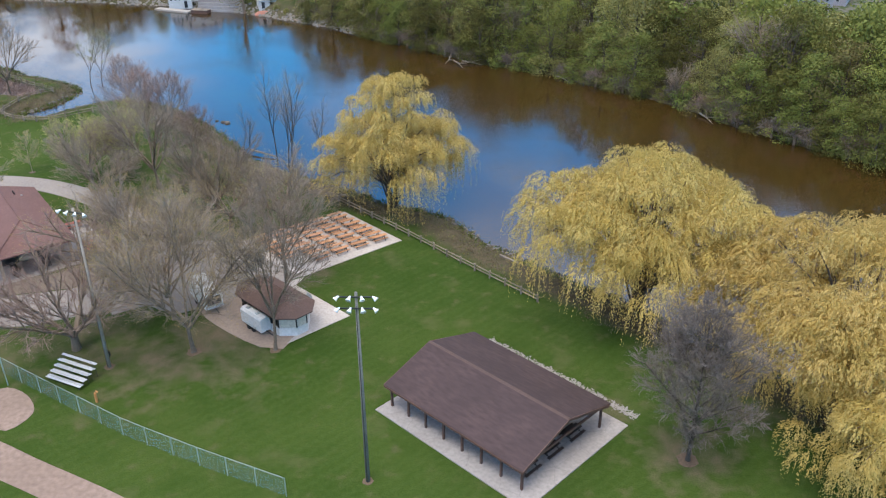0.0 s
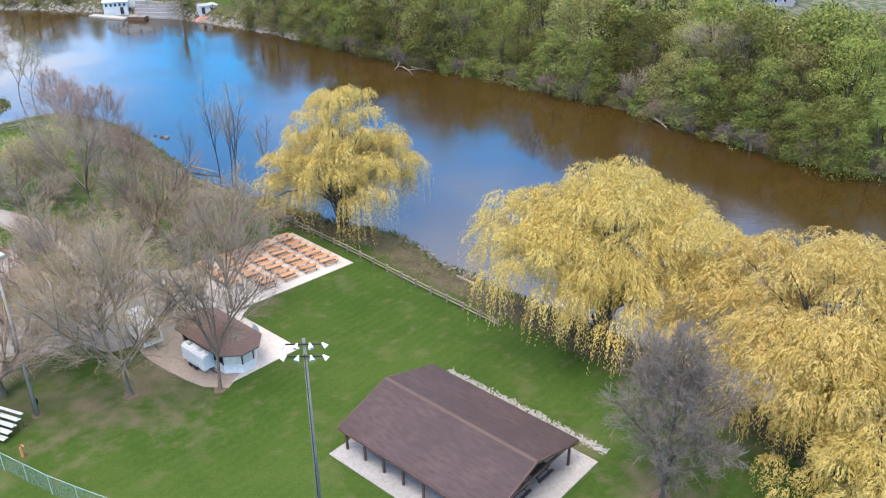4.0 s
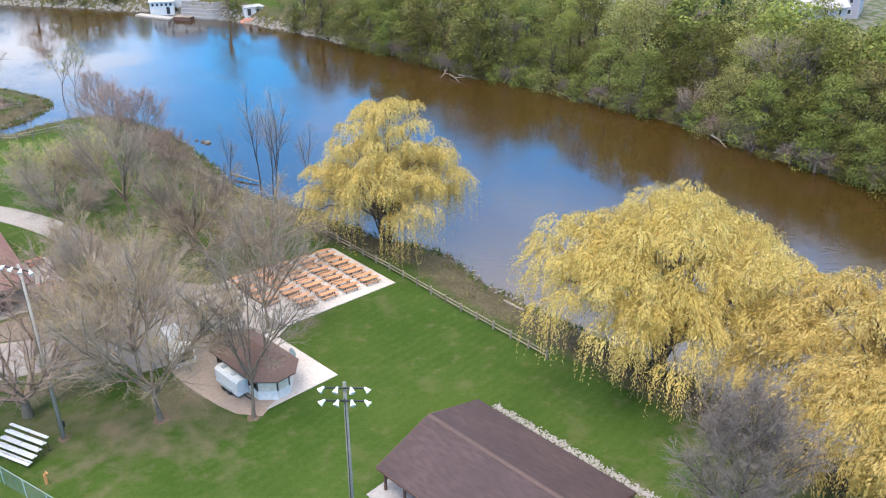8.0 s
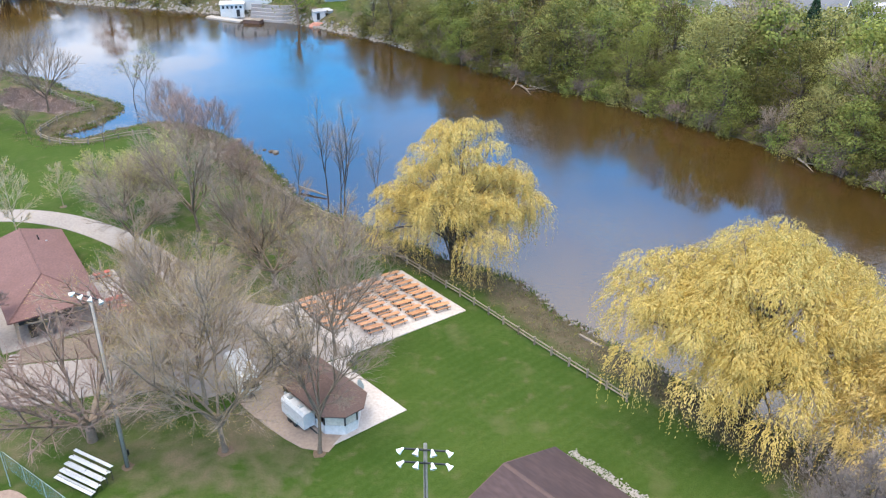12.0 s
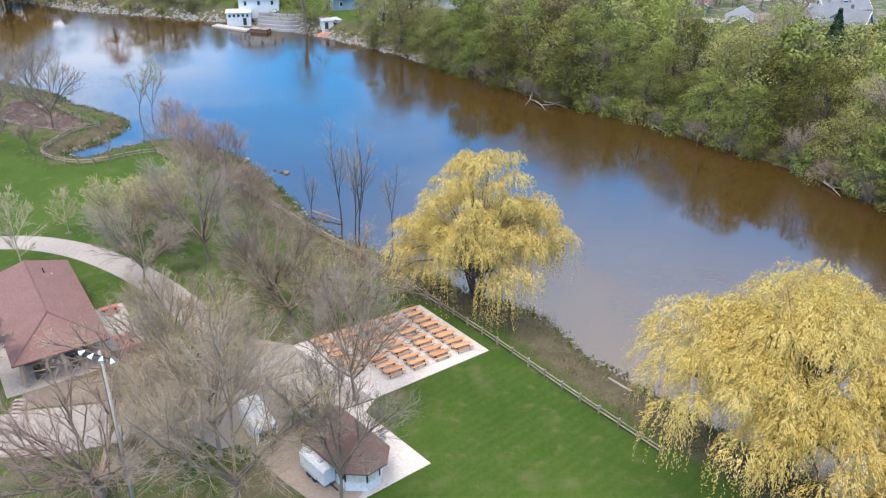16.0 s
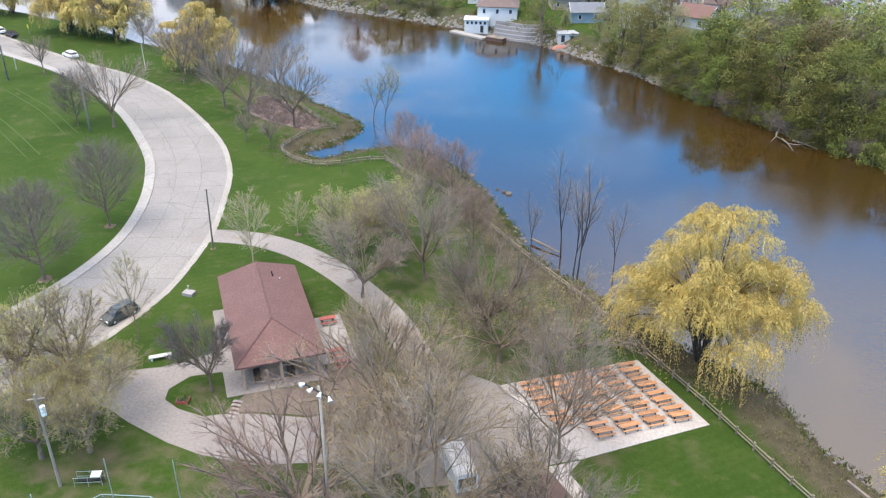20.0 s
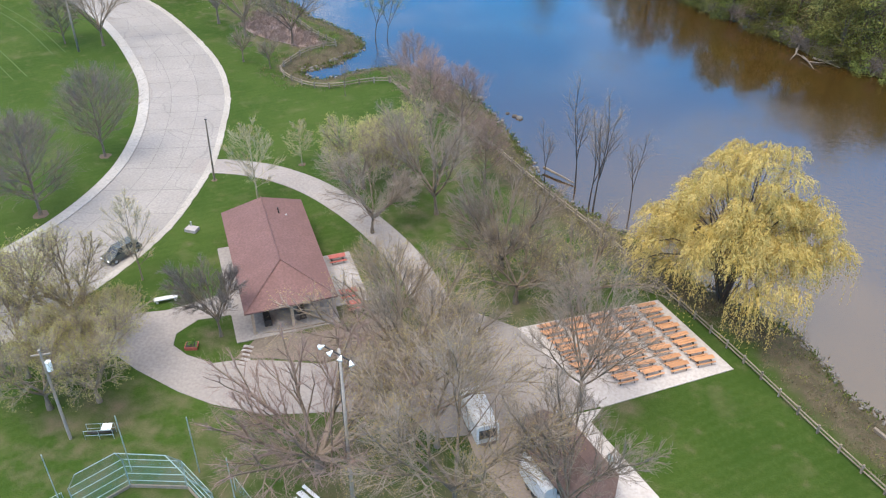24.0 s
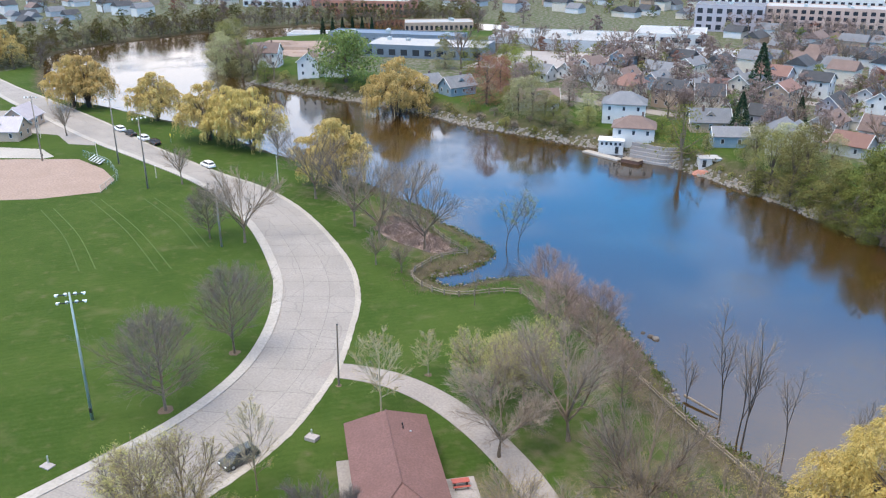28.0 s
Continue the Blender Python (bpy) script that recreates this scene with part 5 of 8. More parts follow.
WILLOW_A = willow_model(35, 9.8, 20, 165, 48, 17, 0.30, 0.075, 0.0, 2.3, ring=8, sink=0.13, hang=0.36)
WILLOW_B = willow_model(32, 13.0, 19, 240, 60, 17, 0.30, 0.078, 0.14, 2.4, ring=8, hang=0.24)
WILLOW_C = willow_model(34, 12.0, 19, 210, 56, 17, 0.30, 0.078, 0.06, 2.3, ring=8, hang=0.25)
WILLOW_FAR = willow_model(33, 8.2, 16, 120, 22, 10, 0.52, 0.20, 0.0, 2.4, ring=8, sink=0.12, hang=0.42)
wil = "yellow weeping willows"
plant("willow_tree", WILLOW_A, -7.3, 114.8, 20.8, 20, "yellow weeping willow hanging over the river edge", "tree", wil, yaw=20, mats=("dark_bark", "bark", "willow"))
plant("willow_tree", WILLOW_B, 23.2, 87.0, 19.4, 19, "great yellow weeping willow spreading over bank and lawn", "tree", wil, yaw=75, mats=("dark_bark", "bark", "willow"))
plant("willow_tree", WILLOW_C, 40, 69, 19.4, 19, "great yellow weeping willow spreading over bank and lawn", "tree", wil, yaw=200, mats=("dark_bark", "bark", "willow"), wide=1.1)
plant("willow_tree", WILLOW_A, 39.5, 56.5, 17, 20, "yellow weeping willow at the lawn edge", "tree", wil, yaw=120, mats=("dark_bark", "bark", "willow"), wide=1.15)
for x, y, h in ((-126, 196.5, 16), (-164.4, 215, 16.5), (-172, 216, 16), (-181, 217, 16.5), (-211.7, 229, 15), (-246, 234, 17), (-252, 233, 16.5), (-339, 277, 15), (-152.5, 274.0, 20)):
    plant("willow_tree", WILLOW_FAR, x, y, h, 16, "golden weeping willow on the river bank", "tree", wil, mats=("dark_bark", "twig", "gold_willow"))
plant("tree", VASE_FAR, -124.5, 186.2, 17, 18, "leafless tree among willows on the bank", "tree", park, mats=("bark", "twig", "bud"))
plant("tree", VASE_FAR, -160.5, 213, 15, 18, "leafless tree among willows on the bank", "tree", park, mats=("bark", "twig", "bud"))
plant("tree", SMALL_A, -152, 209.5, 9, 12, "leafless tree among willows on the bank", "tree", park)


# ---- the far bank: a wood of spring green trees ----
LEAFY = [leafy_model(41 + i, r, h, lo, le, lf, 0.05, 0.75) for i, (r, h, lo, le, lf) in enumerate(
    ((6.0, 13, 28, 310, 0.25), (7.0, 15, 31, 320, 0.26), (5.2, 11, 25, 300, 0.24), (5.6, 16, 29, 310, 0.25)))]
LEAFY_MID = [leafy_model(81 + i, r, h, 20, 135, 0.42, 0.3, 0.75) for i, (r, h) in enumerate(((6.2, 13), (7.2, 15), (5.4, 11), (6.0, 16)))]
LEAFY_FAR = [leafy_model(91 + i, r, h, 15, 52, 0.66, 0.12, 0.7) for i, (r, h) in enumerate(((5.5, 13), (6.5, 15), (4.5, 11), (5.0, 16)))]
BUSH = [leafy_model(51 + i, 3.4, 5.0, 18, 90, 0.32, 0.0, 0.5) for i in range(3)]
THORN = bare_model(61, [(9, 1.3, 0.9, 0.0), (7, 0.7, 0.8, -0.02), (0, 0, 0, -0.02)], 5, 0.12, 0.09, twig=(7, 2), thick=1.8)
TWIGGY_FAR = bare_model(62, [(6, 1.3, 0.6, 0.02), (4, 0.5, 0.65, 0.04), (0, 0, 0, 0.0)], 12, 0.22, 0.18, twig=(6, 1), thick=4.2)
CONIFERS = [conifer_model(71, 16, 5.6), conifer_model(72, 12, 2.4)]
BASE_H = (13, 15, 11, 16)
wood_rng = random.Random(7)
wood = "trees of the far bank"
bank = [p for p in far_line if -22 < p[0] < 150 and p[1] > 40]
BANK_TINT = ("leaf", "leaf", "olive", "leaf", "olive", "leaf", "lime", "olive")
TINT_WORD = {"leaf": "green leafy spring tree on the far river bank", "olive": "olive green budding tree on the far river bank", "lime": "bright lime green tree on the far river bank"}


def inland(p, q, k):
    """A point k metres inland of the far shore, beside the step from p to q."""
    d = (Vector(q[:2]) - Vector(p[:2])).normalized()
    return p[0] - d.y * k, p[1] + d.x * k


back_wood = []
for i, p in enumerate(bank[:-1]):
    q = bank[i + 1]
    for depth, every, lo, hi in ((3.6, 3, 8, 13), (10, 3, 13, 18), (20, 3, 12.5, 19), (29, 4, 11, 18), (38, 4, 10, 17), (47, 5, 9, 14), (58, 6, 8, 13)):
        if (i + int(depth)) % every:
            continue
        x, y = inland(p, q, depth + wood_rng.uniform(-2.5, 2.5))
        x, y = x + wood_rng.uniform(-1.5, 1.5), y + wood_rng.uniform(-1.5, 1.5)
        if any(math.hypot(x - hx, y - hy) < 12 for hx, hy in ((75, 231), (92, 224), (82, 250), (108, 240))):
            continue
        k = wood_rng.randrange(4)
        bare = wood_rng.random() < 0.08
        tint = wood_rng.choice(("leaf", "olive", "leaf") if depth < 10 else BANK_TINT if depth < 16 or x > 40 else ("olive", "pale_olive", "olive", "leaf", "lime"))
        h = wood_rng.uniform(lo, hi)
        if depth > 16:
            back_wood.append((SMALL_A[:2], rooted(x, y, h, 12, wood_rng), ("bark", "twig")) if bare else (LEAFY_MID[k], rooted(x, y, h, BASE_H[k], wood_rng), ("dark_bark", "dark_bark", tint)))
        elif bare:
            plant("tree", SMALL_A, x, y, h, 12, "leafless tree in the wood on the far bank", "tree", wood, rng=wood_rng)
        else:
            plant("tree", LEAFY[k], x, y, h, BASE_H[k], TINT_WORD[tint], "tree", wood, mats=("dark_bark", "dark_bark", tint), rng=wood_rng)
    x, y = inland(p, q, wood_rng.uniform(0.3, 2.2))
    if wood_rng.random() < 0.46:
        plant("bush", THORN, x, y, wood_rng.uniform(3, 4.5), 5, "bare purple grey bush hanging over the water", "bush", wood, mats=("bark", wood_rng.choice(("pink_twig", "dark_twig", "dark_twig")), "bud"), rng=wood_rng)
    elif i % 4 < 3:
        plant("bush", BUSH[i % 3], x, y, wood_rng.uniform(3.0, 5.2), 5, "green bush hanging over the river edge", "bush", wood, mats=("dark_bark", "dark_bark", wood_rng.choice(("leaf", "olive", "leaf"))), rng=wood_rng)
joined("back_wood", back_wood, "dense spring green wood behind the far river bank", "wood")

# the thinner bank before the houses
for x, y, h, k, tint in ((-13, 219, 12, 0, "lime"), (-20, 224, 13, 1, "olive"), (-29, 231, 16, 3, "olive"), (-25, 229, 7, 2, "leaf"), (-34, 236, 15, 3, "olive"), (-37, 236, 6, 2, "leaf"), (-18, 219, 8, 2, "leaf"),
                         (-106, 274, 12, 0, "pale_olive"), (-101, 271, 9, 1, "pale_olive"), (-98, 270, 8, 2, "olive"), (-111, 275, 11, 0, "pale_olive"), (-115, 277, 8, 2, "olive"), (-93, 266, 7, 2, "pale_olive"),
                         (-124.9, 283, 16, 1, "maple"), (-128.7, 317.3, 13, 1, "lime"), (-134, 322, 13, 0, "lime"), (-121, 313, 11, 2, "lime"), (-148.6, 330, 14, 0, "lime"), (-131, 309, 11, 2, "maple"), (-165, 335, 11, 2, "pale_olive"),
                         (-257.6, 311, 15, 3, "pale_olive"), (-249, 308, 16, 1, "pale_olive"), (-240.3, 306, 13, 0, "olive"), (-263, 320, 15, 3, "pale_olive"), (-232, 302, 12, 2, "pale_olive"), (-270, 332, 14, 0, "olive"), (-222.7, 297, 8, 2, "leaf"), (-276, 343, 13, 1, "pale_olive"), (-283, 355, 12, 0, "olive"), (-245, 304, 7, 2, "leaf")):
    plant("tree", LEAFY[k], x, y, h, BASE_H[k], {"maple": "copper red leaved tree near the far bank", "lime": "bright lime green tree near the houses"}.get(tint, "budding green tree on the far bank"), "tree", "trees of the far bank", mats=("dark_bark", "dark_bark", tint), rng=wood_rng)
shore_line = [p for p in far_line if -230 < p[0] < -22]
for i, p in enumerate(shore_line[:-1]):
    if i % 2 or (-92 < p[0] < -58 and i % 6):
        continue
    x, y = inland(p, shore_line[i + 1], wood_rng.uniform(1.0, 6.0))
    if wood_rng.random() < 0.3:
        plant("bush", THORN, x, y, wood_rng.uniform(1.8, 3.5), 5, "bare bush at the far water edge", "bush", wood, mats=("bark", "twig", "bud"), rng=wood_rng)
    else:
        plant("bush", BUSH[i % 3], x, y, wood_rng.uniform(1.2, 3.2), 5, "low green bush on the far bank before the houses", "bush", wood, mats=("dark_bark", "dark_bark", wood_rng.choice(("olive", "leaf", "olive"))), rng=wood_rng)
for x, y, h, k, tint in ((-33, 244, 12, 3, "pale_olive"), (-39, 247, 10, 1, "pale_olive"), (-27, 239, 13, 0, "olive"), (-42, 252, 5, 2, "leaf"), (-62, 262, 4.5, 2, "olive"), (-66, 268, 5, 2, "leaf"), (-52, 257, 4, 2, "pale_olive"),
                         (-87, 268, 6, 2, "olive"), (-89, 275, 8, 0, "pale_olive"), (-40, 264, 7, 0, "olive"), (-30, 256, 9, 1, "pale_olive"), (-22, 240, 11, 3, "pale_olive"), (-64, 288, 9, 0, "brown_haze"), (-88, 292, 11, 1, "brown_haze"), (-100, 290, 10, 3, "brown_haze"),
                         (-118, 296, 12, 0, "brown_haze"), (-146, 282, 7, 2, "olive"), (-165, 288, 6, 2, "leaf"), (-112, 268, 4, 2, "olive")):
    plant("tree", LEAFY[k], x, y, h, BASE_H[k], "reddish brown twiggy garden tree" if tint == "brown_haze" else "budding garden tree on the far river bank", "tree", wood, mats=("dark_bark", "dark_bark", tint), rng=wood_rng)
LEAFY_SPARSE = leafy_model(102, 6.5, 15, 34, 42, 0.34, 0.3, 0.6)
ROUND = leafy_model(101, 10.0, 16, 70, 95, 0.62, 0.28, 0.55)
plant("tree", ROUND, -185.5, 296, 18.0, 16, "large round fresh green tree on the river lawn", "tree", wood, mats=("dark_bark", "bark", "fresh"), rng=wood_rng)
plant("tree", LEAFY_SPARSE, -56.5, 248.5, 17, 15, "spreading tree with first green leaves leaning over the shore", "tree", wood, mats=("bark", "bark", "lime"), rng=wood_rng, lean=(6, 0))
for x, y, h in ((-238, 303, 15), (-228, 300, 14), (-219, 298, 11), (-159, 337, 16), (-196, 305, 10), (-253, 313, 14)):
    plant("tree", TWIGGY_FAR, x, y, h, 12, "leafless twiggy tree near the far shore", "tree", wood, mats=("bark", wood_rng.choice(("pink_twig", "twig")), "bud"), rng=wood_rng)
for x, y, h in ((-46.2, 270.4, 13), (-47.8, 320.5, 19), (-33, 292, 9), (65, 205, 15)):
    plant("conifer_tree", CONIFERS[0], x, y, h, 16, "tall dark conifer among the houses", "tree", "conifers", mats=("bark", "bark", "conifer"), rng=wood_rng)
for i in range(6):
    plant("conifer_tree", CONIFERS[1], -266 + i * 3.7, 402 + i * 3.4, 10, 12, "dark narrow conifer before the workshop", "tree", "conifers", mats=("bark", "bark", "conifer"), rng=wood_rng)


# ---- park buildings ----
def local(x, y, yaw):
    return Matrix.Translation((x, y, 0)) @ Matrix.Rotation(yaw, 4, "Z")


def roof_plate(corners, thick=0.16):
    """A sloping plate: its corners counter-clockwise from above."""
    n = len(corners)
    vs = [tuple(c) for c in corners] + [(c[0], c[1], c[2] - thick) for c in corners]
    fs = [tuple(range(n)), tuple(reversed(range(n, 2 * n)))] + [(i, n + i, n + (i + 1) % n, (i + 1) % n) for i in range(n)]
    return G().add(vs, fs)


# picnic pavilion: x along the ridge
PAV = math.atan2(-0.705, 0.709)
HL, HW, EAVE, PEAK = 8.75, 6.3, 2.75, 4.75
pavilion = thing("pavilion", local(4.8, 65.4, PAV), "open picnic pavilion with a low dark brown shingle roof", "pavilion")
part("floor_slab", G().box(0.5, 0.3, -0.1, 19.2, 15.2, 0.2), "slab", pavilion, "worn grey concrete slab")
for s in (-1, 1):
    part("roof", roof_plate([(-HL, s * HW + (0.3 if s > 0 else 0), EAVE), (HL, s * HW + (0.3 if s > 0 else 0), EAVE), (HL, 0, PEAK), (-HL, 0, PEAK)][::s]), "shingle", pavilion)
    part("fascia", G().box(0, s * (HW + 0.03), EAVE - 0.26, 2 * HL, 0.06, 0.22), "brown_wood", pavilion)
    for e in (-1, 1):
        rake = G()
        rake.add([(e * HL, s * HW, EAVE - 0.27), (e * HL + e * 0.07, s * HW, EAVE - 0.27), (e * HL + e * 0.07, 0, PEAK - 0.27), (e * HL, 0, PEAK - 0.27),
                  (e * HL, s * HW, EAVE + 0.02), (e * HL + e * 0.07, s * HW, EAVE + 0.02), (e * HL + e * 0.07, 0, PEAK + 0.02), (e * HL, 0, PEAK + 0.02)],
                 [(0, 1, 2, 3), (4, 7, 6, 5), (0, 4, 5, 1), (1, 5, 6, 2), (2, 6, 7, 3), (3, 7, 4, 0)])
        part("bargeboard", rake, "brown_wood", pavilion)
part("ridge_cap", G().add([(-HL, -0.22, PEAK - 0.03), (HL, -0.22, PEAK - 0.03), (HL, 0, PEAK + 0.05), (-HL, 0, PEAK + 0.05), (-HL, 0.22, PEAK - 0.03), (HL, 0.22, PEAK - 0.03)],
                          [(0, 1, 2, 3), (3, 2, 5, 4)]), "ridge", pavilion, "faded lighter ridge cap")
for i in range(8):
    x = -HL + 0.45 + i * (2 * HL - 0.9) / 7
    for s in (-1, 1):
        part("post", G().box(x, s * (HW - 0.55), 0.1, 0.2, 0.2, EAVE - 0.15), "brown_wood", pavilion)
    part("tie_beam", G().box(x, 0, EAVE - 0.35, 0.14, 2 * HW - 1.0, 0.28), "brown_wood", pavilion)
for s in (-1, 1):
    part("wall_beam", G().box(0, s * (HW - 0.55), EAVE - 0.12, 2 * HL - 0.6, 0.18, 0.24), "brown_wood", pavilion)


def picnic_table(m, wood_key, label, group):
    t = thing("picnic_table", m, label, "table", group)
    for k in range(3):
        part("top_board", G().box(0, -0.26 + k * 0.26, 0.72, 2.2, 0.24, 0.045), wood_key, t)
    for s in (-1, 1):
        part("bench_board", G().box(0, s * 0.68, 0.43, 2.2, 0.28, 0.045), wood_key, t)
        leg = G()
        for q in (-1, 1):
            leg.tube([(s * 0.75, q * 0.62, 0), (s * 0.75, q * 0.2, 0.72)], [0.04, 0.04], 4)
        leg.box(s * 0.75, 0, 0.36, 0.06, 1.5, 0.07)
        part("leg_frame", leg, "dark_metal", t)
    return t


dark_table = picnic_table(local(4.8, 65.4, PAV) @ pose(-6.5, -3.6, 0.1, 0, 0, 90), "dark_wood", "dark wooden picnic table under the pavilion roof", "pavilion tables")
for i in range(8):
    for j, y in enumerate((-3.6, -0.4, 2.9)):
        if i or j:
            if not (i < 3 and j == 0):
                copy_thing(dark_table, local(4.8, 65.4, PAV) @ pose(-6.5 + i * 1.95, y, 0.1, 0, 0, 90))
spoil = G()
r4 = random.Random(4)
for i in range(1500):
    a = r4.uniform(-9.3, 10)
    s = r4.uniform(0.04, 0.17)
    v = Matrix(local(4.8, 65.4, PAV)) @ Vector((a, HW + 3.3 + r4.gauss(0, 0.26), 0.05))
    spoil.box(v.x, v.y, -0.03, s * 1.4, s, s * 0.7, r4.uniform(0, 3), 0.6)
tagged(part("broken_concrete", spoil, "slab"), "ragged strip of broken pale concrete behind the pavilion", "rubble", kind="stuff")


# kiosk: a long octagon with a hipped roof
KIO = math.atan2(-0.70, 0.713)
kiosk = thing("kiosk", local(-19.4, 83.8, KIO), "octagonal drinks kiosk with white walls and brown hipped roof", "kiosk")


def octagon(hx, hy, c):
    return [(hx, -hy + c), (hx, hy - c), (hx - c, hy), (-hx + c, hy), (-hx, hy - c), (-hx, -hy + c), (-hx + c, -hy), (hx - c, -hy)]


eave = octagon(5.6, 2.75, 1.65)
for i in range(8):
    a, b = eave[i], eave[(i + 1) % 8]
    ra, rb = [(max(-2.6, min(2.6, p[0] * 0.6)), 0, 4.55) for p in (a, b)]
    if i in (0, 1, 7):
        ra = rb = (2.9, 0, 4.55)
    elif i in (3, 4, 5):
        ra = rb = (-2.9, 0, 4.55)
    else:
        s = 1 if a[0] > 0 else -1
        ra, rb = (2.9 * s, 0, 4.55), (-2.9 * s, 0, 4.55)
    cs = [(*a, 2.75), (*b, 2.75), rb] + ([] if ra == rb else [ra])
    part("roof", roof_plate(cs, 0.14), "gazebo_shingle", kiosk)
wall = octagon(4.9, 2.1, 1.4)
for i in range(8):
    a, b = Vector(wall[i]), Vector(wall[(i + 1) % 8])
    mid, d = (a + b) / 2, b - a
    yaw = math.atan2(d.y, d.x)
    part("wall_panel", G().box(mid.x, mid.y, 0.05, d.length, 0.14, 1.05, yaw), "white", kiosk, "white board dado")
    n_ = max(1, round(d.length / 1.5))
    for k in range(n_ + 1):
        p = a + d * (k / n_)
        part("post", G().box(p.x, p.y, 1.1, 0.13, 0.16, 1.6, yaw), "dark_metal", kiosk)
    if i != 6:
        part("window_pane", G().box(mid.x, mid.y, 1.12, d.length - 0.1, 0.05, 1.2, yaw), "cream", kiosk, "pale roller shutter behind dark bars")
    part("head_rail", G().box(mid.x, mid.y, 2.34, d.length, 0.15, 0.3, yaw), "dark_metal", kiosk)
part("vent_pipe", G().tube([(-3.2, 1.0, 3.7), (-3.2, 1.0, 4.7)], [0.06, 0.06], 6), "white", kiosk, "white vent pipe")
part("satellite_dish", G().tube([(1.3, 3.6, 0.06), (1.3, 3.6, 1.6), (1.45, 3.75, 1.75), (1.5, 3.8, 1.8)], [0.04, 0.04, 0.5, 0.55], 12), "steel", kiosk, "grey dish on a post")


def trailer(name, m, length, width, height, label, hatch):
    t = thing(name, m, label, "trailer")
    body = G()
    prof = [(-width / 2, 0.45), (width / 2, 0.45), (width / 2, height - 0.25), (width / 2 - 0.25, height), (-width / 2 + 0.25, height), (-width / 2, height - 0.25)]
    n = len(prof)
    vs = [(-length / 2, y, z) for y, z in prof] + [(length / 2, y, z) for y, z in prof]
    body.add(vs, [tuple(range(n)), tuple(reversed(range(n, 2 * n)))] + [(i, n + i, n + (i + 1) % n, (i + 1) % n) for i in range(n)])
    part("body", body, "white", t)
    for s in (-1, 1):
        for k in (-0.45, 0.45):
            w = part("wheel", G().tube([(k - 0.0, s * (width / 2 - 0.02), 0.33), (k, s * (width / 2 + 0.14), 0.33)], [0.33, 0.33], 12), "tyre", t)
        part("fender", G().box(0, s * (width / 2 + 0.1), 0.68, 1.9, 0.24, 0.06), "steel", t)
    part("drawbar", G().box(length / 2 + 0.6, 0, 0.42, 1.3, 0.1, 0.1), "dark_metal", t)
    if hatch:
        part("hatch", G().box(length / 2 + 0.012, 0, 1.0, 0.03, width - 0.5, 1.1), "dark_metal", t, "dark open serving hatch")
        part("counter", G().box(length / 2 + 0.2, 0, 0.95, 0.4, width - 0.4, 0.05), "steel", t)
    else:
        for k in (-1.2, 0.6):
            part("roof_vent", G().box(k, 0, height, 0.5, 0.5, 0.12, 0, 0.8), "steel", t)
    return t


trailer("food_trailer", local(-21.3, 81.58, math.atan2(-0.70, 0.713)), 3.9, 1.3, 2.2, "white metal trailer parked against the kiosk", False)
trailer("food_trailer", local(-28.3, 87.3, math.atan2(-0.82, 0.57)), 5.2, 2.2, 2.6, "white food trailer with a dark serving hatch on gravel", True)

# beer garden tables, in rows
u, v = Vector((-0.69, 0.724)), Vector((-0.815, -0.58))
first = None
for i in range(5):
    for j in range(4):
        for k in range(2):
            c = Vector((-5.6, 102.8)) + v * (2.3 + i * 2.95) + u * (1.7 + j * 2.85 + k * 1.25)
            if i == 4 and j == 0:
                continue
            m = pose(c.x, c.y, 0.07, 0, 0, math.degrees(math.atan2(v.y, v.x)) + ((i * 7 + j * 3 + k) % 5 - 2) * 1.2)
            if first is None:
                first = picnic_table(m, "orange_wood", "orange varnished beer garden table with benches", "beer garden tables")
                first.scale = (1, 0.72, 1)
            else:
                copy_thing(first, m)

# park building with a red brown hipped roof
BLD = math.atan2(-0.80, 0.597)
hall = thing("park_building", local(-57.4, 103, BLD), "low park building with a red brown hipped roof", "building")
BL, BW, BE, BP = 10.45, 5.0, 3.4, 5.25
part("floor_slab", G().box(1.5, -0.6, -0.1, 18.5, 11.3, 0.18), "gravel", hall, "pale concrete terrace")
part("wall", G().box(-2.0, 0, 0.05, 15.2, 8.4, BE - 0.15), "tan", hall, "tan brick walls")
ra, rb = (-BL + 0.9, 0, BP), (4.4, 0, BP)
C = [(-BL, -BW, BE), (BL, -BW, BE), (BL, BW, BE), (-BL, BW, BE)]
for cs in ([C[0], C[1], rb, ra], [C[1], C[2], rb], [C[2], C[3], ra, rb], [C[3], C[0], ra]):
    part("roof", roof_plate(cs, 0.18), "red_shingle", hall)
for a, b in ((ra, rb), (rb, C[1]), (rb, C[2])):
    part("ridge_cap", G().tube([(a[0], a[1], a[2] + 0.02), (b[0], b[1], b[2] + 0.02)], [0.1, 0.1], 4), "red_shingle", hall)
for x in (-6.9, -6.2):
    part("vent_pipe", G().tube([(x, 1.6, 4.4), (x, 1.6, 5.0)], [0.09, 0.09], 8), "dark_metal", hall)
part("roof_vent", G().box(-5.9, 2.4, 4.1, 0.2, 0.2, 0.36), "steel", hall, "grey metal roof vent")
for y in (-4.2, 0, 4.2):
    part("post", G().box(BL - 0.6, y, 0.08, 0.3, 0.3, BE - 0.2), "tan", hall)
for y in (-2.6, 1.2):
    part("doorway", G().box(5.62, y, 0.08, 0.06, 2.2, 2.2), "dark_metal", hall, "dark doorway under the eave")
    part("table", G().box(8.2, y, 0.08, 1.8, 0.8, 0.75, 0, 0.9), "dark_wood", hall)
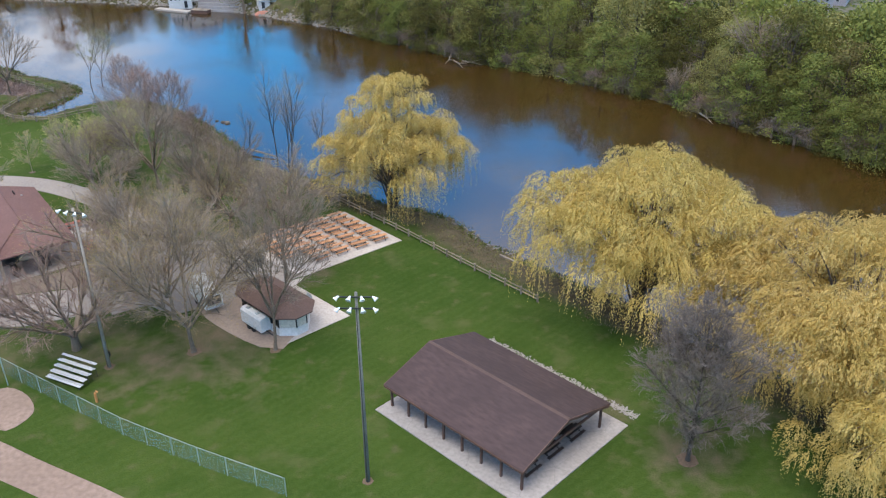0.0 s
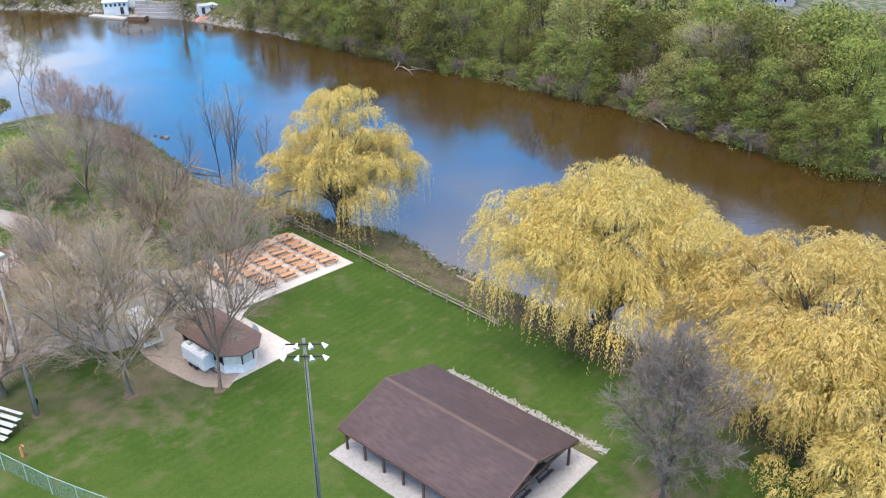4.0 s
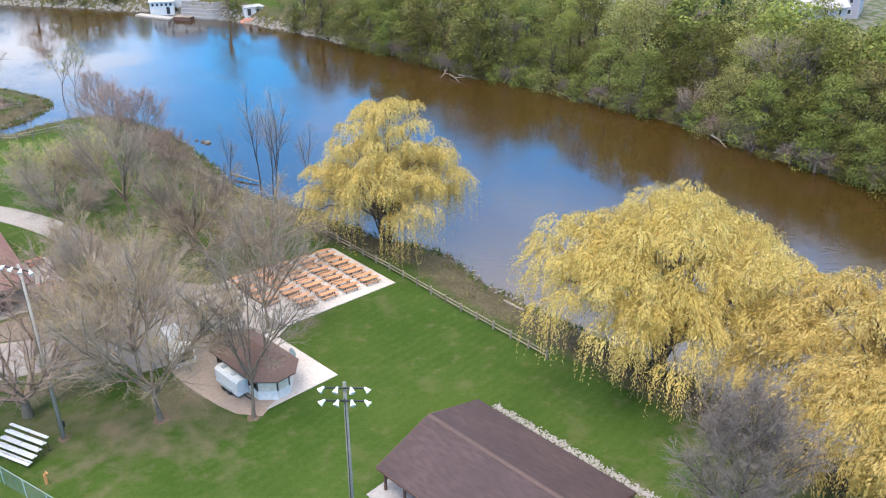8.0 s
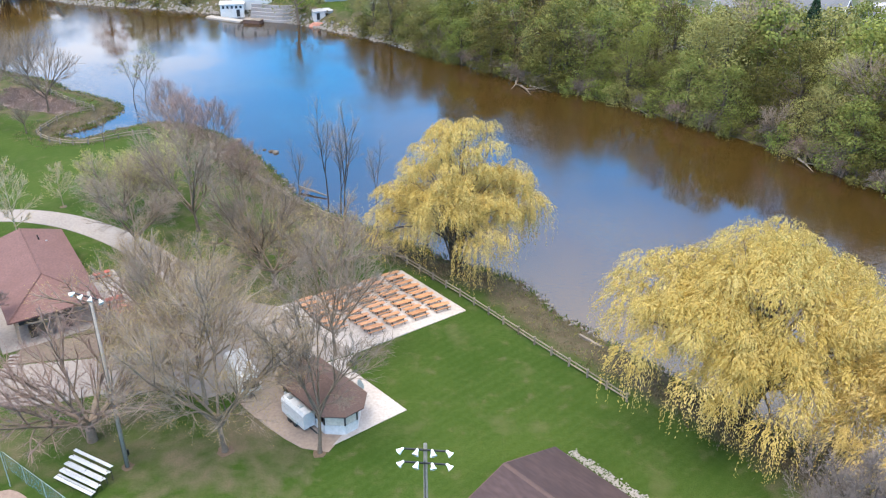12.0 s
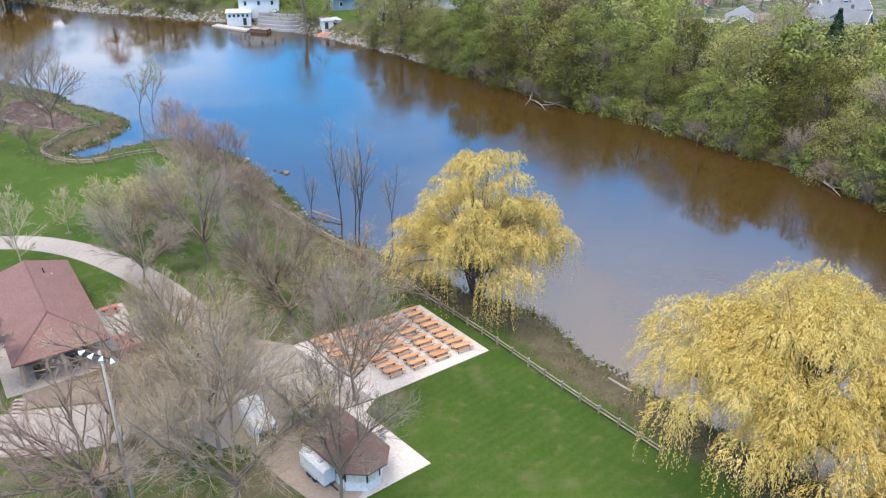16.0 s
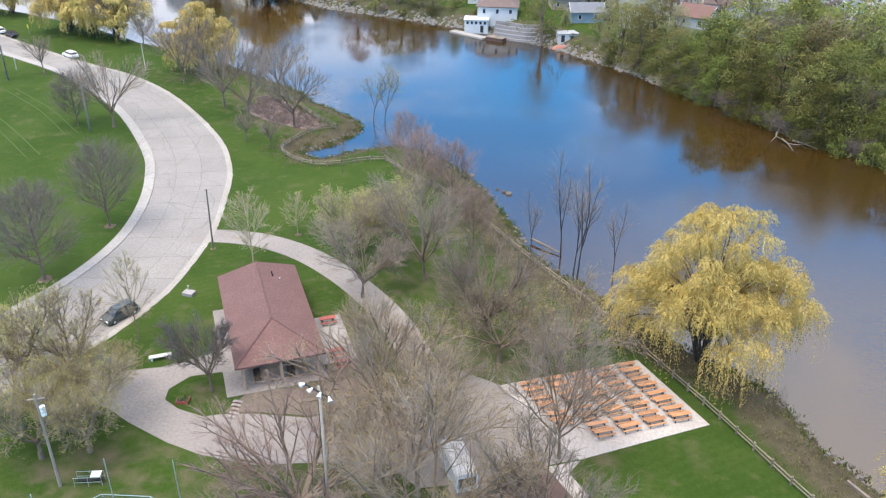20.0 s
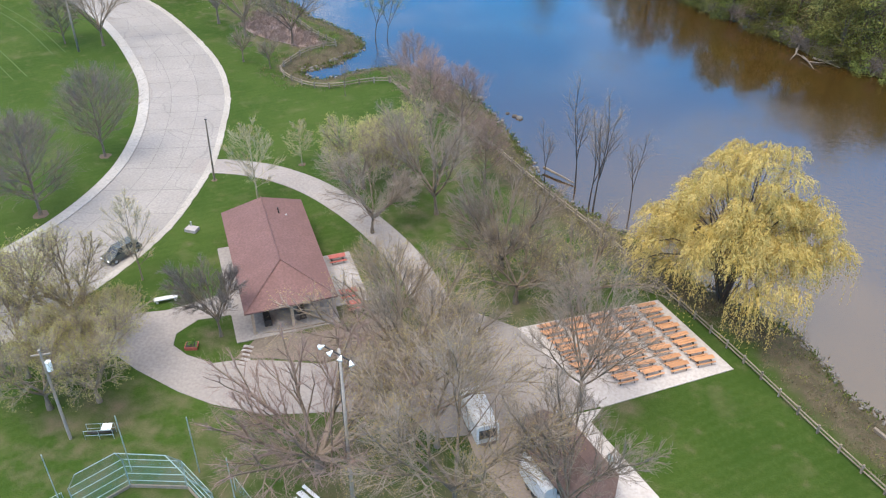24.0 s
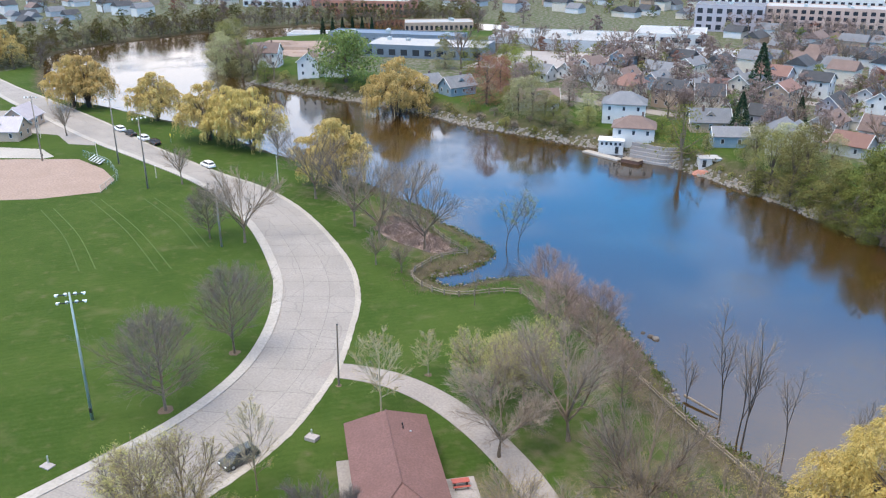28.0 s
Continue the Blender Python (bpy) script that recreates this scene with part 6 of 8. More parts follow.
for x in (-7, -3, 1, 4):
    part("window", G().box(x, 4.22, 1.2, 1.1, 0.06, 1.0), "glass", hall)
    part("window", G().box(x, -4.22, 1.2, 1.1, 0.06, 1.0), "glass", hall)
for x, y in ((-0.5, 7.2), (6.6, 6.9), (8.9, 7.2)):
    t = thing("picnic_table", local(-57.4, 103, BLD) @ pose(x, y, 0.05, 0, 0, 90), "red painted picnic table beside the park building", "table", "red tables")
    part("top_board", G().box(0, 0, 0.72, 2.0, 0.75, 0.06), "red_paint", t)
    for s in (-1, 1):
        part("bench_board", G().box(0, s * 0.7, 0.42, 2.0, 0.28, 0.05), "red_paint", t)
        part("leg", G().box(s * 0.7, 0, 0, 0.08, 1.3, 0.72, 0, 0.6), "dark_metal", t)
part("terrace", G().box(3.0, 6.9, -0.1, 10, 4.2, 0.17), "slab", hall, "grey paved side terrace")
# shallow steps beside the grass island
flight = thing("garden_steps", pose(-54.5, 90.9, 0, 0, 0, 4), "shallow flight of pale steps with brown timber edges", "steps", kind="structure")
for i in range(5):
    part("tread", G().box(0.1 * i, -0.35 - 0.62 * i, -0.1, 1.9 + 0.12 * i, 0.60, 0.33 - 0.035 * i, 0, 0.02), "slab", flight)
    part("edge_timber", G().box(0.1 * i, -0.70 - 0.62 * i, -0.1, 2.1 + 0.12 * i, 0.13, 0.36 - 0.035 * i, 0, 0.02), "brown_wood", flight, "dark timber step edge")
wallet = thing("bench", local(-67.2, 94.6, BLD), "white concrete bench beside the building", "bench")
part("seat", G().box(0, 0, 0.4, 0.6, 2.6, 0.12), "white", wallet)
for s in (-1, 1):
    part("leg", G().box(0, s * 1.0, 0, 0.5, 0.25, 0.42), "white", wallet)
bed = thing("planter", pose(-60.2, 88.6, 0.0, 0, 0, 20), "red painted planter box with dark soil on the grass island", "planter")
part("box", G().box(0, 0, 0, 1.25, 0.95, 0.38, 0, 1.08), "red_paint", bed)
part("soil", G().box(0, 0, 0.37, 1.15, 0.85, 0.06), "dark_wood", bed)
plant_rng = np.random.default_rng(3)
sprig = plant_rng.normal(size=(60, 3)) * np.array([0.34, 0.24, 0.08]) + np.array([0, 0, 0.58])
part("plants", leaf_mesh("plants", plant_rng, sprig, plant_rng.normal(size=(60, 3)) + np.array([0, 0, 1.0]), np.full(60, 0.26), np.full(60, 0.13)), "weed", bed, "low green plants")


# ---- lights, poles and fences ----
def flood_pole(x, y, height, heads, yaw, label, shaft="pole_wood"):
    t = thing("floodlight_pole", pose(x, y, 0, 0, 0, yaw), label, "light pole", "floodlight poles")
    part("pole", G().tube([(0, 0, -0.3), (0, 0, height * 0.5), (0, 0, height)], [0.21, 0.17, 0.12], 10), shaft, t, smooth=True)
    if not heads:
        part("cap", G().box(0, 0, height, 0.3, 0.3, 0.08), "dark_metal", t)
        return t
    part("conduit", G().tube([(0.04, 0.19, 0.0), (0.03, 0.165, height * 0.5), (0.02, 0.13, height - 1.2)], [0.035, 0.035, 0.03], 5), "dark_metal", t, "dark cable conduit")
    rows = 2 if heads > 4 else 1
    per = heads // rows
    for r in range(rows):
        z = height - 0.35 - r * 1.05
        part("crossarm", G().box(0, 0.14, z - 0.05, (per - 1) * 0.87 + 0.3, 0.08, 0.1), "dark_metal", t)
        for i in range(per):
            xx = (i - (per - 1) / 2) * 0.87
            fan = radians(62) * xx / (0.87 * (per - 1) / 2)
            o, d = Vector((xx, 0.2, z + 0.12)), Vector((math.sin(fan), math.cos(fan), -0.62)).normalized()
            steps_ = ((0.0, 0.06), (0.11, 0.10), (0.19, 0.11), (0.32, 0.17), (0.43, 0.235))
            hd = part("floodlight", G().tube([o + d * k for k, _ in steps_], [q for _, q in steps_], 10), "lamp_glass", t, "white enamelled bell", smooth=True)
            part("lens", G().tube([o + d * 0.435, o + d * 0.445], [0.205, 0.205], 10), "aluminium", hd)
            part("bracket", G().tube([(xx, 0.16, z), tuple(o + d * 0.12)], [0.03, 0.03], 4), "dark_metal", hd)
    part("meter_box", G().box(0, -0.28, 1.2, 0.3, 0.22, 0.6), "dark_metal", t)
    return t


flood_pole(-6.8, 56.8, 19.4, 8, 178, "tall grey wooden pole with two rows of white floodlights", "grey_pole")
flood_pole(-35.6, 74.3, 18.6, 4, 160, "tall weathered pole with a row of white floodlights")
flood_pole(-100, 99.6, 17.8, 8, 40, "tall grey green pole with two rows of floodlights beside the road", "green_steel")
flood_pole(-164.3, 175.8, 17, 4, 250, "tall grey pole with floodlights at the far ball field")
flood_pole(-206.4, 181.9, 17, 4, 200, "tall grey pole with floodlights at the far ball field")
flood_pole(-186.3, 188.4, 17, 4, 220, "tall grey pole with floodlights at the far ball field")
flood_pole(-124.4, 154, 13, 0, 230, "plain weathered pole between leafless trees")

road_pole = thing("wooden_pole", pose(-76.1, 120.2, 0, 0, -2, 165), "leaning weathered wooden pole beside the road", "pole")
part("pole", G().tube([(0, 0, -0.3), (0, 0, 9.4)], [0.14, 0.09], 8), "grey_wood", road_pole)
part("cap", G().box(0, 0, 9.4, 0.22, 0.22, 0.08), "dark_metal", road_pole)
up = thing("utility_pole", pose(-64.1, 73.9, 0, 0, 0, 30), "wooden utility pole with a grey transformer", "utility pole")
part("pole", G().tube([(0, 0, -0.3), (0, 0, 11)], [0.17, 0.11], 8), "pole_wood", up)
part("transformer", G().tube([(0.36, 0, 8.6), (0.36, 0, 9.6)], [0.26, 0.26], 10), "lamp_glass", up)
part("crossarm", G().box(0, 0, 10.4, 1.6, 0.1, 0.12), "pole_wood", up)
cab = thing("equipment_cage", pose(-61.6, 75.1, 0, 0, 0, 22), "grey tube frame cage with a bench beside the utility pole", "cage")
for x in (-1.3, 0, 1.3):
    for y in (-0.45, 0.45):
        part("upright", G().tube([(x, y, -0.05), (x, y, 1.15)], [0.03, 0.03], 5), "green_steel", cab)
for y in (-0.45, 0.45):
    for z in (0.55, 1.13):
        part("rail", G().tube([(-1.3, y, z), (1.3, y, z)], [0.025, 0.025], 5), "green_steel", cab)
part("bench", G().box(0, 0.1, 0.38, 2.4, 0.4, 0.06), "dark_metal", cab)
part("lid", G().box(0.75, 0, 1.15, 0.9, 0.8, 0.05), "lamp_glass", cab)
for x, y, h in ((-139, 192, 6.5), (-226.5, 198.3, 6), (-196, 190.5, 4), (-168.5, 183, 3)):
    t = thing("post", pose(x, y, 0), "pale wooden post beside the road", "post")
    part("pole", G().tube([(0, 0, -0.2), (0, 0, h)], [0.11, 0.08], 6), "cream", t)
    part("cap", G().box(0, 0, h, 0.3, 0.3, 0.12), "steel", t)
sign = thing("road_sign", pose(-188.5, 209.8, 0, 0, 0, -30), "yellow diamond warning sign on a post", "sign")
part("post", G().tube([(0, 0, -0.2), (0, 0, 2.6)], [0.04, 0.04], 6), "steel", sign)
part("plate", G().add([(0, -0.06, 1.7), (0.6, -0.06, 2.3), (0, -0.06, 2.9), (-0.6, -0.06, 2.3), (0, -0.03, 1.7), (0.6, -0.03, 2.3), (0, -0.03, 2.9), (-0.6, -0.03, 2.3)],
                      [(0, 1, 2, 3), (7, 6, 5, 4), (0, 4, 5, 1), (1, 5, 6, 2), (2, 6, 7, 3), (3, 7, 4, 0)]), "yellow_paint", sign)
stump = thing("hydrant_post", pose(-34.8, 68.3, 0), "orange brown water post with a crooked top", "post")
part("post", G().tube([(0, 0, -0.1), (0, 0, 1.1), (0.15, 0, 1.35), (0.3, 0, 1.2)], [0.14, 0.12, 0.1, 0.08], 8), "orange_paint", stump)
for x, y in ((-97.3, 90.5), (-72.5, 108.5)):
    t = thing("standpipe", pose(x, y, 0), "grey metal standpipe on a small concrete pad", "standpipe")
    part("pipe", G().tube([(0, 0, 0), (0, 0, 1.1)], [0.1, 0.1], 8), "steel", t)
    part("base", G().box(0.3, -0.4, -0.05, 1.5, 1.1, 0.18 if x < -90 else 0.5), "slab", t)


def bleachers(m, rows, length, label):
    t = thing("bleachers", m, label, "bleachers", "bleachers")
    for i in range(rows):
        part("seat_plank", G().box(0, i * 0.62, 0.42 + i * 0.30, length, 0.30, 0.05), "aluminium", t)
        if i:
            part("foot_plank", G().box(0, i * 0.62 - 0.3, 0.16 + i * 0.26, length, 0.2, 0.04), "aluminium", t)
    for k in (-0.45, 0, 0.45):
        fr = G()
        for i in range(rows):
            fr.tube([(k * length, i * 0.62, 0), (k * length, i * 0.62, 0.42 + i * 0.3)], [0.03, 0.03], 4)
        fr.tube([(k * length, -0.1, 0.1), (k * length, (rows - 1) * 0.62, 0.4 + (rows - 1) * 0.3)], [0.03, 0.03], 4)
        part("support_frame", fr, "dark_metal", t)
    return t


bleachers(pose(-39.2, 71.2, 0, 0, 0, math.degrees(math.atan2(-2.1, 4.5))), 5, 4.7, "aluminium five row bleachers on dark frames on the lawn")
bleachers(pose(-190.5, 187.0, 0, 0, 0, 118), 5, 4.6, "white aluminium bleachers at the far ball field")


def chain_fence(points, height, label, spacing=3.05):
    t = thing("chain_link_fence", None, label, "fence", "chain link fences")
    line = np.array(points, float)
    total = np.hypot(*np.diff(line, axis=0).T).sum()
    n = max(1, round(total / spacing))
    a = even([(*p, 0) for p in points], n)
    for x, y, _ in a:
        part("post", G().tube([(x, y, -0.1), (x, y, height)], [0.035, 0.035], 6), "green_steel", t)
    part("top_rail", G().tube([(x, y, height) for x, y, _ in a], [0.025] * len(a), 5), "green_steel", t)
    g = G()
    for p, q in zip(a[:-1], a[1:]):
        g.add([(p[0], p[1], 0.02), (q[0], q[1], 0.02), (q[0], q[1], height), (p[0], p[1], height)], [(0, 1, 2, 3)])
    part("wire_mesh", g, "wire", t)
    return t


chain_fence([(-46.4, 73.3), (-38.2, 68.1), (-29.9, 62.9), (-21.6, 58.7), (-13.7, 55.0)], 2.1, "grey green chain link fence along the lawn")
chain_fence([(-59.8, 67.6), (-64, 61), (-70, 50)], 1.3, "low chain link fence beside the backstop")
chain_fence([(-171.5, 168.5), (-176, 178.5), (-187, 186), (-200, 189.5)], 1.8, "chain link fence behind the far ball field")

# backstop
stop_ = thing("backstop", None, "green chain link baseball backstop with an angled hood", "backstop")
BASE = [(-57.7, 66.7), (-55.4, 70.8), (-50.5, 72.2), (-46.2, 70.0)]
HOOD = [(-56.3, 66.6), (-54.6, 69.5), (-50.5, 70.6), (-47.2, 69.0)]
for (x, y), (hx, hy) in zip(BASE, HOOD):
    part("post", G().tube([(x, y, 0), (x, y, 3.6), (hx, hy, 6.0)], [0.06, 0.06, 0.05], 6), "green_steel", stop_)
    bx, by = x + (x - hx) * 1.2, y + (y - hy) * 1.2
    part("tall_post", G().tube([(bx, by, 0), (bx, by, 7.0)], [0.05, 0.05], 6), "green_steel", stop_)
for a, b, c, d in zip(BASE[:-1], BASE[1:], HOOD[:-1], HOOD[1:]):
    for z in (0.9, 1.8, 2.7, 3.6):
        part("rail", G().tube([(*a, z), (*b, z)], [0.035, 0.035], 5), "green_steel", stop_)
    part("hood_rail", G().tube([(*c, 6.0), (*d, 6.0)], [0.04, 0.04], 5), "green_steel", stop_)
    part("wire_mesh", G().add([(*a, 0.05), (*b, 0.05), (*b, 3.6), (*a, 3.6), (*d, 6.0), (*c, 6.0)], [(0, 1, 2, 3), (3, 2, 4, 5)]), "wire", stop_)
    e = Vector(b) - Vector(a)
    part("kickboard", G().box((a[0] + b[0]) / 2, (a[1] + b[1]) / 2, 0, e.length, 0.12, 0.35, math.atan2(e.y, e.x)), "grey_wood", stop_)


# split rail fence along the bank
def rail_fence(points, label, spacing=2.6, height=1.05):
    t = thing("rail_fence", None, label, "fence", "rail fences")
    line = curve([(*p, 0) for p in points], 0.8)
    total = np.hypot(*np.diff(np.array(line)[:, :2], axis=0).T).sum()
    a = even(line, max(2, round(total / spacing)))
    r = random.Random(3)
    for x, y, _ in a:
        part("post", G().box(x, y, gz(x, y) - 0.1, 0.19, 0.19, height + 0.15, r.uniform(0, 1.5)), "grey_wood", t)
    for p, q in zip(a[:-1], a[1:]):
        zp, zq = gz(p[0], p[1]), gz(q[0], q[1])
        for h in (0.42, 0.86):
            part("rail", G().tube([(p[0], p[1], zp + h + r.uniform(-0.04, 0.04)), (q[0], q[1], zq + h + r.uniform(-0.04, 0.04))], [0.085, 0.075], 5), "grey_wood", t)
    return t


rail_fence([(11.2, 86.6), (8, 90), (1.8, 96.7), (-4.8, 104.2), (-14.4, 114.4), (-20.7, 121.1), (-26.7, 127.1), (-32.8, 133.4), (-41.7, 141), (-50.9, 149.4), (-57, 152.8), (-61.2, 155.9), (-64.6, 158.7)], "weathered grey split rail fence along the river bank")
rail_fence([(-64.8, 158.6), (-68.3, 157.2), (-71.3, 154.6), (-74.8, 152.7), (-79.8, 153.5), (-84.3, 156.6), (-85.5, 161), (-84.2, 166.5), (-80.4, 171.4)], "weathered grey split rail fence curving round the inlet")
rail_fence([(-80.8, 171.9), (-86.3, 175), (-91.9, 179.6), (-98.5, 184.7), (-104.5, 187.6)], "weathered grey split rail fence behind the bare brush")


# ---- cars ----
def car(name, m, paint, label, pickup=False, length=4.7, width=1.85, height=1.6):
    t = thing(name, m, label, "car", "parked cars")
    hl, hw = length / 2, width / 2
    body = G()
    prof = [(-hl, 0.35), (-hl, 0.85), (-hl + 0.2, 0.98), (hl - 1.2, 1.0), (hl - 0.15, 0.85), (hl, 0.6), (hl, 0.35)]
    n = len(prof)
    vs = [(x, s * (hw - (0.1 if z > 0.9 else 0)), z) for s in (-1, 1) for x, z in prof]
    body.add(vs, [tuple(range(n)), tuple(reversed(range(n, 2 * n)))] + [(i, n + i, n + (i + 1) % n, (i + 1) % n) for i in range(n)])
    part("body", body, paint, t)
    x0, x1 = (-0.4, 1.1) if pickup else (-hl + 0.25, hl - 1.35)
    w1, w0, top = hw - 0.28, hw - 0.12, height - 0.08
    shell = [(x0, -w0, 0.98), (x1 + 0.35, -w0, 0.98), (x1 + 0.35, w0, 0.98), (x0, w0, 0.98), (x0 + 0.3, -w1, top), (x1 - 0.35, -w1, top), (x1 - 0.35, w1, top), (x0 + 0.3, w1, top)]
    for kind, q in (("side_window", (0, 1, 5, 4)), ("windscreen", (1, 2, 6, 5)), ("side_window", (2, 3, 7, 6)), ("rear_window", (3, 0, 4, 7))):
        c = [Vector(shell[i]) for i in q]
        out = (c[1] - c[0]).cross(c[3] - c[0]).normalized() * 0.012
        part(kind, G().add([tuple(v + out) for v in c] + [tuple(v - out) for v in c], [(0, 1, 2, 3), (7, 6, 5, 4), (0, 4, 5, 1), (1, 5, 6, 2), (2, 6, 7, 3), (3, 7, 4, 0)]), "glass", t)
        for i, j in ((0, 3), (1, 2)) if kind != "side_window" else ():
            part("pillar", G().tube([tuple(c[i] + out), tuple(c[j] + out)], [0.05, 0.05], 5), paint, t)
    part("roof", G().box((x0 + x1) / 2 - 0.02, 0, height - 0.09, x1 - x0 - 0.55, 2 * w1 + 0.04, 0.09, 0, 0.94), paint, t)
    for x in (-hl + 0.85, hl - 0.9):
        for s in (-1, 1):
            w = part("wheel", G().tube([(x, s * (hw - 0.2), 0.34), (x, s * (hw + 0.01), 0.34)], [0.34, 0.34], 12), "tyre", t)
            part("rim", G().tube([(x, s * (hw + 0.012), 0.34), (x, s * (hw + 0.022), 0.34)], [0.2, 0.2], 8), "steel", w)
    for s in (-1, 1):
        part("headlight", G().box(hl - 0.06, s * (hw - 0.3), 0.6, 0.14, 0.36, 0.16), "lamp_glass", t)
        part("tail_light", G().box(-hl + 0.04, s * (hw - 0.2), 0.65, 0.12, 0.24, 0.2), "red_paint", t)
    return t


car("suv", pose(-77.3, 100.6, 0.03, 0, 0, 253), "car_grey", "dark grey green estate car parked at the road edge", height=1.7)
for x, y, p, pick, lab in ((-212.4, 215.6, "car_white", False, "white car parked beside the river road"), (-205.4, 212.9, "car_black", True, "black pickup truck parked beside the river road"),
                           (-198.2, 210.5, "car_white", False, "white car parked beside the river road"), (-192, 208.3, "car_black", False, "black car parked beside the river road"),
                           (-163.5, 197.0, "car_white", False, "white car parked behind leafless twigs")):
    car("car", pose(x, y - 1.2, 0.03, 0, 0, 158), p, lab, pick)


# ---- the town beyond the river ----
def windows_on(t, x, y, z, w, h, yaw):
    """A framed window that stands proud of a wall; yaw is the way along the wall."""
    f = part("window", G().box(x, y, z, w, 0.10, h, yaw), "white", t)
    part("pane", G().box(x, y, z + 0.12, w - 0.24, 0.16, h - 0.24, yaw), "glass", f)


def house(x, y, yaw, w, d, storeys, wall, roof, label, hip=False, porch=False, pitch=0.75, chimney=True, full=True):
    """A house, its ridge along its own x: w along the ridge, d across."""
    z = max(gz(x, y), gz(x, y + 4), gz(x + 4, y)) if y > 230 else gz(x, y)
    t = thing("house", Matrix.Translation((x, y, z)) @ Matrix.Rotation(radians(yaw), 4, "Z"), label, "house", "houses beyond the river")
    h = storeys * 2.8 + 0.4
    rise = d / 2 * pitch
    body = G()
    if hip:
        body.box(0, 0, -2.5, w, d, h + 2.5)
    else:
        body.add([(-w / 2, -d / 2, -2.5), (w / 2, -d / 2, -2.5), (w / 2, d / 2, -2.5), (-w / 2, d / 2, -2.5), (-w / 2, -d / 2, h), (w / 2, -d / 2, h), (w / 2, d / 2, h), (-w / 2, d / 2, h), (-w / 2, 0, h + rise), (w / 2, 0, h + rise)],
                 [(3, 2, 1, 0), (0, 1, 5, 4), (2, 3, 7, 6), (1, 2, 6, 9, 5), (3, 0, 4, 8, 7)])
    part("wall", body, wall, t)
    o = 0.45
    ez, pz = h - o * pitch, h + rise + 0.12
    W, Dp = w / 2 + o, d / 2 + o
    ridge = max(0.3, W - Dp) if hip else W
    if hip:
        ra, rb = (-ridge, 0, pz), (ridge, 0, pz)
        c = [(-W, -Dp, ez), (W, -Dp, ez), (W, Dp, ez), (-W, Dp, ez)]
        for cs in ([c[0], c[1], rb, ra], [c[1], c[2], rb], [c[2], c[3], ra, rb], [c[3], c[0], ra]):
            part("roof", roof_plate(cs, 0.18), roof, t)
    else:
        for s in (-1, 1):
            part("roof", roof_plate([(-W, s * Dp, ez), (W, s * Dp, ez), (W, 0, pz), (-W, 0, pz)][::s], 0.18), roof, t)
    if chimney:
        part("chimney", G().box(w * 0.18, d * 0.1, h + rise * 0.4, 0.6, 0.6, rise * 0.6 + 0.9), "brown_roof", t)
    for fl in range(storeys):
        zz = 1.0 + fl * 2.8
        k = max(2, int(w / 3.2))
        for i in range(k):
            xx = -w / 2 + w * (i + 0.5) / k
            for s in (-1, 1):
                if full or math.cos(radians(yaw)) * s < 0.3:
                    windows_on(t, xx, s * d / 2, zz, 0.95, 1.35, 0)
        for s in (-1, 1):
            if full or math.sin(radians(yaw)) * s < 0.3:
                for yy in (-d / 4, d / 4):
                    windows_on(t, s * w / 2, yy, zz, 0.95, 1.35, math.pi / 2)
    if not hip:
        for s in (-1, 1):
            windows_on(t, s * w / 2, 0, h + 0.2, 0.8, 1.0, math.pi / 2)
    if not hip:
        for e in (-1, 1):
            for q in (-1, 1):
                part("bargeboard", G().tube([(e * (W + 0.03), q * Dp, ez - 0.12), (e * (W + 0.03), 0, pz - 0.12)], [0.13, 0.13], 4), "white", t)
    if w > 9.2 and pitch > 0.62:
        q = -1 if math.cos(radians(yaw)) > 0 else 1
        zd, yd = h + rise * 0.22, q * d * 0.30
        dm = part("dormer", G().add([(-1.0, yd, zd - 0.6), (1.0, yd, zd - 0.6), (1.0, yd, zd + 0.9), (0, yd, zd + 1.7), (-1.0, yd, zd + 0.9), (-1.0, 0, zd - 0.6), (1.0, 0, zd - 0.6), (1.0, 0, zd + 0.9), (0, 0, zd + 1.7), (-1.0, 0, zd + 0.9)],
                                     [(0, 1, 2, 3, 4), (1, 6, 7, 2), (5, 0, 4, 9)]), wall, t)
        for a in (-1, 1):
            part("dormer_roof", roof_plate([(a * 1.3, yd + q * 0.25, zd + 0.66), (a * 1.3, 0, zd + 0.66), (0, 0, zd + 1.8), (0, yd + q * 0.25, zd + 1.8)][::a * -q], 0.1), roof, dm)
        part("dormer_window", G().box(0, yd, zd - 0.2, 0.9, 0.12, 1.0), "glass", dm)
    if porch:
        part("porch_roof", roof_plate([(w / 2, -d / 2, 2.7), (w / 2 + 2.2, -d / 2, 2.3), (w / 2 + 2.2, d / 2, 2.3), (w / 2, d / 2, 2.7)], 0.15), roof, t)
        for yy in (-d / 2 + 0.2, 0, d / 2 - 0.2):
            part("porch_post", G().box(w / 2 + 2.0, yy, 0, 0.18, 0.18, 2.3), "white", t)
        part("porch_floor", G().box(w / 2 + 1.1, 0, -0.4, 2.2, d, 0.5), "grey_wood", t)
    return t


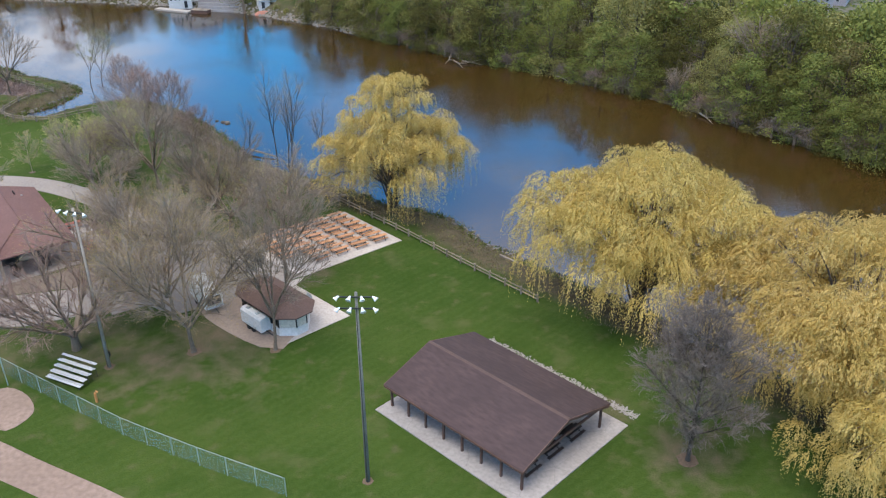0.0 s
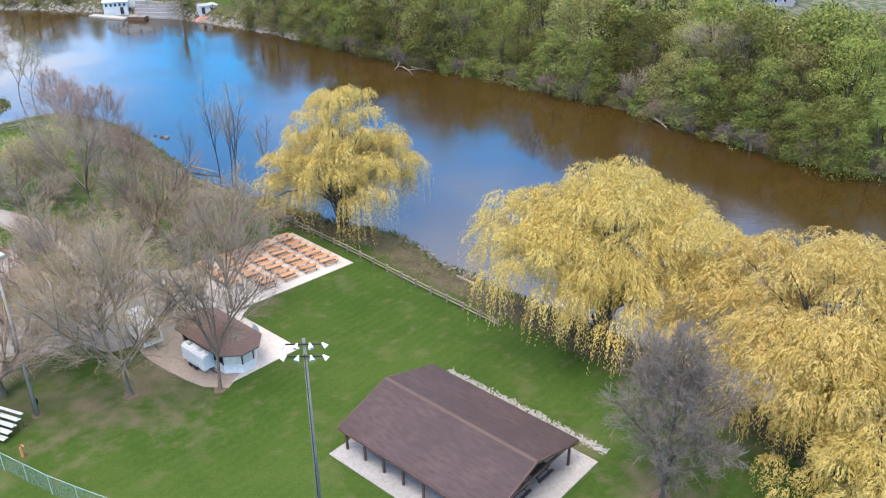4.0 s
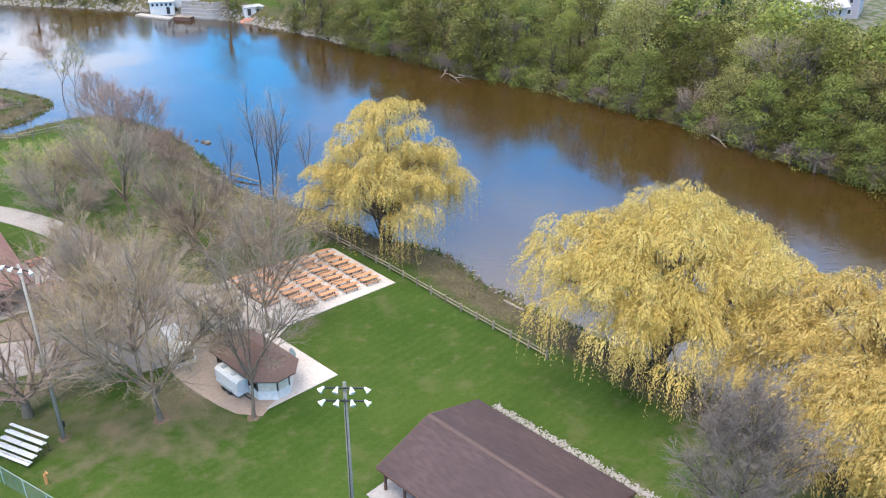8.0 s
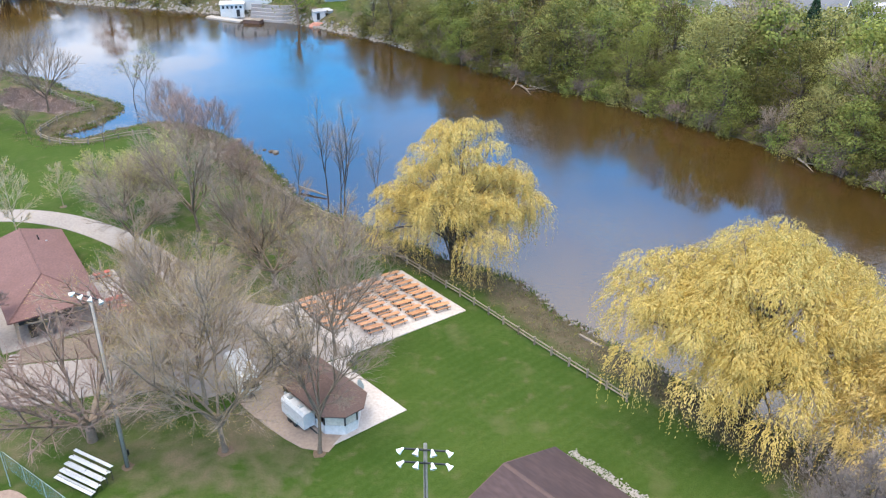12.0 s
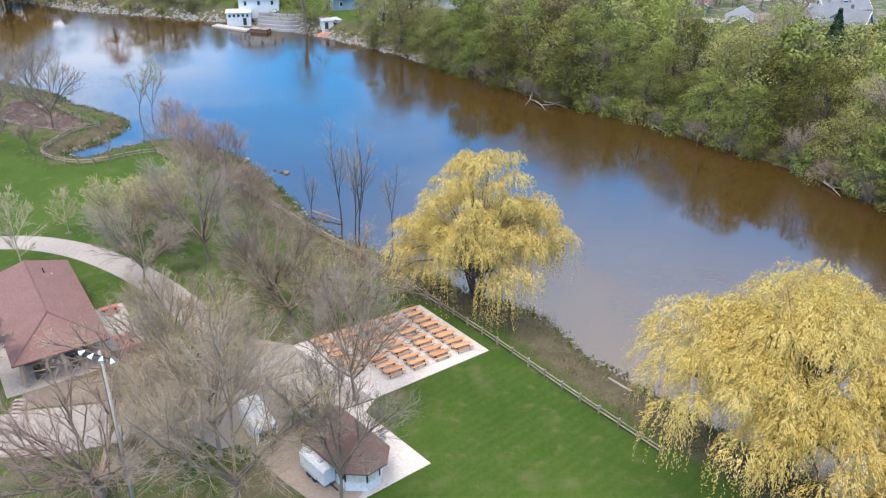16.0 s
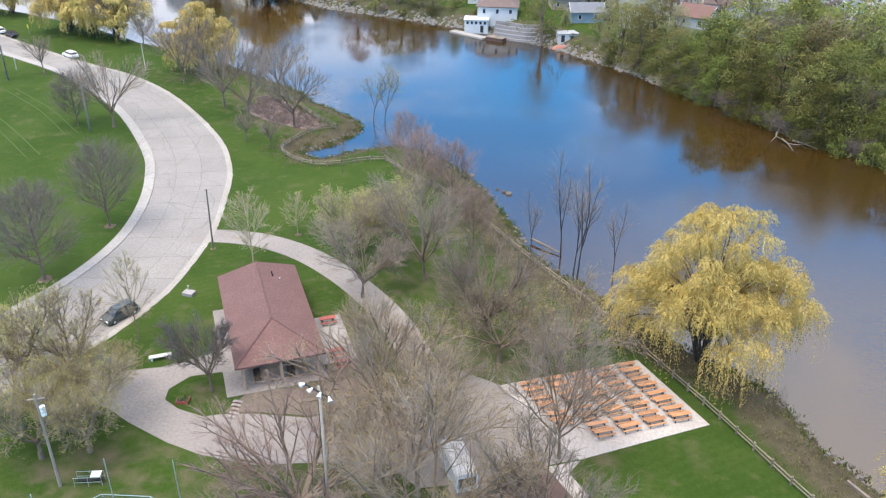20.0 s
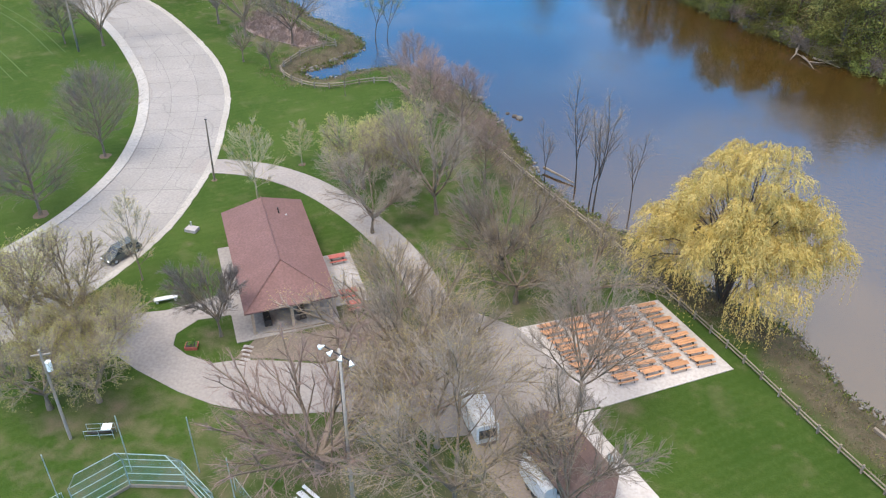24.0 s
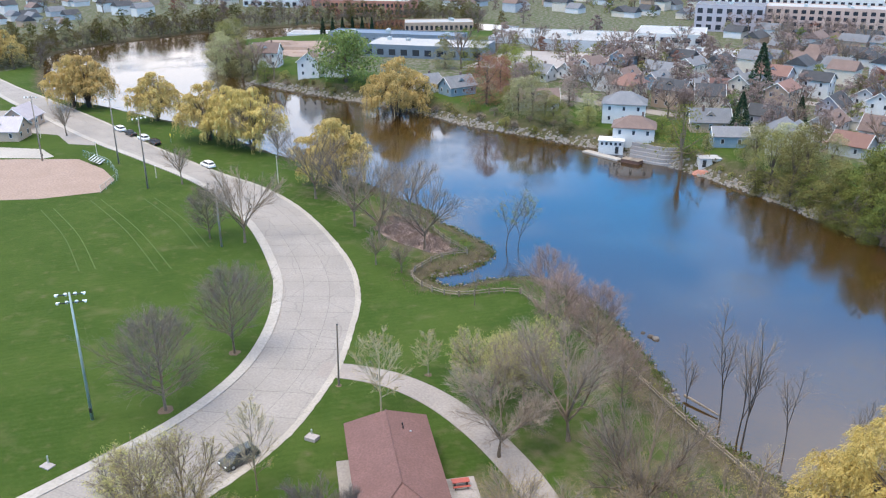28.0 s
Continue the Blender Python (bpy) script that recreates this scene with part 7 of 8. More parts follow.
def block(x, y, yaw, w, d, h, wall, roof, label, rows=0, cols=0, name="warehouse"):
    z = gz(x, y)
    t = thing(name, Matrix.Translation((x, y, z)) @ Matrix.Rotation(radians(yaw), 4, "Z"), label, "building", "town buildings")
    part("wall", G().box(0, 0, -0.6, w, d, h + 0.6), wall, t)
    part("roof", G().box(0, 0, h, w - 0.6, d - 0.6, 0.12), roof, t)
    for s in (-1, 1):
        part("parapet", G().box(0, s * (d / 2 - 0.15), h, w, 0.3, 0.45), wall, t)
        part("parapet", G().box(s * (w / 2 - 0.15), 0, h, 0.3, d - 0.6, 0.45), wall, t)
    for r in range(rows):
        for c in range(cols):
            xx = -w / 2 + w * (c + 0.5) / cols
            f = part("window", G().box(xx, -d / 2, 1.0 + r * (h - 0.8) / rows, w / cols * 0.55, 0.16, (h - 0.8) / rows * 0.6), "glass", t)
    k = random.Random(int(w * 7 + d))
    for i in range(int(w / 14)):
        part("roof_unit", G().box(k.uniform(-w * 0.4, w * 0.4), k.uniform(-d * 0.3, d * 0.3), h + 0.12, k.uniform(1.2, 2.6), k.uniform(1.2, 2.2), k.uniform(0.8, 1.4)), "steel", t)
    return t


W_WORD = {"white": "white", "cream": "cream", "grey_siding": "pale grey", "tan": "tan brick", "blue_siding": "blue", "mauve": "grey mauve"}
R_WORD = {"grey_roof": "grey", "brown_roof": "brown", "dark_roof": "charcoal", "red_roof": "orange red"}


# river front
house(-79.5, 278.5, 12, 12, 8.5, 2, "white", "grey_roof", "white two storey house with a grey hipped roof", hip=True, pitch=0.6)
house(-72.5, 263.0, 12, 11, 8, 1, "white", "brown_roof", "white riverside house with a brown grey hipped roof", hip=True, pitch=0.55)
house(-55.5, 278, 200, 10.5, 7.5, 1, "tan", "grey_roof", "tan brick house with a grey gable roof")
house(-47.8, 263.5, 20, 8.5, 6.5, 1, "blue_siding", "grey_roof", "small blue house with a porch", porch=True, pitch=0.5)
house(-34.5, 262, 100, 8, 8, 2, "white", "grey_roof", "white two storey house behind budding trees", hip=True)
house(-59.5, 300, 15, 8, 7, 2, "cream", "dark_roof", "cream house with charcoal shingle roof")
house(-52.5, 299.5, 105, 7, 6, 1, "white", "dark_roof", "small white annexe with charcoal shingle roof")
house(-57, 325, 15, 13, 8, 1, "cream", "red_shingle", "low cream house with a long red brown roof")
house(-108, 284, 205, 12, 8, 1, "grey_siding", "brown_roof", "grey single storey house with brown dormer roof", porch=True)
house(-151.5, 293, 60, 9, 7, 1, "white", "grey_roof", "white cottage with a grey roof beside the river lawn", porch=True)
house(-140.4, 294, 60, 10, 7.5, 1, "blue_siding", "grey_roof", "blue gabled house behind the willow")
house(-204, 301, 110, 8, 8, 2, "white", "brown_roof", "white gabled house with a brown roof beside the river", porch=True)
house(-196, 305, 15, 10, 7, 2, "white", "grey_roof", "white terrace house beside the river")
house(-232, 312, 20, 10, 8, 2, "white", "brown_roof", "white house behind willow trees")
for x, y, w, c, r in ((-124, 329, 10, "white", "grey_roof"), (-115, 338, 9, "white", "brown_roof"), (-104, 334, 10, "grey_siding", "grey_roof"), (-97, 322, 9, "white", "dark_roof"), (-110, 352, 10, "cream", "brown_roof")):
    house(x, y, -14 + (w % 2) * 90, w, 7, 1, c, r, f"{W_WORD[c]} single storey house with a {R_WORD[r]} roof beside the street", full=False)
# annexe, terraces and landing on the shore
annexe = thing("annexe", Matrix.Translation((-77, 257.3, 0)) @ Matrix.Rotation(radians(12), 4, "Z"), "white flat roofed riverside annexe with a row of windows", "annexe")
part("wall", G().box(0, 0, -1.8, 6.5, 4.2, 4.0), "white", annexe)
part("roof", G().box(0, -0.1, 2.2, 7.0, 4.8, 0.14), "white", annexe)
for i in range(5):
    windows_on(annexe, -2.4 + i * 1.2, -2.1, 0.9, 0.85, 1.0, 0)
part("door", G().box(1.6, -2.13, -1.2, 0.9, 0.08, 1.9), "dark_metal", annexe)
for k in range(5):
    line = [(-71.5 + 0.2 * k, 257.6 - 1.35 * k, 0), (-67 + 0.3 * k, 256.6 - 1.4 * k, 0), (-62.5 + 0.3 * k, 255.6 - 1.3 * k, 0), (-58.8 + 0.2 * k, 256.6 - 1.2 * k, 0)]
    a, b = even(curve(line, 0.6), 14)[:, :2], even(curve([(x, y - 0.34, 0) for x, y, _ in line], 0.6), 14)[:, :2]
    top_z = 2.0 - 0.72 * k
    tagged(part("retaining_wall", G().slab([tuple(p) for p in a] + [tuple(p) for p in b[::-1]], top_z - 1.5, top_z), "slab"), "curved pale concrete retaining wall of the shore terraces", "wall", "retaining walls")
    back = even(curve([(x, y + 1.4, 0) for x, y, _ in line], 0.6), 14)[:, :2]
    tagged(part("terrace_bed", G().slab([tuple(p) for p in back] + [tuple(p) for p in a[::-1]], top_z - 1.5, top_z - 0.45), "lawn_bed"), "brown planting bed behind a terrace wall", "bed", "terrace beds")
tagged(part("landing_stage", G().box(-78, 252.6, WATER - 1, 12, 2.4, 1.4, radians(-24)), "kerb"), "pale concrete landing along the shore", "landing")
jetty = thing("jetty", pose(-69.3, 249.8, WATER - 0.6, 0, 0, -14), "weathered grey brown timber jetty at the shore", "jetty")
part("crib", G().box(0, 0, 0, 5, 2.4, 1.5), "brown_wood", jetty)
for i in range(9):
    part("plank", G().box(-2.3 + i * 0.575, 0, 1.5, 0.5, 2.6, 0.08), "grey_wood", jetty)
shed = thing("shed", Matrix.Translation((-50.2, 250.6, -0.1)) @ Matrix.Rotation(radians(22), 4, "Z"), "small white flat roofed shed on the river bank", "shed")
part("wall", G().box(0, 0, -1.2, 5.2, 3.4, 3.3), "white", shed)
part("roof", G().box(0, 0, 2.1, 5.6, 3.8, 0.14), "flat_roof", shed)
part("door", G().box(-1.4, -1.72, 0.0, 0.9, 0.08, 1.8), "dark_metal", shed)
part("window", G().box(1.0, -1.72, 0.9, 0.8, 0.08, 0.6), "glass", shed)
tagged(part("brick_heap", G().box(-50.8, 247.0, gz(-50.8, 247) - 0.3, 5.0, 2.4, 0.9, radians(14), 0.5), "brick"), "low heap of red bricks below the shed", "heap")
logs = random.Random(5)
for i in range(14):
    x = -44 + (i % 7) * 3.1 + logs.uniform(-0.8, 0.8)
    y = 240.2 - (i % 7) * 2.05 + (i // 7) * 2.3 + logs.uniform(-0.5, 0.5)
    k = logs.uniform(3, 5.5)
    x2, y2 = x + k * 0.84, y - k * 0.54 + logs.uniform(-0.9, 0.9)
    tagged(part("log", G().tube([(x, y, gz(x, y) + 0.15), (x2, y2, gz(x2, y2) + 0.2)], [0.2, 0.13], 7), "grey_wood"), "fallen grey log on the far bank", "log", "fallen logs")

# streets behind: rows of houses
WALLS = ("white", "white", "cream", "grey_siding", "white", "tan", "blue_siding", "white", "mauve", "white")
ROOFS = ("grey_roof", "brown_roof", "dark_roof", "grey_roof", "brown_roof", "red_roof", "grey_roof", "dark_roof")
town_rng = random.Random(21)
count = 0
HOUSE_ROWS = ((-130, 300, 78, 238), (-122, 318, 86, 256), (-116, 341, 94, 280), (-108, 360, 102, 300), (-92, 384, 112, 324), (-62, 398, 120, 345), (-70, 424, 130, 368), (-60, 445, 140, 390), (-75, 470, 150, 412), (-85, 488, 160, 432))
lots = {"white": G(), "cream": G(), "tan": G(), "grey_siding": G()}
tops = {"grey_roof": G(), "brown_roof": G(), "dark_roof": G()}
town_trees = []


def small_house(x, y, rng):
    """One of the many distant houses, in the joined mesh."""
    z = gz(x, y)
    yaw, w, d, h = radians(-16 + rng.choice((0, 90))), rng.uniform(8.5, 12), rng.uniform(7, 8.5), rng.choice((3, 3.2, 5.4))
    lots[rng.choice(("white", "white", "cream", "tan", "grey_siding"))].box(x, y, z - 0.5, w, d, h + 0.5, yaw)
    c, s = math.cos(yaw), math.sin(yaw)
    tops[rng.choice(tuple(tops))].add([(x + a * c - b * s, y + a * s + b * c, z + k) for a, b, k in ((-w / 2 - 0.4, -d / 2 - 0.4, h), (w / 2 + 0.4, -d / 2 - 0.4, h), (w / 2 + 0.4, d / 2 + 0.4, h), (-w / 2 - 0.4, d / 2 + 0.4, h), (-w / 2, 0, h + 2.9), (w / 2, 0, h + 2.9))],
                                      [(0, 1, 5, 4), (2, 3, 4, 5), (1, 2, 5), (3, 0, 4)])


def town_tree(x, y, rng):
    r = rng.random()
    k = rng.randrange(4)
    if r < 0.30:
        return (TWIGGY_FAR[:2], rooted(x, y, rng.uniform(8, 14), 12, rng), ("bark", rng.choice(("pink_twig", "twig", "dark_twig"))))
    if r < 0.72:
        return (LEAFY_FAR[k], rooted(x, y, rng.uniform(8, 12), BASE_H[k], rng), ("bark", "bark", "brown_haze"))
    return (LEAFY_FAR[k], rooted(x, y, rng.uniform(6, 10), BASE_H[k], rng), ("bark", "bark", rng.choice(("lime", "fresh", "maple", "pale_olive", "olive"))))


for row, (ax, ay, bx, by) in enumerate(HOUSE_ROWS):
    length = math.hypot(bx - ax, by - ay)
    n = int(length / 14.5)
    for i in range(n):
        f = (i + 0.5) / n
        x, y = ax + (bx - ax) * f + town_rng.uniform(-1.5, 1.5), ay + (by - ay) * f + town_rng.uniform(-2, 2)
        if shore_one(x, y)[0] > -26 or (row == 0 and x < -36) or (row == 1 and (x < -88 or abs(x + 56) < 9)) or (row < 2 and x > 58):
            continue
        if row > 3:
            small_house(x, y, town_rng)
            continue
        wl_, rf = WALLS[(count * 3 + row) % len(WALLS)], ROOFS[(count * 5 + row * 2) % len(ROOFS)]
        st = 2 if town_rng.random() < 0.35 else 1
        yaw = -16 + town_rng.choice((0, 90, 180, 270)) + town_rng.uniform(-3, 3)
        hip = town_rng.random() < 0.25
        house(x, y, yaw, town_rng.uniform(8.5, 11), town_rng.uniform(6.5, 8), st, wl_, rf, f"{W_WORD[wl_]} {'two storey' if st == 2 else 'single storey'} house with a {R_WORD[rf]} {'hipped' if hip else 'gable'} roof", hip, town_rng.random() < 0.4, town_rng.uniform(0.55, 0.8), town_rng.random() < 0.5, full=False)
        count += 1
        # garage behind
        if town_rng.random() < 0.5:
            lots[town_rng.choice(("white", "cream"))].box(x + 7, y + 6, gz(x, y) - 0.4, 5, 5.5, 2.9, radians(-16))
            tops[town_rng.choice(tuple(tops))].box(x + 7, y + 6, gz(x, y) + 2.5, 5.6, 6.1, 0.9, radians(-16), 0.35)
    for i in range(int(n * 2.5)):
        f = town_rng.random()
        x, y = ax + (bx - ax) * f + town_rng.uniform(-5, 5), ay + (by - ay) * f + 9 + town_rng.uniform(-4, 4)
        if shore_one(x, y)[0] > -12:
            continue
        if row < 2 and i % 2 == 0:
            plant("tree", TWIGGY_FAR, x, y, town_rng.uniform(7, 11), 12, "leafless garden tree with reddish twigs", "tree", "garden trees", mats=("bark", town_rng.choice(("pink_twig", "twig")), "bud"), rng=town_rng)
        else:
            town_trees.append(town_tree(x, y, town_rng))
for a, b in (((-125, 308.5), (80, 247.5)), ((-118, 349.5), (96, 291))):
    tagged(ribbon("street", [(a[0], a[1] + 3, 0), (b[0], b[1] + 3, 0)], [(a[0], a[1] - 3, 0), (b[0], b[1] - 3, 0)], 2.45, "road", 4, 0.1), "grey town street between houses", "street", kind="structure")
house(75, 231, -35, 13, 9, 2, "mauve", "grey_roof", "grey mauve house with white trim behind the wood")
house(92, 224, 12, 15, 9, 2, "mauve", "mauve", "long grey mauve house with a plain roof behind the wood")
house(82, 250, 10, 12, 8, 2, "white", "grey_roof", "white house with a grey roof behind the wood")
house(108, 240, 60, 12, 9, 2, "mauve", "grey_roof", "grey mauve house behind the wood")
car("car", pose(84, 240, gz(84, 240) + 0.02, 0, 0, 60), "car_red", "red car parked between the houses behind the wood")

# mills and warehouses
block(-186, 363, 10, 52, 22, 4.8, "slate_siding", "flat_roof", "blue grey mill with a pale flat roof", 1, 10)
block(-211, 380, 10, 62, 13, 5.6, "slate_siding", "blue_roof", "long blue grey mill with a dark metal roof", 1, 12)
block(-140, 428, 8, 80, 34, 4.6, "grey_siding", "flat_roof", "long white warehouse with a pale flat roof")
block(-100, 436, 8, 30, 26, 8, "white", "flat_roof", "tall white warehouse with small windows", 2, 6)
block(-86, 398, 5, 52, 22, 5, "cream", "flat_roof", "low cream store with a pale flat roof", 1, 8)
block(-274, 407, 20, 26, 14, 5, "white", "flat_roof", "white workshop with a pale flat roof", 1, 6)
block(-226, 452, 28, 36, 16, 8, "tan", "flat_roof", "tan brick mill with rows of windows", 2, 14)
block(-303, 506, 12, 60, 24, 8, "brick", "flat_roof", "long red brick mill with rows of windows", 2, 22)
block(-86, 512, 3, 34, 18, 13, "mauve", "grey_roof", "grey stone mill block", 3, 7)
block(-10, 520, 3, 118, 18, 13, "pink_brick", "flat_roof", "long pinkish brick mill with four rows of windows", 4, 30)
block(-60, 580, 0, 90, 20, 12, "white", "flat_roof", "white apartment block in the distance", 3, 24)
block(-330, 545, 10, 60, 30, 6, "brick", "flat_roof", "distant red brick building", 1, 10)
block(-380, 520, 10, 40, 25, 5, "grey_siding", "flat_roof", "distant pale grey works building", 1, 8)
for k, (x, y, w) in enumerate(((-262, 360, 20), (-248, 353, 22), (-238, 346, 14))):
    tagged(part("mound", G().box(x, y, 1.5, w, 9, 2.6 - 0.5 * k, radians(15), 0.55), "infield"), "long heap of pale orange soil on a works yard", "soil heap", "soil heaps")
tagged(part("works_yard", G().slab([(-276, 348), (-262, 372), (-246, 380), (-225, 356), (-222, 343), (-236, 334)], 2.2, 2.46), "infield"), "bare sandy works yard", "yard", kind="structure")
tagged(part("works_yard", G().slab([(-160, 340), (-112, 352), (-118, 396), (-158, 388)], 2.2, 2.47), "slab"), "grey works yard beside the mill", "yard", kind="structure")
tagged(part("car_park", G().slab([(-128, 398), (-98, 404), (-100, 420), (-130, 414)], 2.3, 2.52), "slab"), "grey car park between warehouses", "car park", kind="structure")
for i in range(16):
    p = ("car_white", "car_black", "car_grey", "car_red", "car_blue")[i % 5]
    car("car", pose(-126 + (i % 8) * 3.4, 403 + (i // 8) * 7 + (i % 8) * 0.8, 2.53, 0, 0, 105), p, {"car_white": "white", "car_black": "black", "car_grey": "dark grey", "car_red": "red", "car_blue": "blue"}[p] + " car parked on the car park")

# left edge: park hut and drives
house(-236, 194, 25, 12, 8, 1, "tan", "mauve", "low tan park hut with a grey roof", chimney=False)
house(-244, 207, 115, 10, 8, 1, "tan", "mauve", "low tan park hut with a grey roof", chimney=False)
tagged(part("drive", G().slab([(-262, 196), (-225, 203), (-214, 197), (-206, 199), (-212, 206), (-258, 224), (-275, 214)], -0.05, 0.045), "road"), "pale concrete drive beside the hut", "drive", kind="structure")
tagged(part("drive", G().slab([(-236, 172), (-208, 183.5), (-207, 186), (-216, 190), (-250, 180)], -0.05, 0.05), "kerb"), "pale concrete apron beside the infield", "drive", kind="structure")

# far woods round the upper river and on the horizon
far_rng = random.Random(33)
far_wood = []
UPPER = [p for p in near_line if p[0] < -322 or p[1] > 330]
for i, p in enumerate(UPPER[:-1]):
    for d0, d1 in ((1.5, 5), (5, 12), (12, 26), (26, 45)):
        if i % 2 and d0 > 2:
            continue
        d = far_rng.uniform(d0, d1)
        q = UPPER[i + 1]
        t = (Vector(q[:2]) - Vector(p[:2])).normalized()
        x, y = p[0] - t.y * d * -1, p[1] + t.x * d * -1
        if shore_one(x, y)[0] > -1:
            x, y = p[0] - t.y * d, p[1] + t.x * d
        if shore_one(x, y)[0] > -1:
            continue
        m = far_rng.randrange(4)
        if d < 8 and far_rng.random() < 0.6:
            far_wood.append((TWIGGY_FAR[:2], rooted(x, y, far_rng.uniform(4, 8), 12, far_rng), ("bark", "dark_twig")))
        else:
            far_wood.append((LEAFY_FAR[m], rooted(x, y, far_rng.uniform(5, 11), BASE_H[m], far_rng), ("bark", "bark", far_rng.choice(("olive", "leaf", "olive", "pale_olive", "pale_olive")))))
for i in range(280):
    x, y = far_rng.uniform(-520, 130), far_rng.uniform(420, 740)
    if shore_one(x, y)[0] > -4 or (440 < y < 540 and -290 < x < 60 and far_rng.random() < 0.7) or (-160 < x < -60 and 455 < y < 500):
        continue
    far_wood.append(town_tree(x, y, far_rng))
for i in range(34):
    town_trees.append(town_tree(far_rng.uniform(-178, -84), far_rng.uniform(358, 412), far_rng))
joined("town_trees", town_trees, "leafless and budding trees between the town houses", "wood")
joined("far_wood", far_wood, "distant mixed trees round the upper river", "wood")
for i in range(330):
    x, y = far_rng.uniform(-560, 160), far_rng.uniform(540, 760)
    if i % 6 == 0:
        x, y = far_rng.uniform(-560, -400), far_rng.uniform(330, 560)
    if shore_one(x, y)[0] < -4:
        small_house(x, y, far_rng)
for k, g in (*lots.items(), *tops.items()):
    tagged(part("distant_town", g, k), "distant houses of the town on the horizon", "town", kind="stuff")

# broken stone along the far shore before the houses
rip, rip_rng = G(), random.Random(14)
for p, q in zip(shore_line[:-1], shore_line[1:]):
    for _ in range(16):
        x, y = inland(p, q, rip_rng.uniform(-0.2, 2.6))
        x, y, k = x + rip_rng.uniform(-1, 1), y + rip_rng.uniform(-1, 1), rip_rng.uniform(0.25, 0.85)
        rip.box(x, y, max(gz(x, y), WATER) - 0.12, k * 1.3, k, k * 0.6, rip_rng.uniform(0, 3), 0.6)
tagged(part("riprap", rip, "kerb_stone"), "broken pale stone along the far shore", "stones", kind="stuff")

# worn wheel tracks on the ball field
for a, b in (((-174.3, 154.3), (-139.9, 133.6)), ((-172.6, 156.2), (-138.0, 135.6)), ((-169.6, 163.7), (-127, 139.7)), ((-168, 165.2), (-125.6, 141.6)), ((-159.5, 169.7), (-128, 151.3)), ((-158, 171.2), (-126.4, 152.8))):
    bend = [(a[0], a[1], 0), ((a[0] + b[0]) / 2 + 0.4, (a[1] + b[1]) / 2 + 1.0, 0), (b[0], b[1], 0)]
    tagged(ribbon("wheel_track", offset(curve(bend, 2), 0.09), offset(curve(bend, 2), -0.09), 0.012, "track", 20, 0.03), "faint worn wheel track in the lawn", "track", kind="structure")


# ---- the near bank: scrub, weeds, stones, drift ----
bank_rng = np.random.default_rng(77)
edge = np.array([p[:2] for p in near_line if -120 < p[0] < 75 and p[1] > 25])


def bank_points(n, lo, hi):
    """Places on land between lo and hi metres from the near shore."""
    out = []
    while len(out) < n:
        i = bank_rng.integers(0, len(edge) - 1)
        p = edge[i] + (edge[i + 1] - edge[i]) * bank_rng.random() + bank_rng.normal(size=2) * hi
        d, far = shore_one(p[0], p[1])
        if not far and lo < -d < hi:
            out.append((p[0], p[1], gz(p[0], p[1])))
    return np.array(out)


def tufts(name, points, per, height, spread, mat, label):
    c = np.repeat(points, per, axis=0)
    n = len(c)
    s = height * (0.5 + 0.8 * bank_rng.random(n))
    al = np.stack([bank_rng.normal(size=n) * 0.6, bank_rng.normal(size=n) * 0.6, np.ones(n)], 1)
    c = c + np.stack([bank_rng.normal(size=n) * spread, bank_rng.normal(size=n) * spread, s * 0.35], 1)
    me_ = leaf_mesh(name, bank_rng, c, al, s, s * 0.28)
    me_.materials.append(M[mat])
    return tagged(new(name, me_), label, "vegetation", kind="stuff")


tufts("dry_grass", bank_points(3000, 0.5, 8.5), 9, 0.30, 0.35, "reed", "dry straw grass and litter on the river bank")
tufts("bank_scrub", bank_points(700, 0.3, 7.0), 9, 0.35, 0.45, "olive", "low olive scrub on the river bank")
tufts("bank_weeds", bank_points(620, 0.0, 1.8), 22, 0.42, 0.45, "weed", "fresh green weeds at the water edge")
# bare reddish brush behind the inlet
BRUSH = [(-102.6, 175.3), (-96.9, 171), (-89.5, 168.9), (-84.6, 168.2), (-82.0, 171.2), (-86.3, 174.6), (-92, 178.4), (-98.5, 183.4), (-103.5, 184)]
brush_places = []
while len(brush_places) < 420:
    x, y = bank_rng.uniform(-104, -81), bank_rng.uniform(167, 185)
    odd = sum(((a[1] > y) != (b[1] > y)) and x < (b[0] - a[0]) * (y - a[1]) / (b[1] - a[1]) + a[0] for a, b in zip(BRUSH, BRUSH[1:] + BRUSH[:1])) % 2
    if odd:
        brush_places.append((x, y, gz(x, y)))
tufts("bare_brush", np.array(brush_places), 26, 0.42, 0.5, "brush", "bare reddish brush and trampled stems behind the rail fence")
stones = G()
sr = random.Random(8)
for x, y, z in bank_points(900, -0.4, 1.5):
    s = sr.uniform(0.12, 0.62)
    stones.box(x, y, z - 0.08, s * 1.3, s, s * 0.6, sr.uniform(0, 3), 0.6)
tagged(part("bank_stones", stones, "stone"), "rough grey stones along the water edge", "stones", kind="stuff")


def boulder(x, y, z, s, mat, label):
    r = random.Random(int(x * 10))
    bm = bmesh.new()
    bmesh.ops.create_icosphere(bm, subdivisions=2, radius=s)
    for vert in bm.verts:
        vert.co *= 1 + 0.25 * noise.noise(vert.co * 1.3 + Vector((x, y, 0)))
        vert.co.z *= 0.6
    me_ = bpy.data.meshes.new("rock")
    bm.to_mesh(me_)
    bm.free()
    me_.materials.append(M[mat])
    ob = new("rock", me_)
    ob.location = (x, y, z)
    return tagged(ob, label, "rock", "rocks in the river")


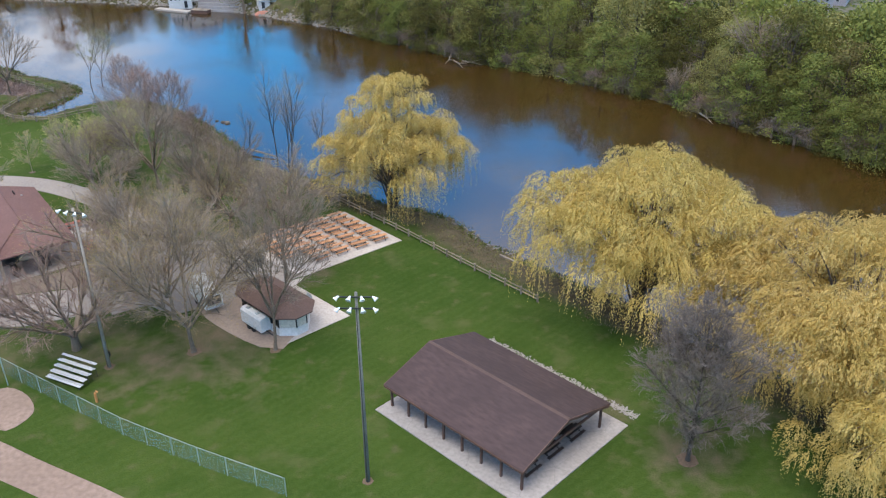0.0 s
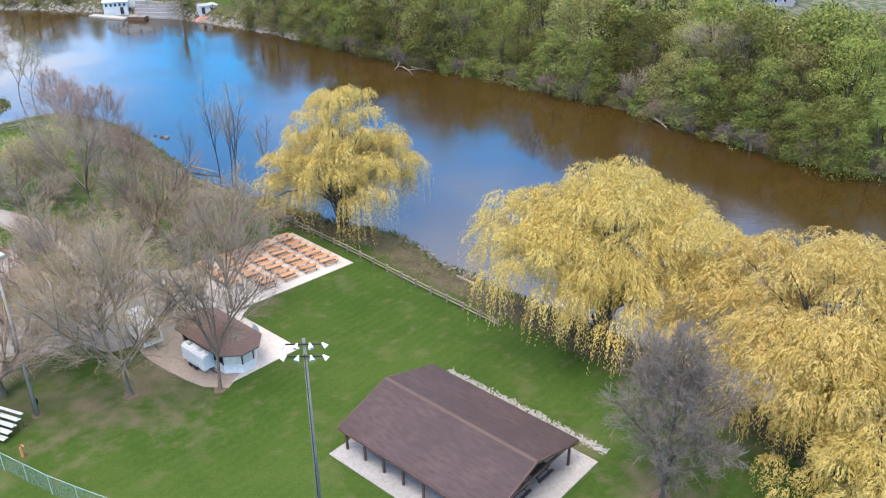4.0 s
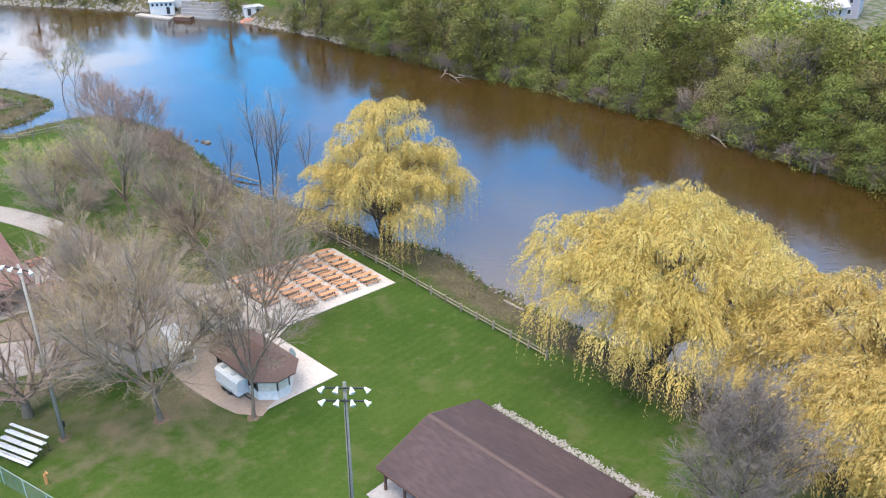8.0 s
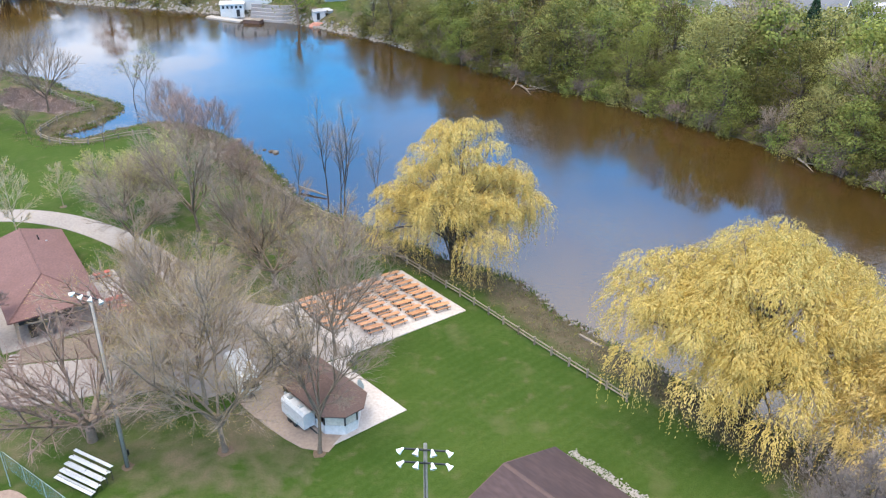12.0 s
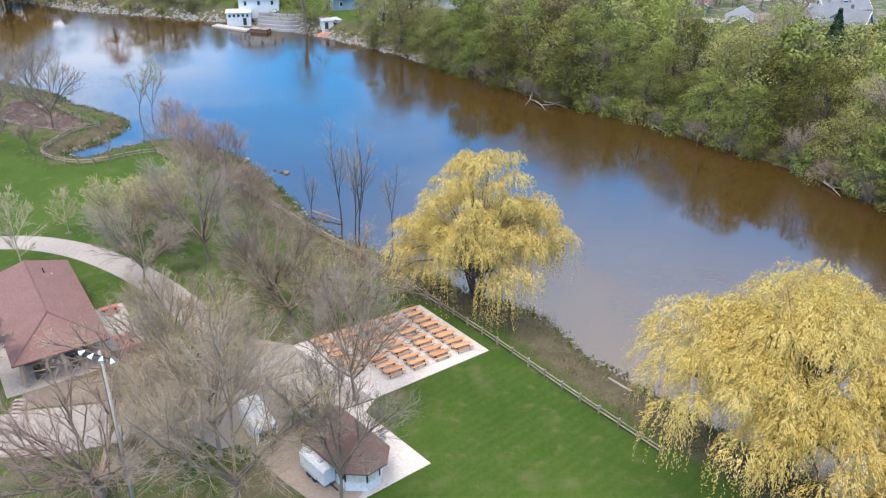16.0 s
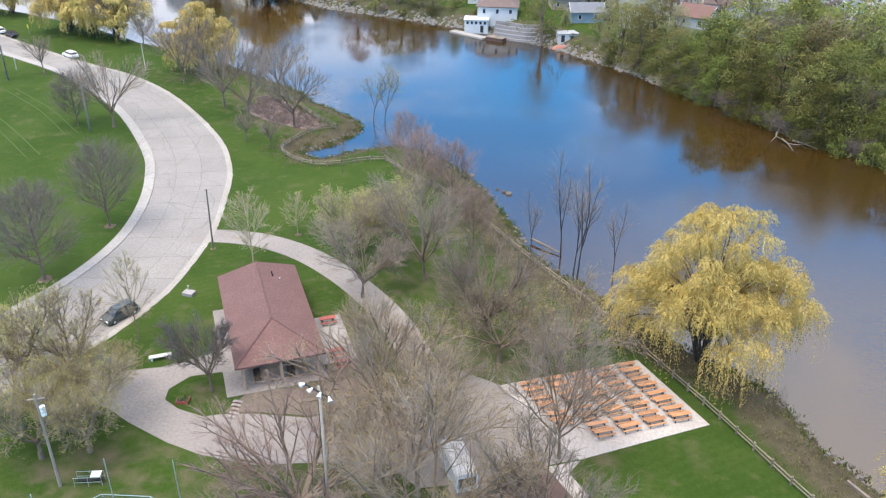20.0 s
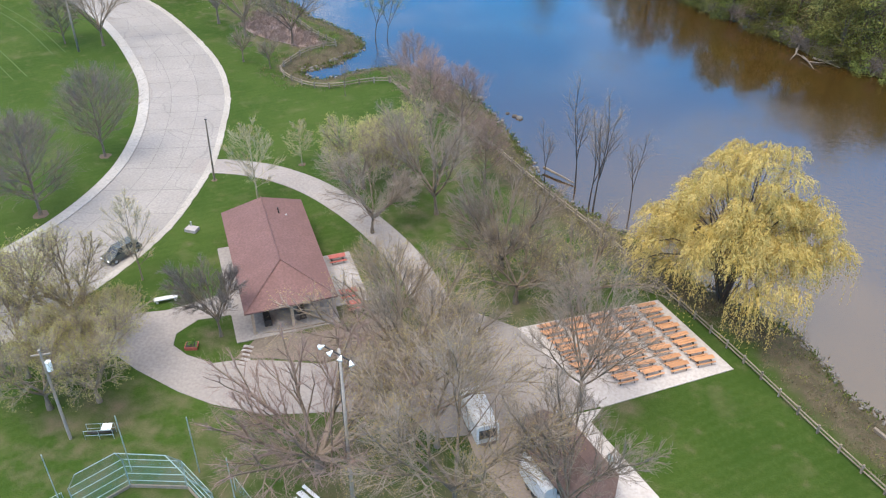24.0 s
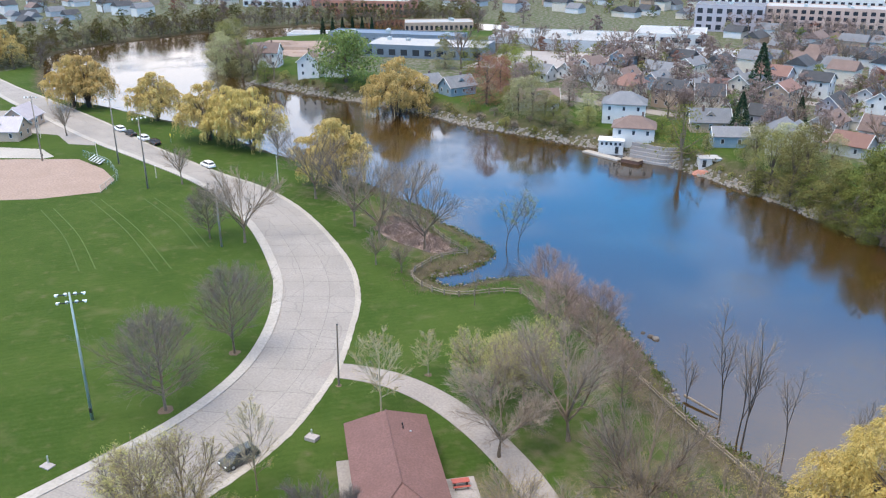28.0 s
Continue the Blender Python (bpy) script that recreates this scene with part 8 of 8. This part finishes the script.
boulder(-41.0, 155.1, WATER + 0.05, 0.55, "stone", "pale rock standing out of the river")
boulder(-41.9, 155.6, WATER + 0.02, 0.5, "dark_bark", "dark rock standing out of the river")
boulder(-49.2, 160.5, WATER + 0.05, 0.6, "stone", "grey rock at the river edge")
boulder(-43.2, 156.3, WATER, 0.4, "dark_bark", "dark rock standing out of the river")
tagged(part("driftwood", G().tube([(-33.5, 139.5, -0.9), (-31, 138.2, -1.0), (-28.6, 137.0, -1.2)], [0.2, 0.17, 0.1], 8), "grey_wood", None), "bleached grey drift log at the flooded edge", "log")
tagged(part("timber_beam", G().box(8.6, 97.6, gz(8.6, 97.6), 3.2, 0.3, 0.35, radians(-46)), "grey_wood"), "grey timber beam lying on the bank", "timber")
for x, y, w in ((3.6, 193.5, 20), (6.5, 194.2, 60), (1.5, 197, -15), (26, 181, 30), (50, 155, 10)):
    b = thing("fallen_branch", pose(x, y, WATER + 0.1, 0, 0, w), "bleached fallen branch lying in the far river edge", "branch", "fallen branches")
    part("stem", G().tube([(0, 2, 0.4), (0.4, 0, 0.25), (0.2, -3.2, 0.05)], [0.2, 0.15, 0.05], 6), "grey_wood", b)
    part("fork", G().tube([(0.4, 0, 0.25), (1.6, -1.6, 0.6), (2.4, -2.4, 0.9)], [0.12, 0.08, 0.03], 5), "grey_wood", b)

# bare rings at the feet of lawn trees and poles
ring_rng = random.Random(12)
for x, y, r in ((-93.1, 105.3, 1.3), (-94.9, 121.4, 1.1), (-27.3, 76.9, 1.0), (-18.4, 77.2, 0.9), (-35.6, 74.3, 0.7), (-6.8, 56.8, 0.6), (-76.1, 120.2, 0.5), (-66.4, 128, 0.7), (22.0, 59.1, 1.2)):
    r *= 0.8
    edge_pts = [(x + r * (0.8 + 0.4 * ring_rng.random()) * math.cos(k * 0.5236), y + r * (0.8 + 0.4 * ring_rng.random()) * math.sin(k * 0.5236)) for k in range(12)]
    tagged(part("bare_ring", G().slab(edge_pts, -0.05, 0.022), "lawn_bed"), "worn ring of bare soil in the lawn", "bare soil", kind="structure")
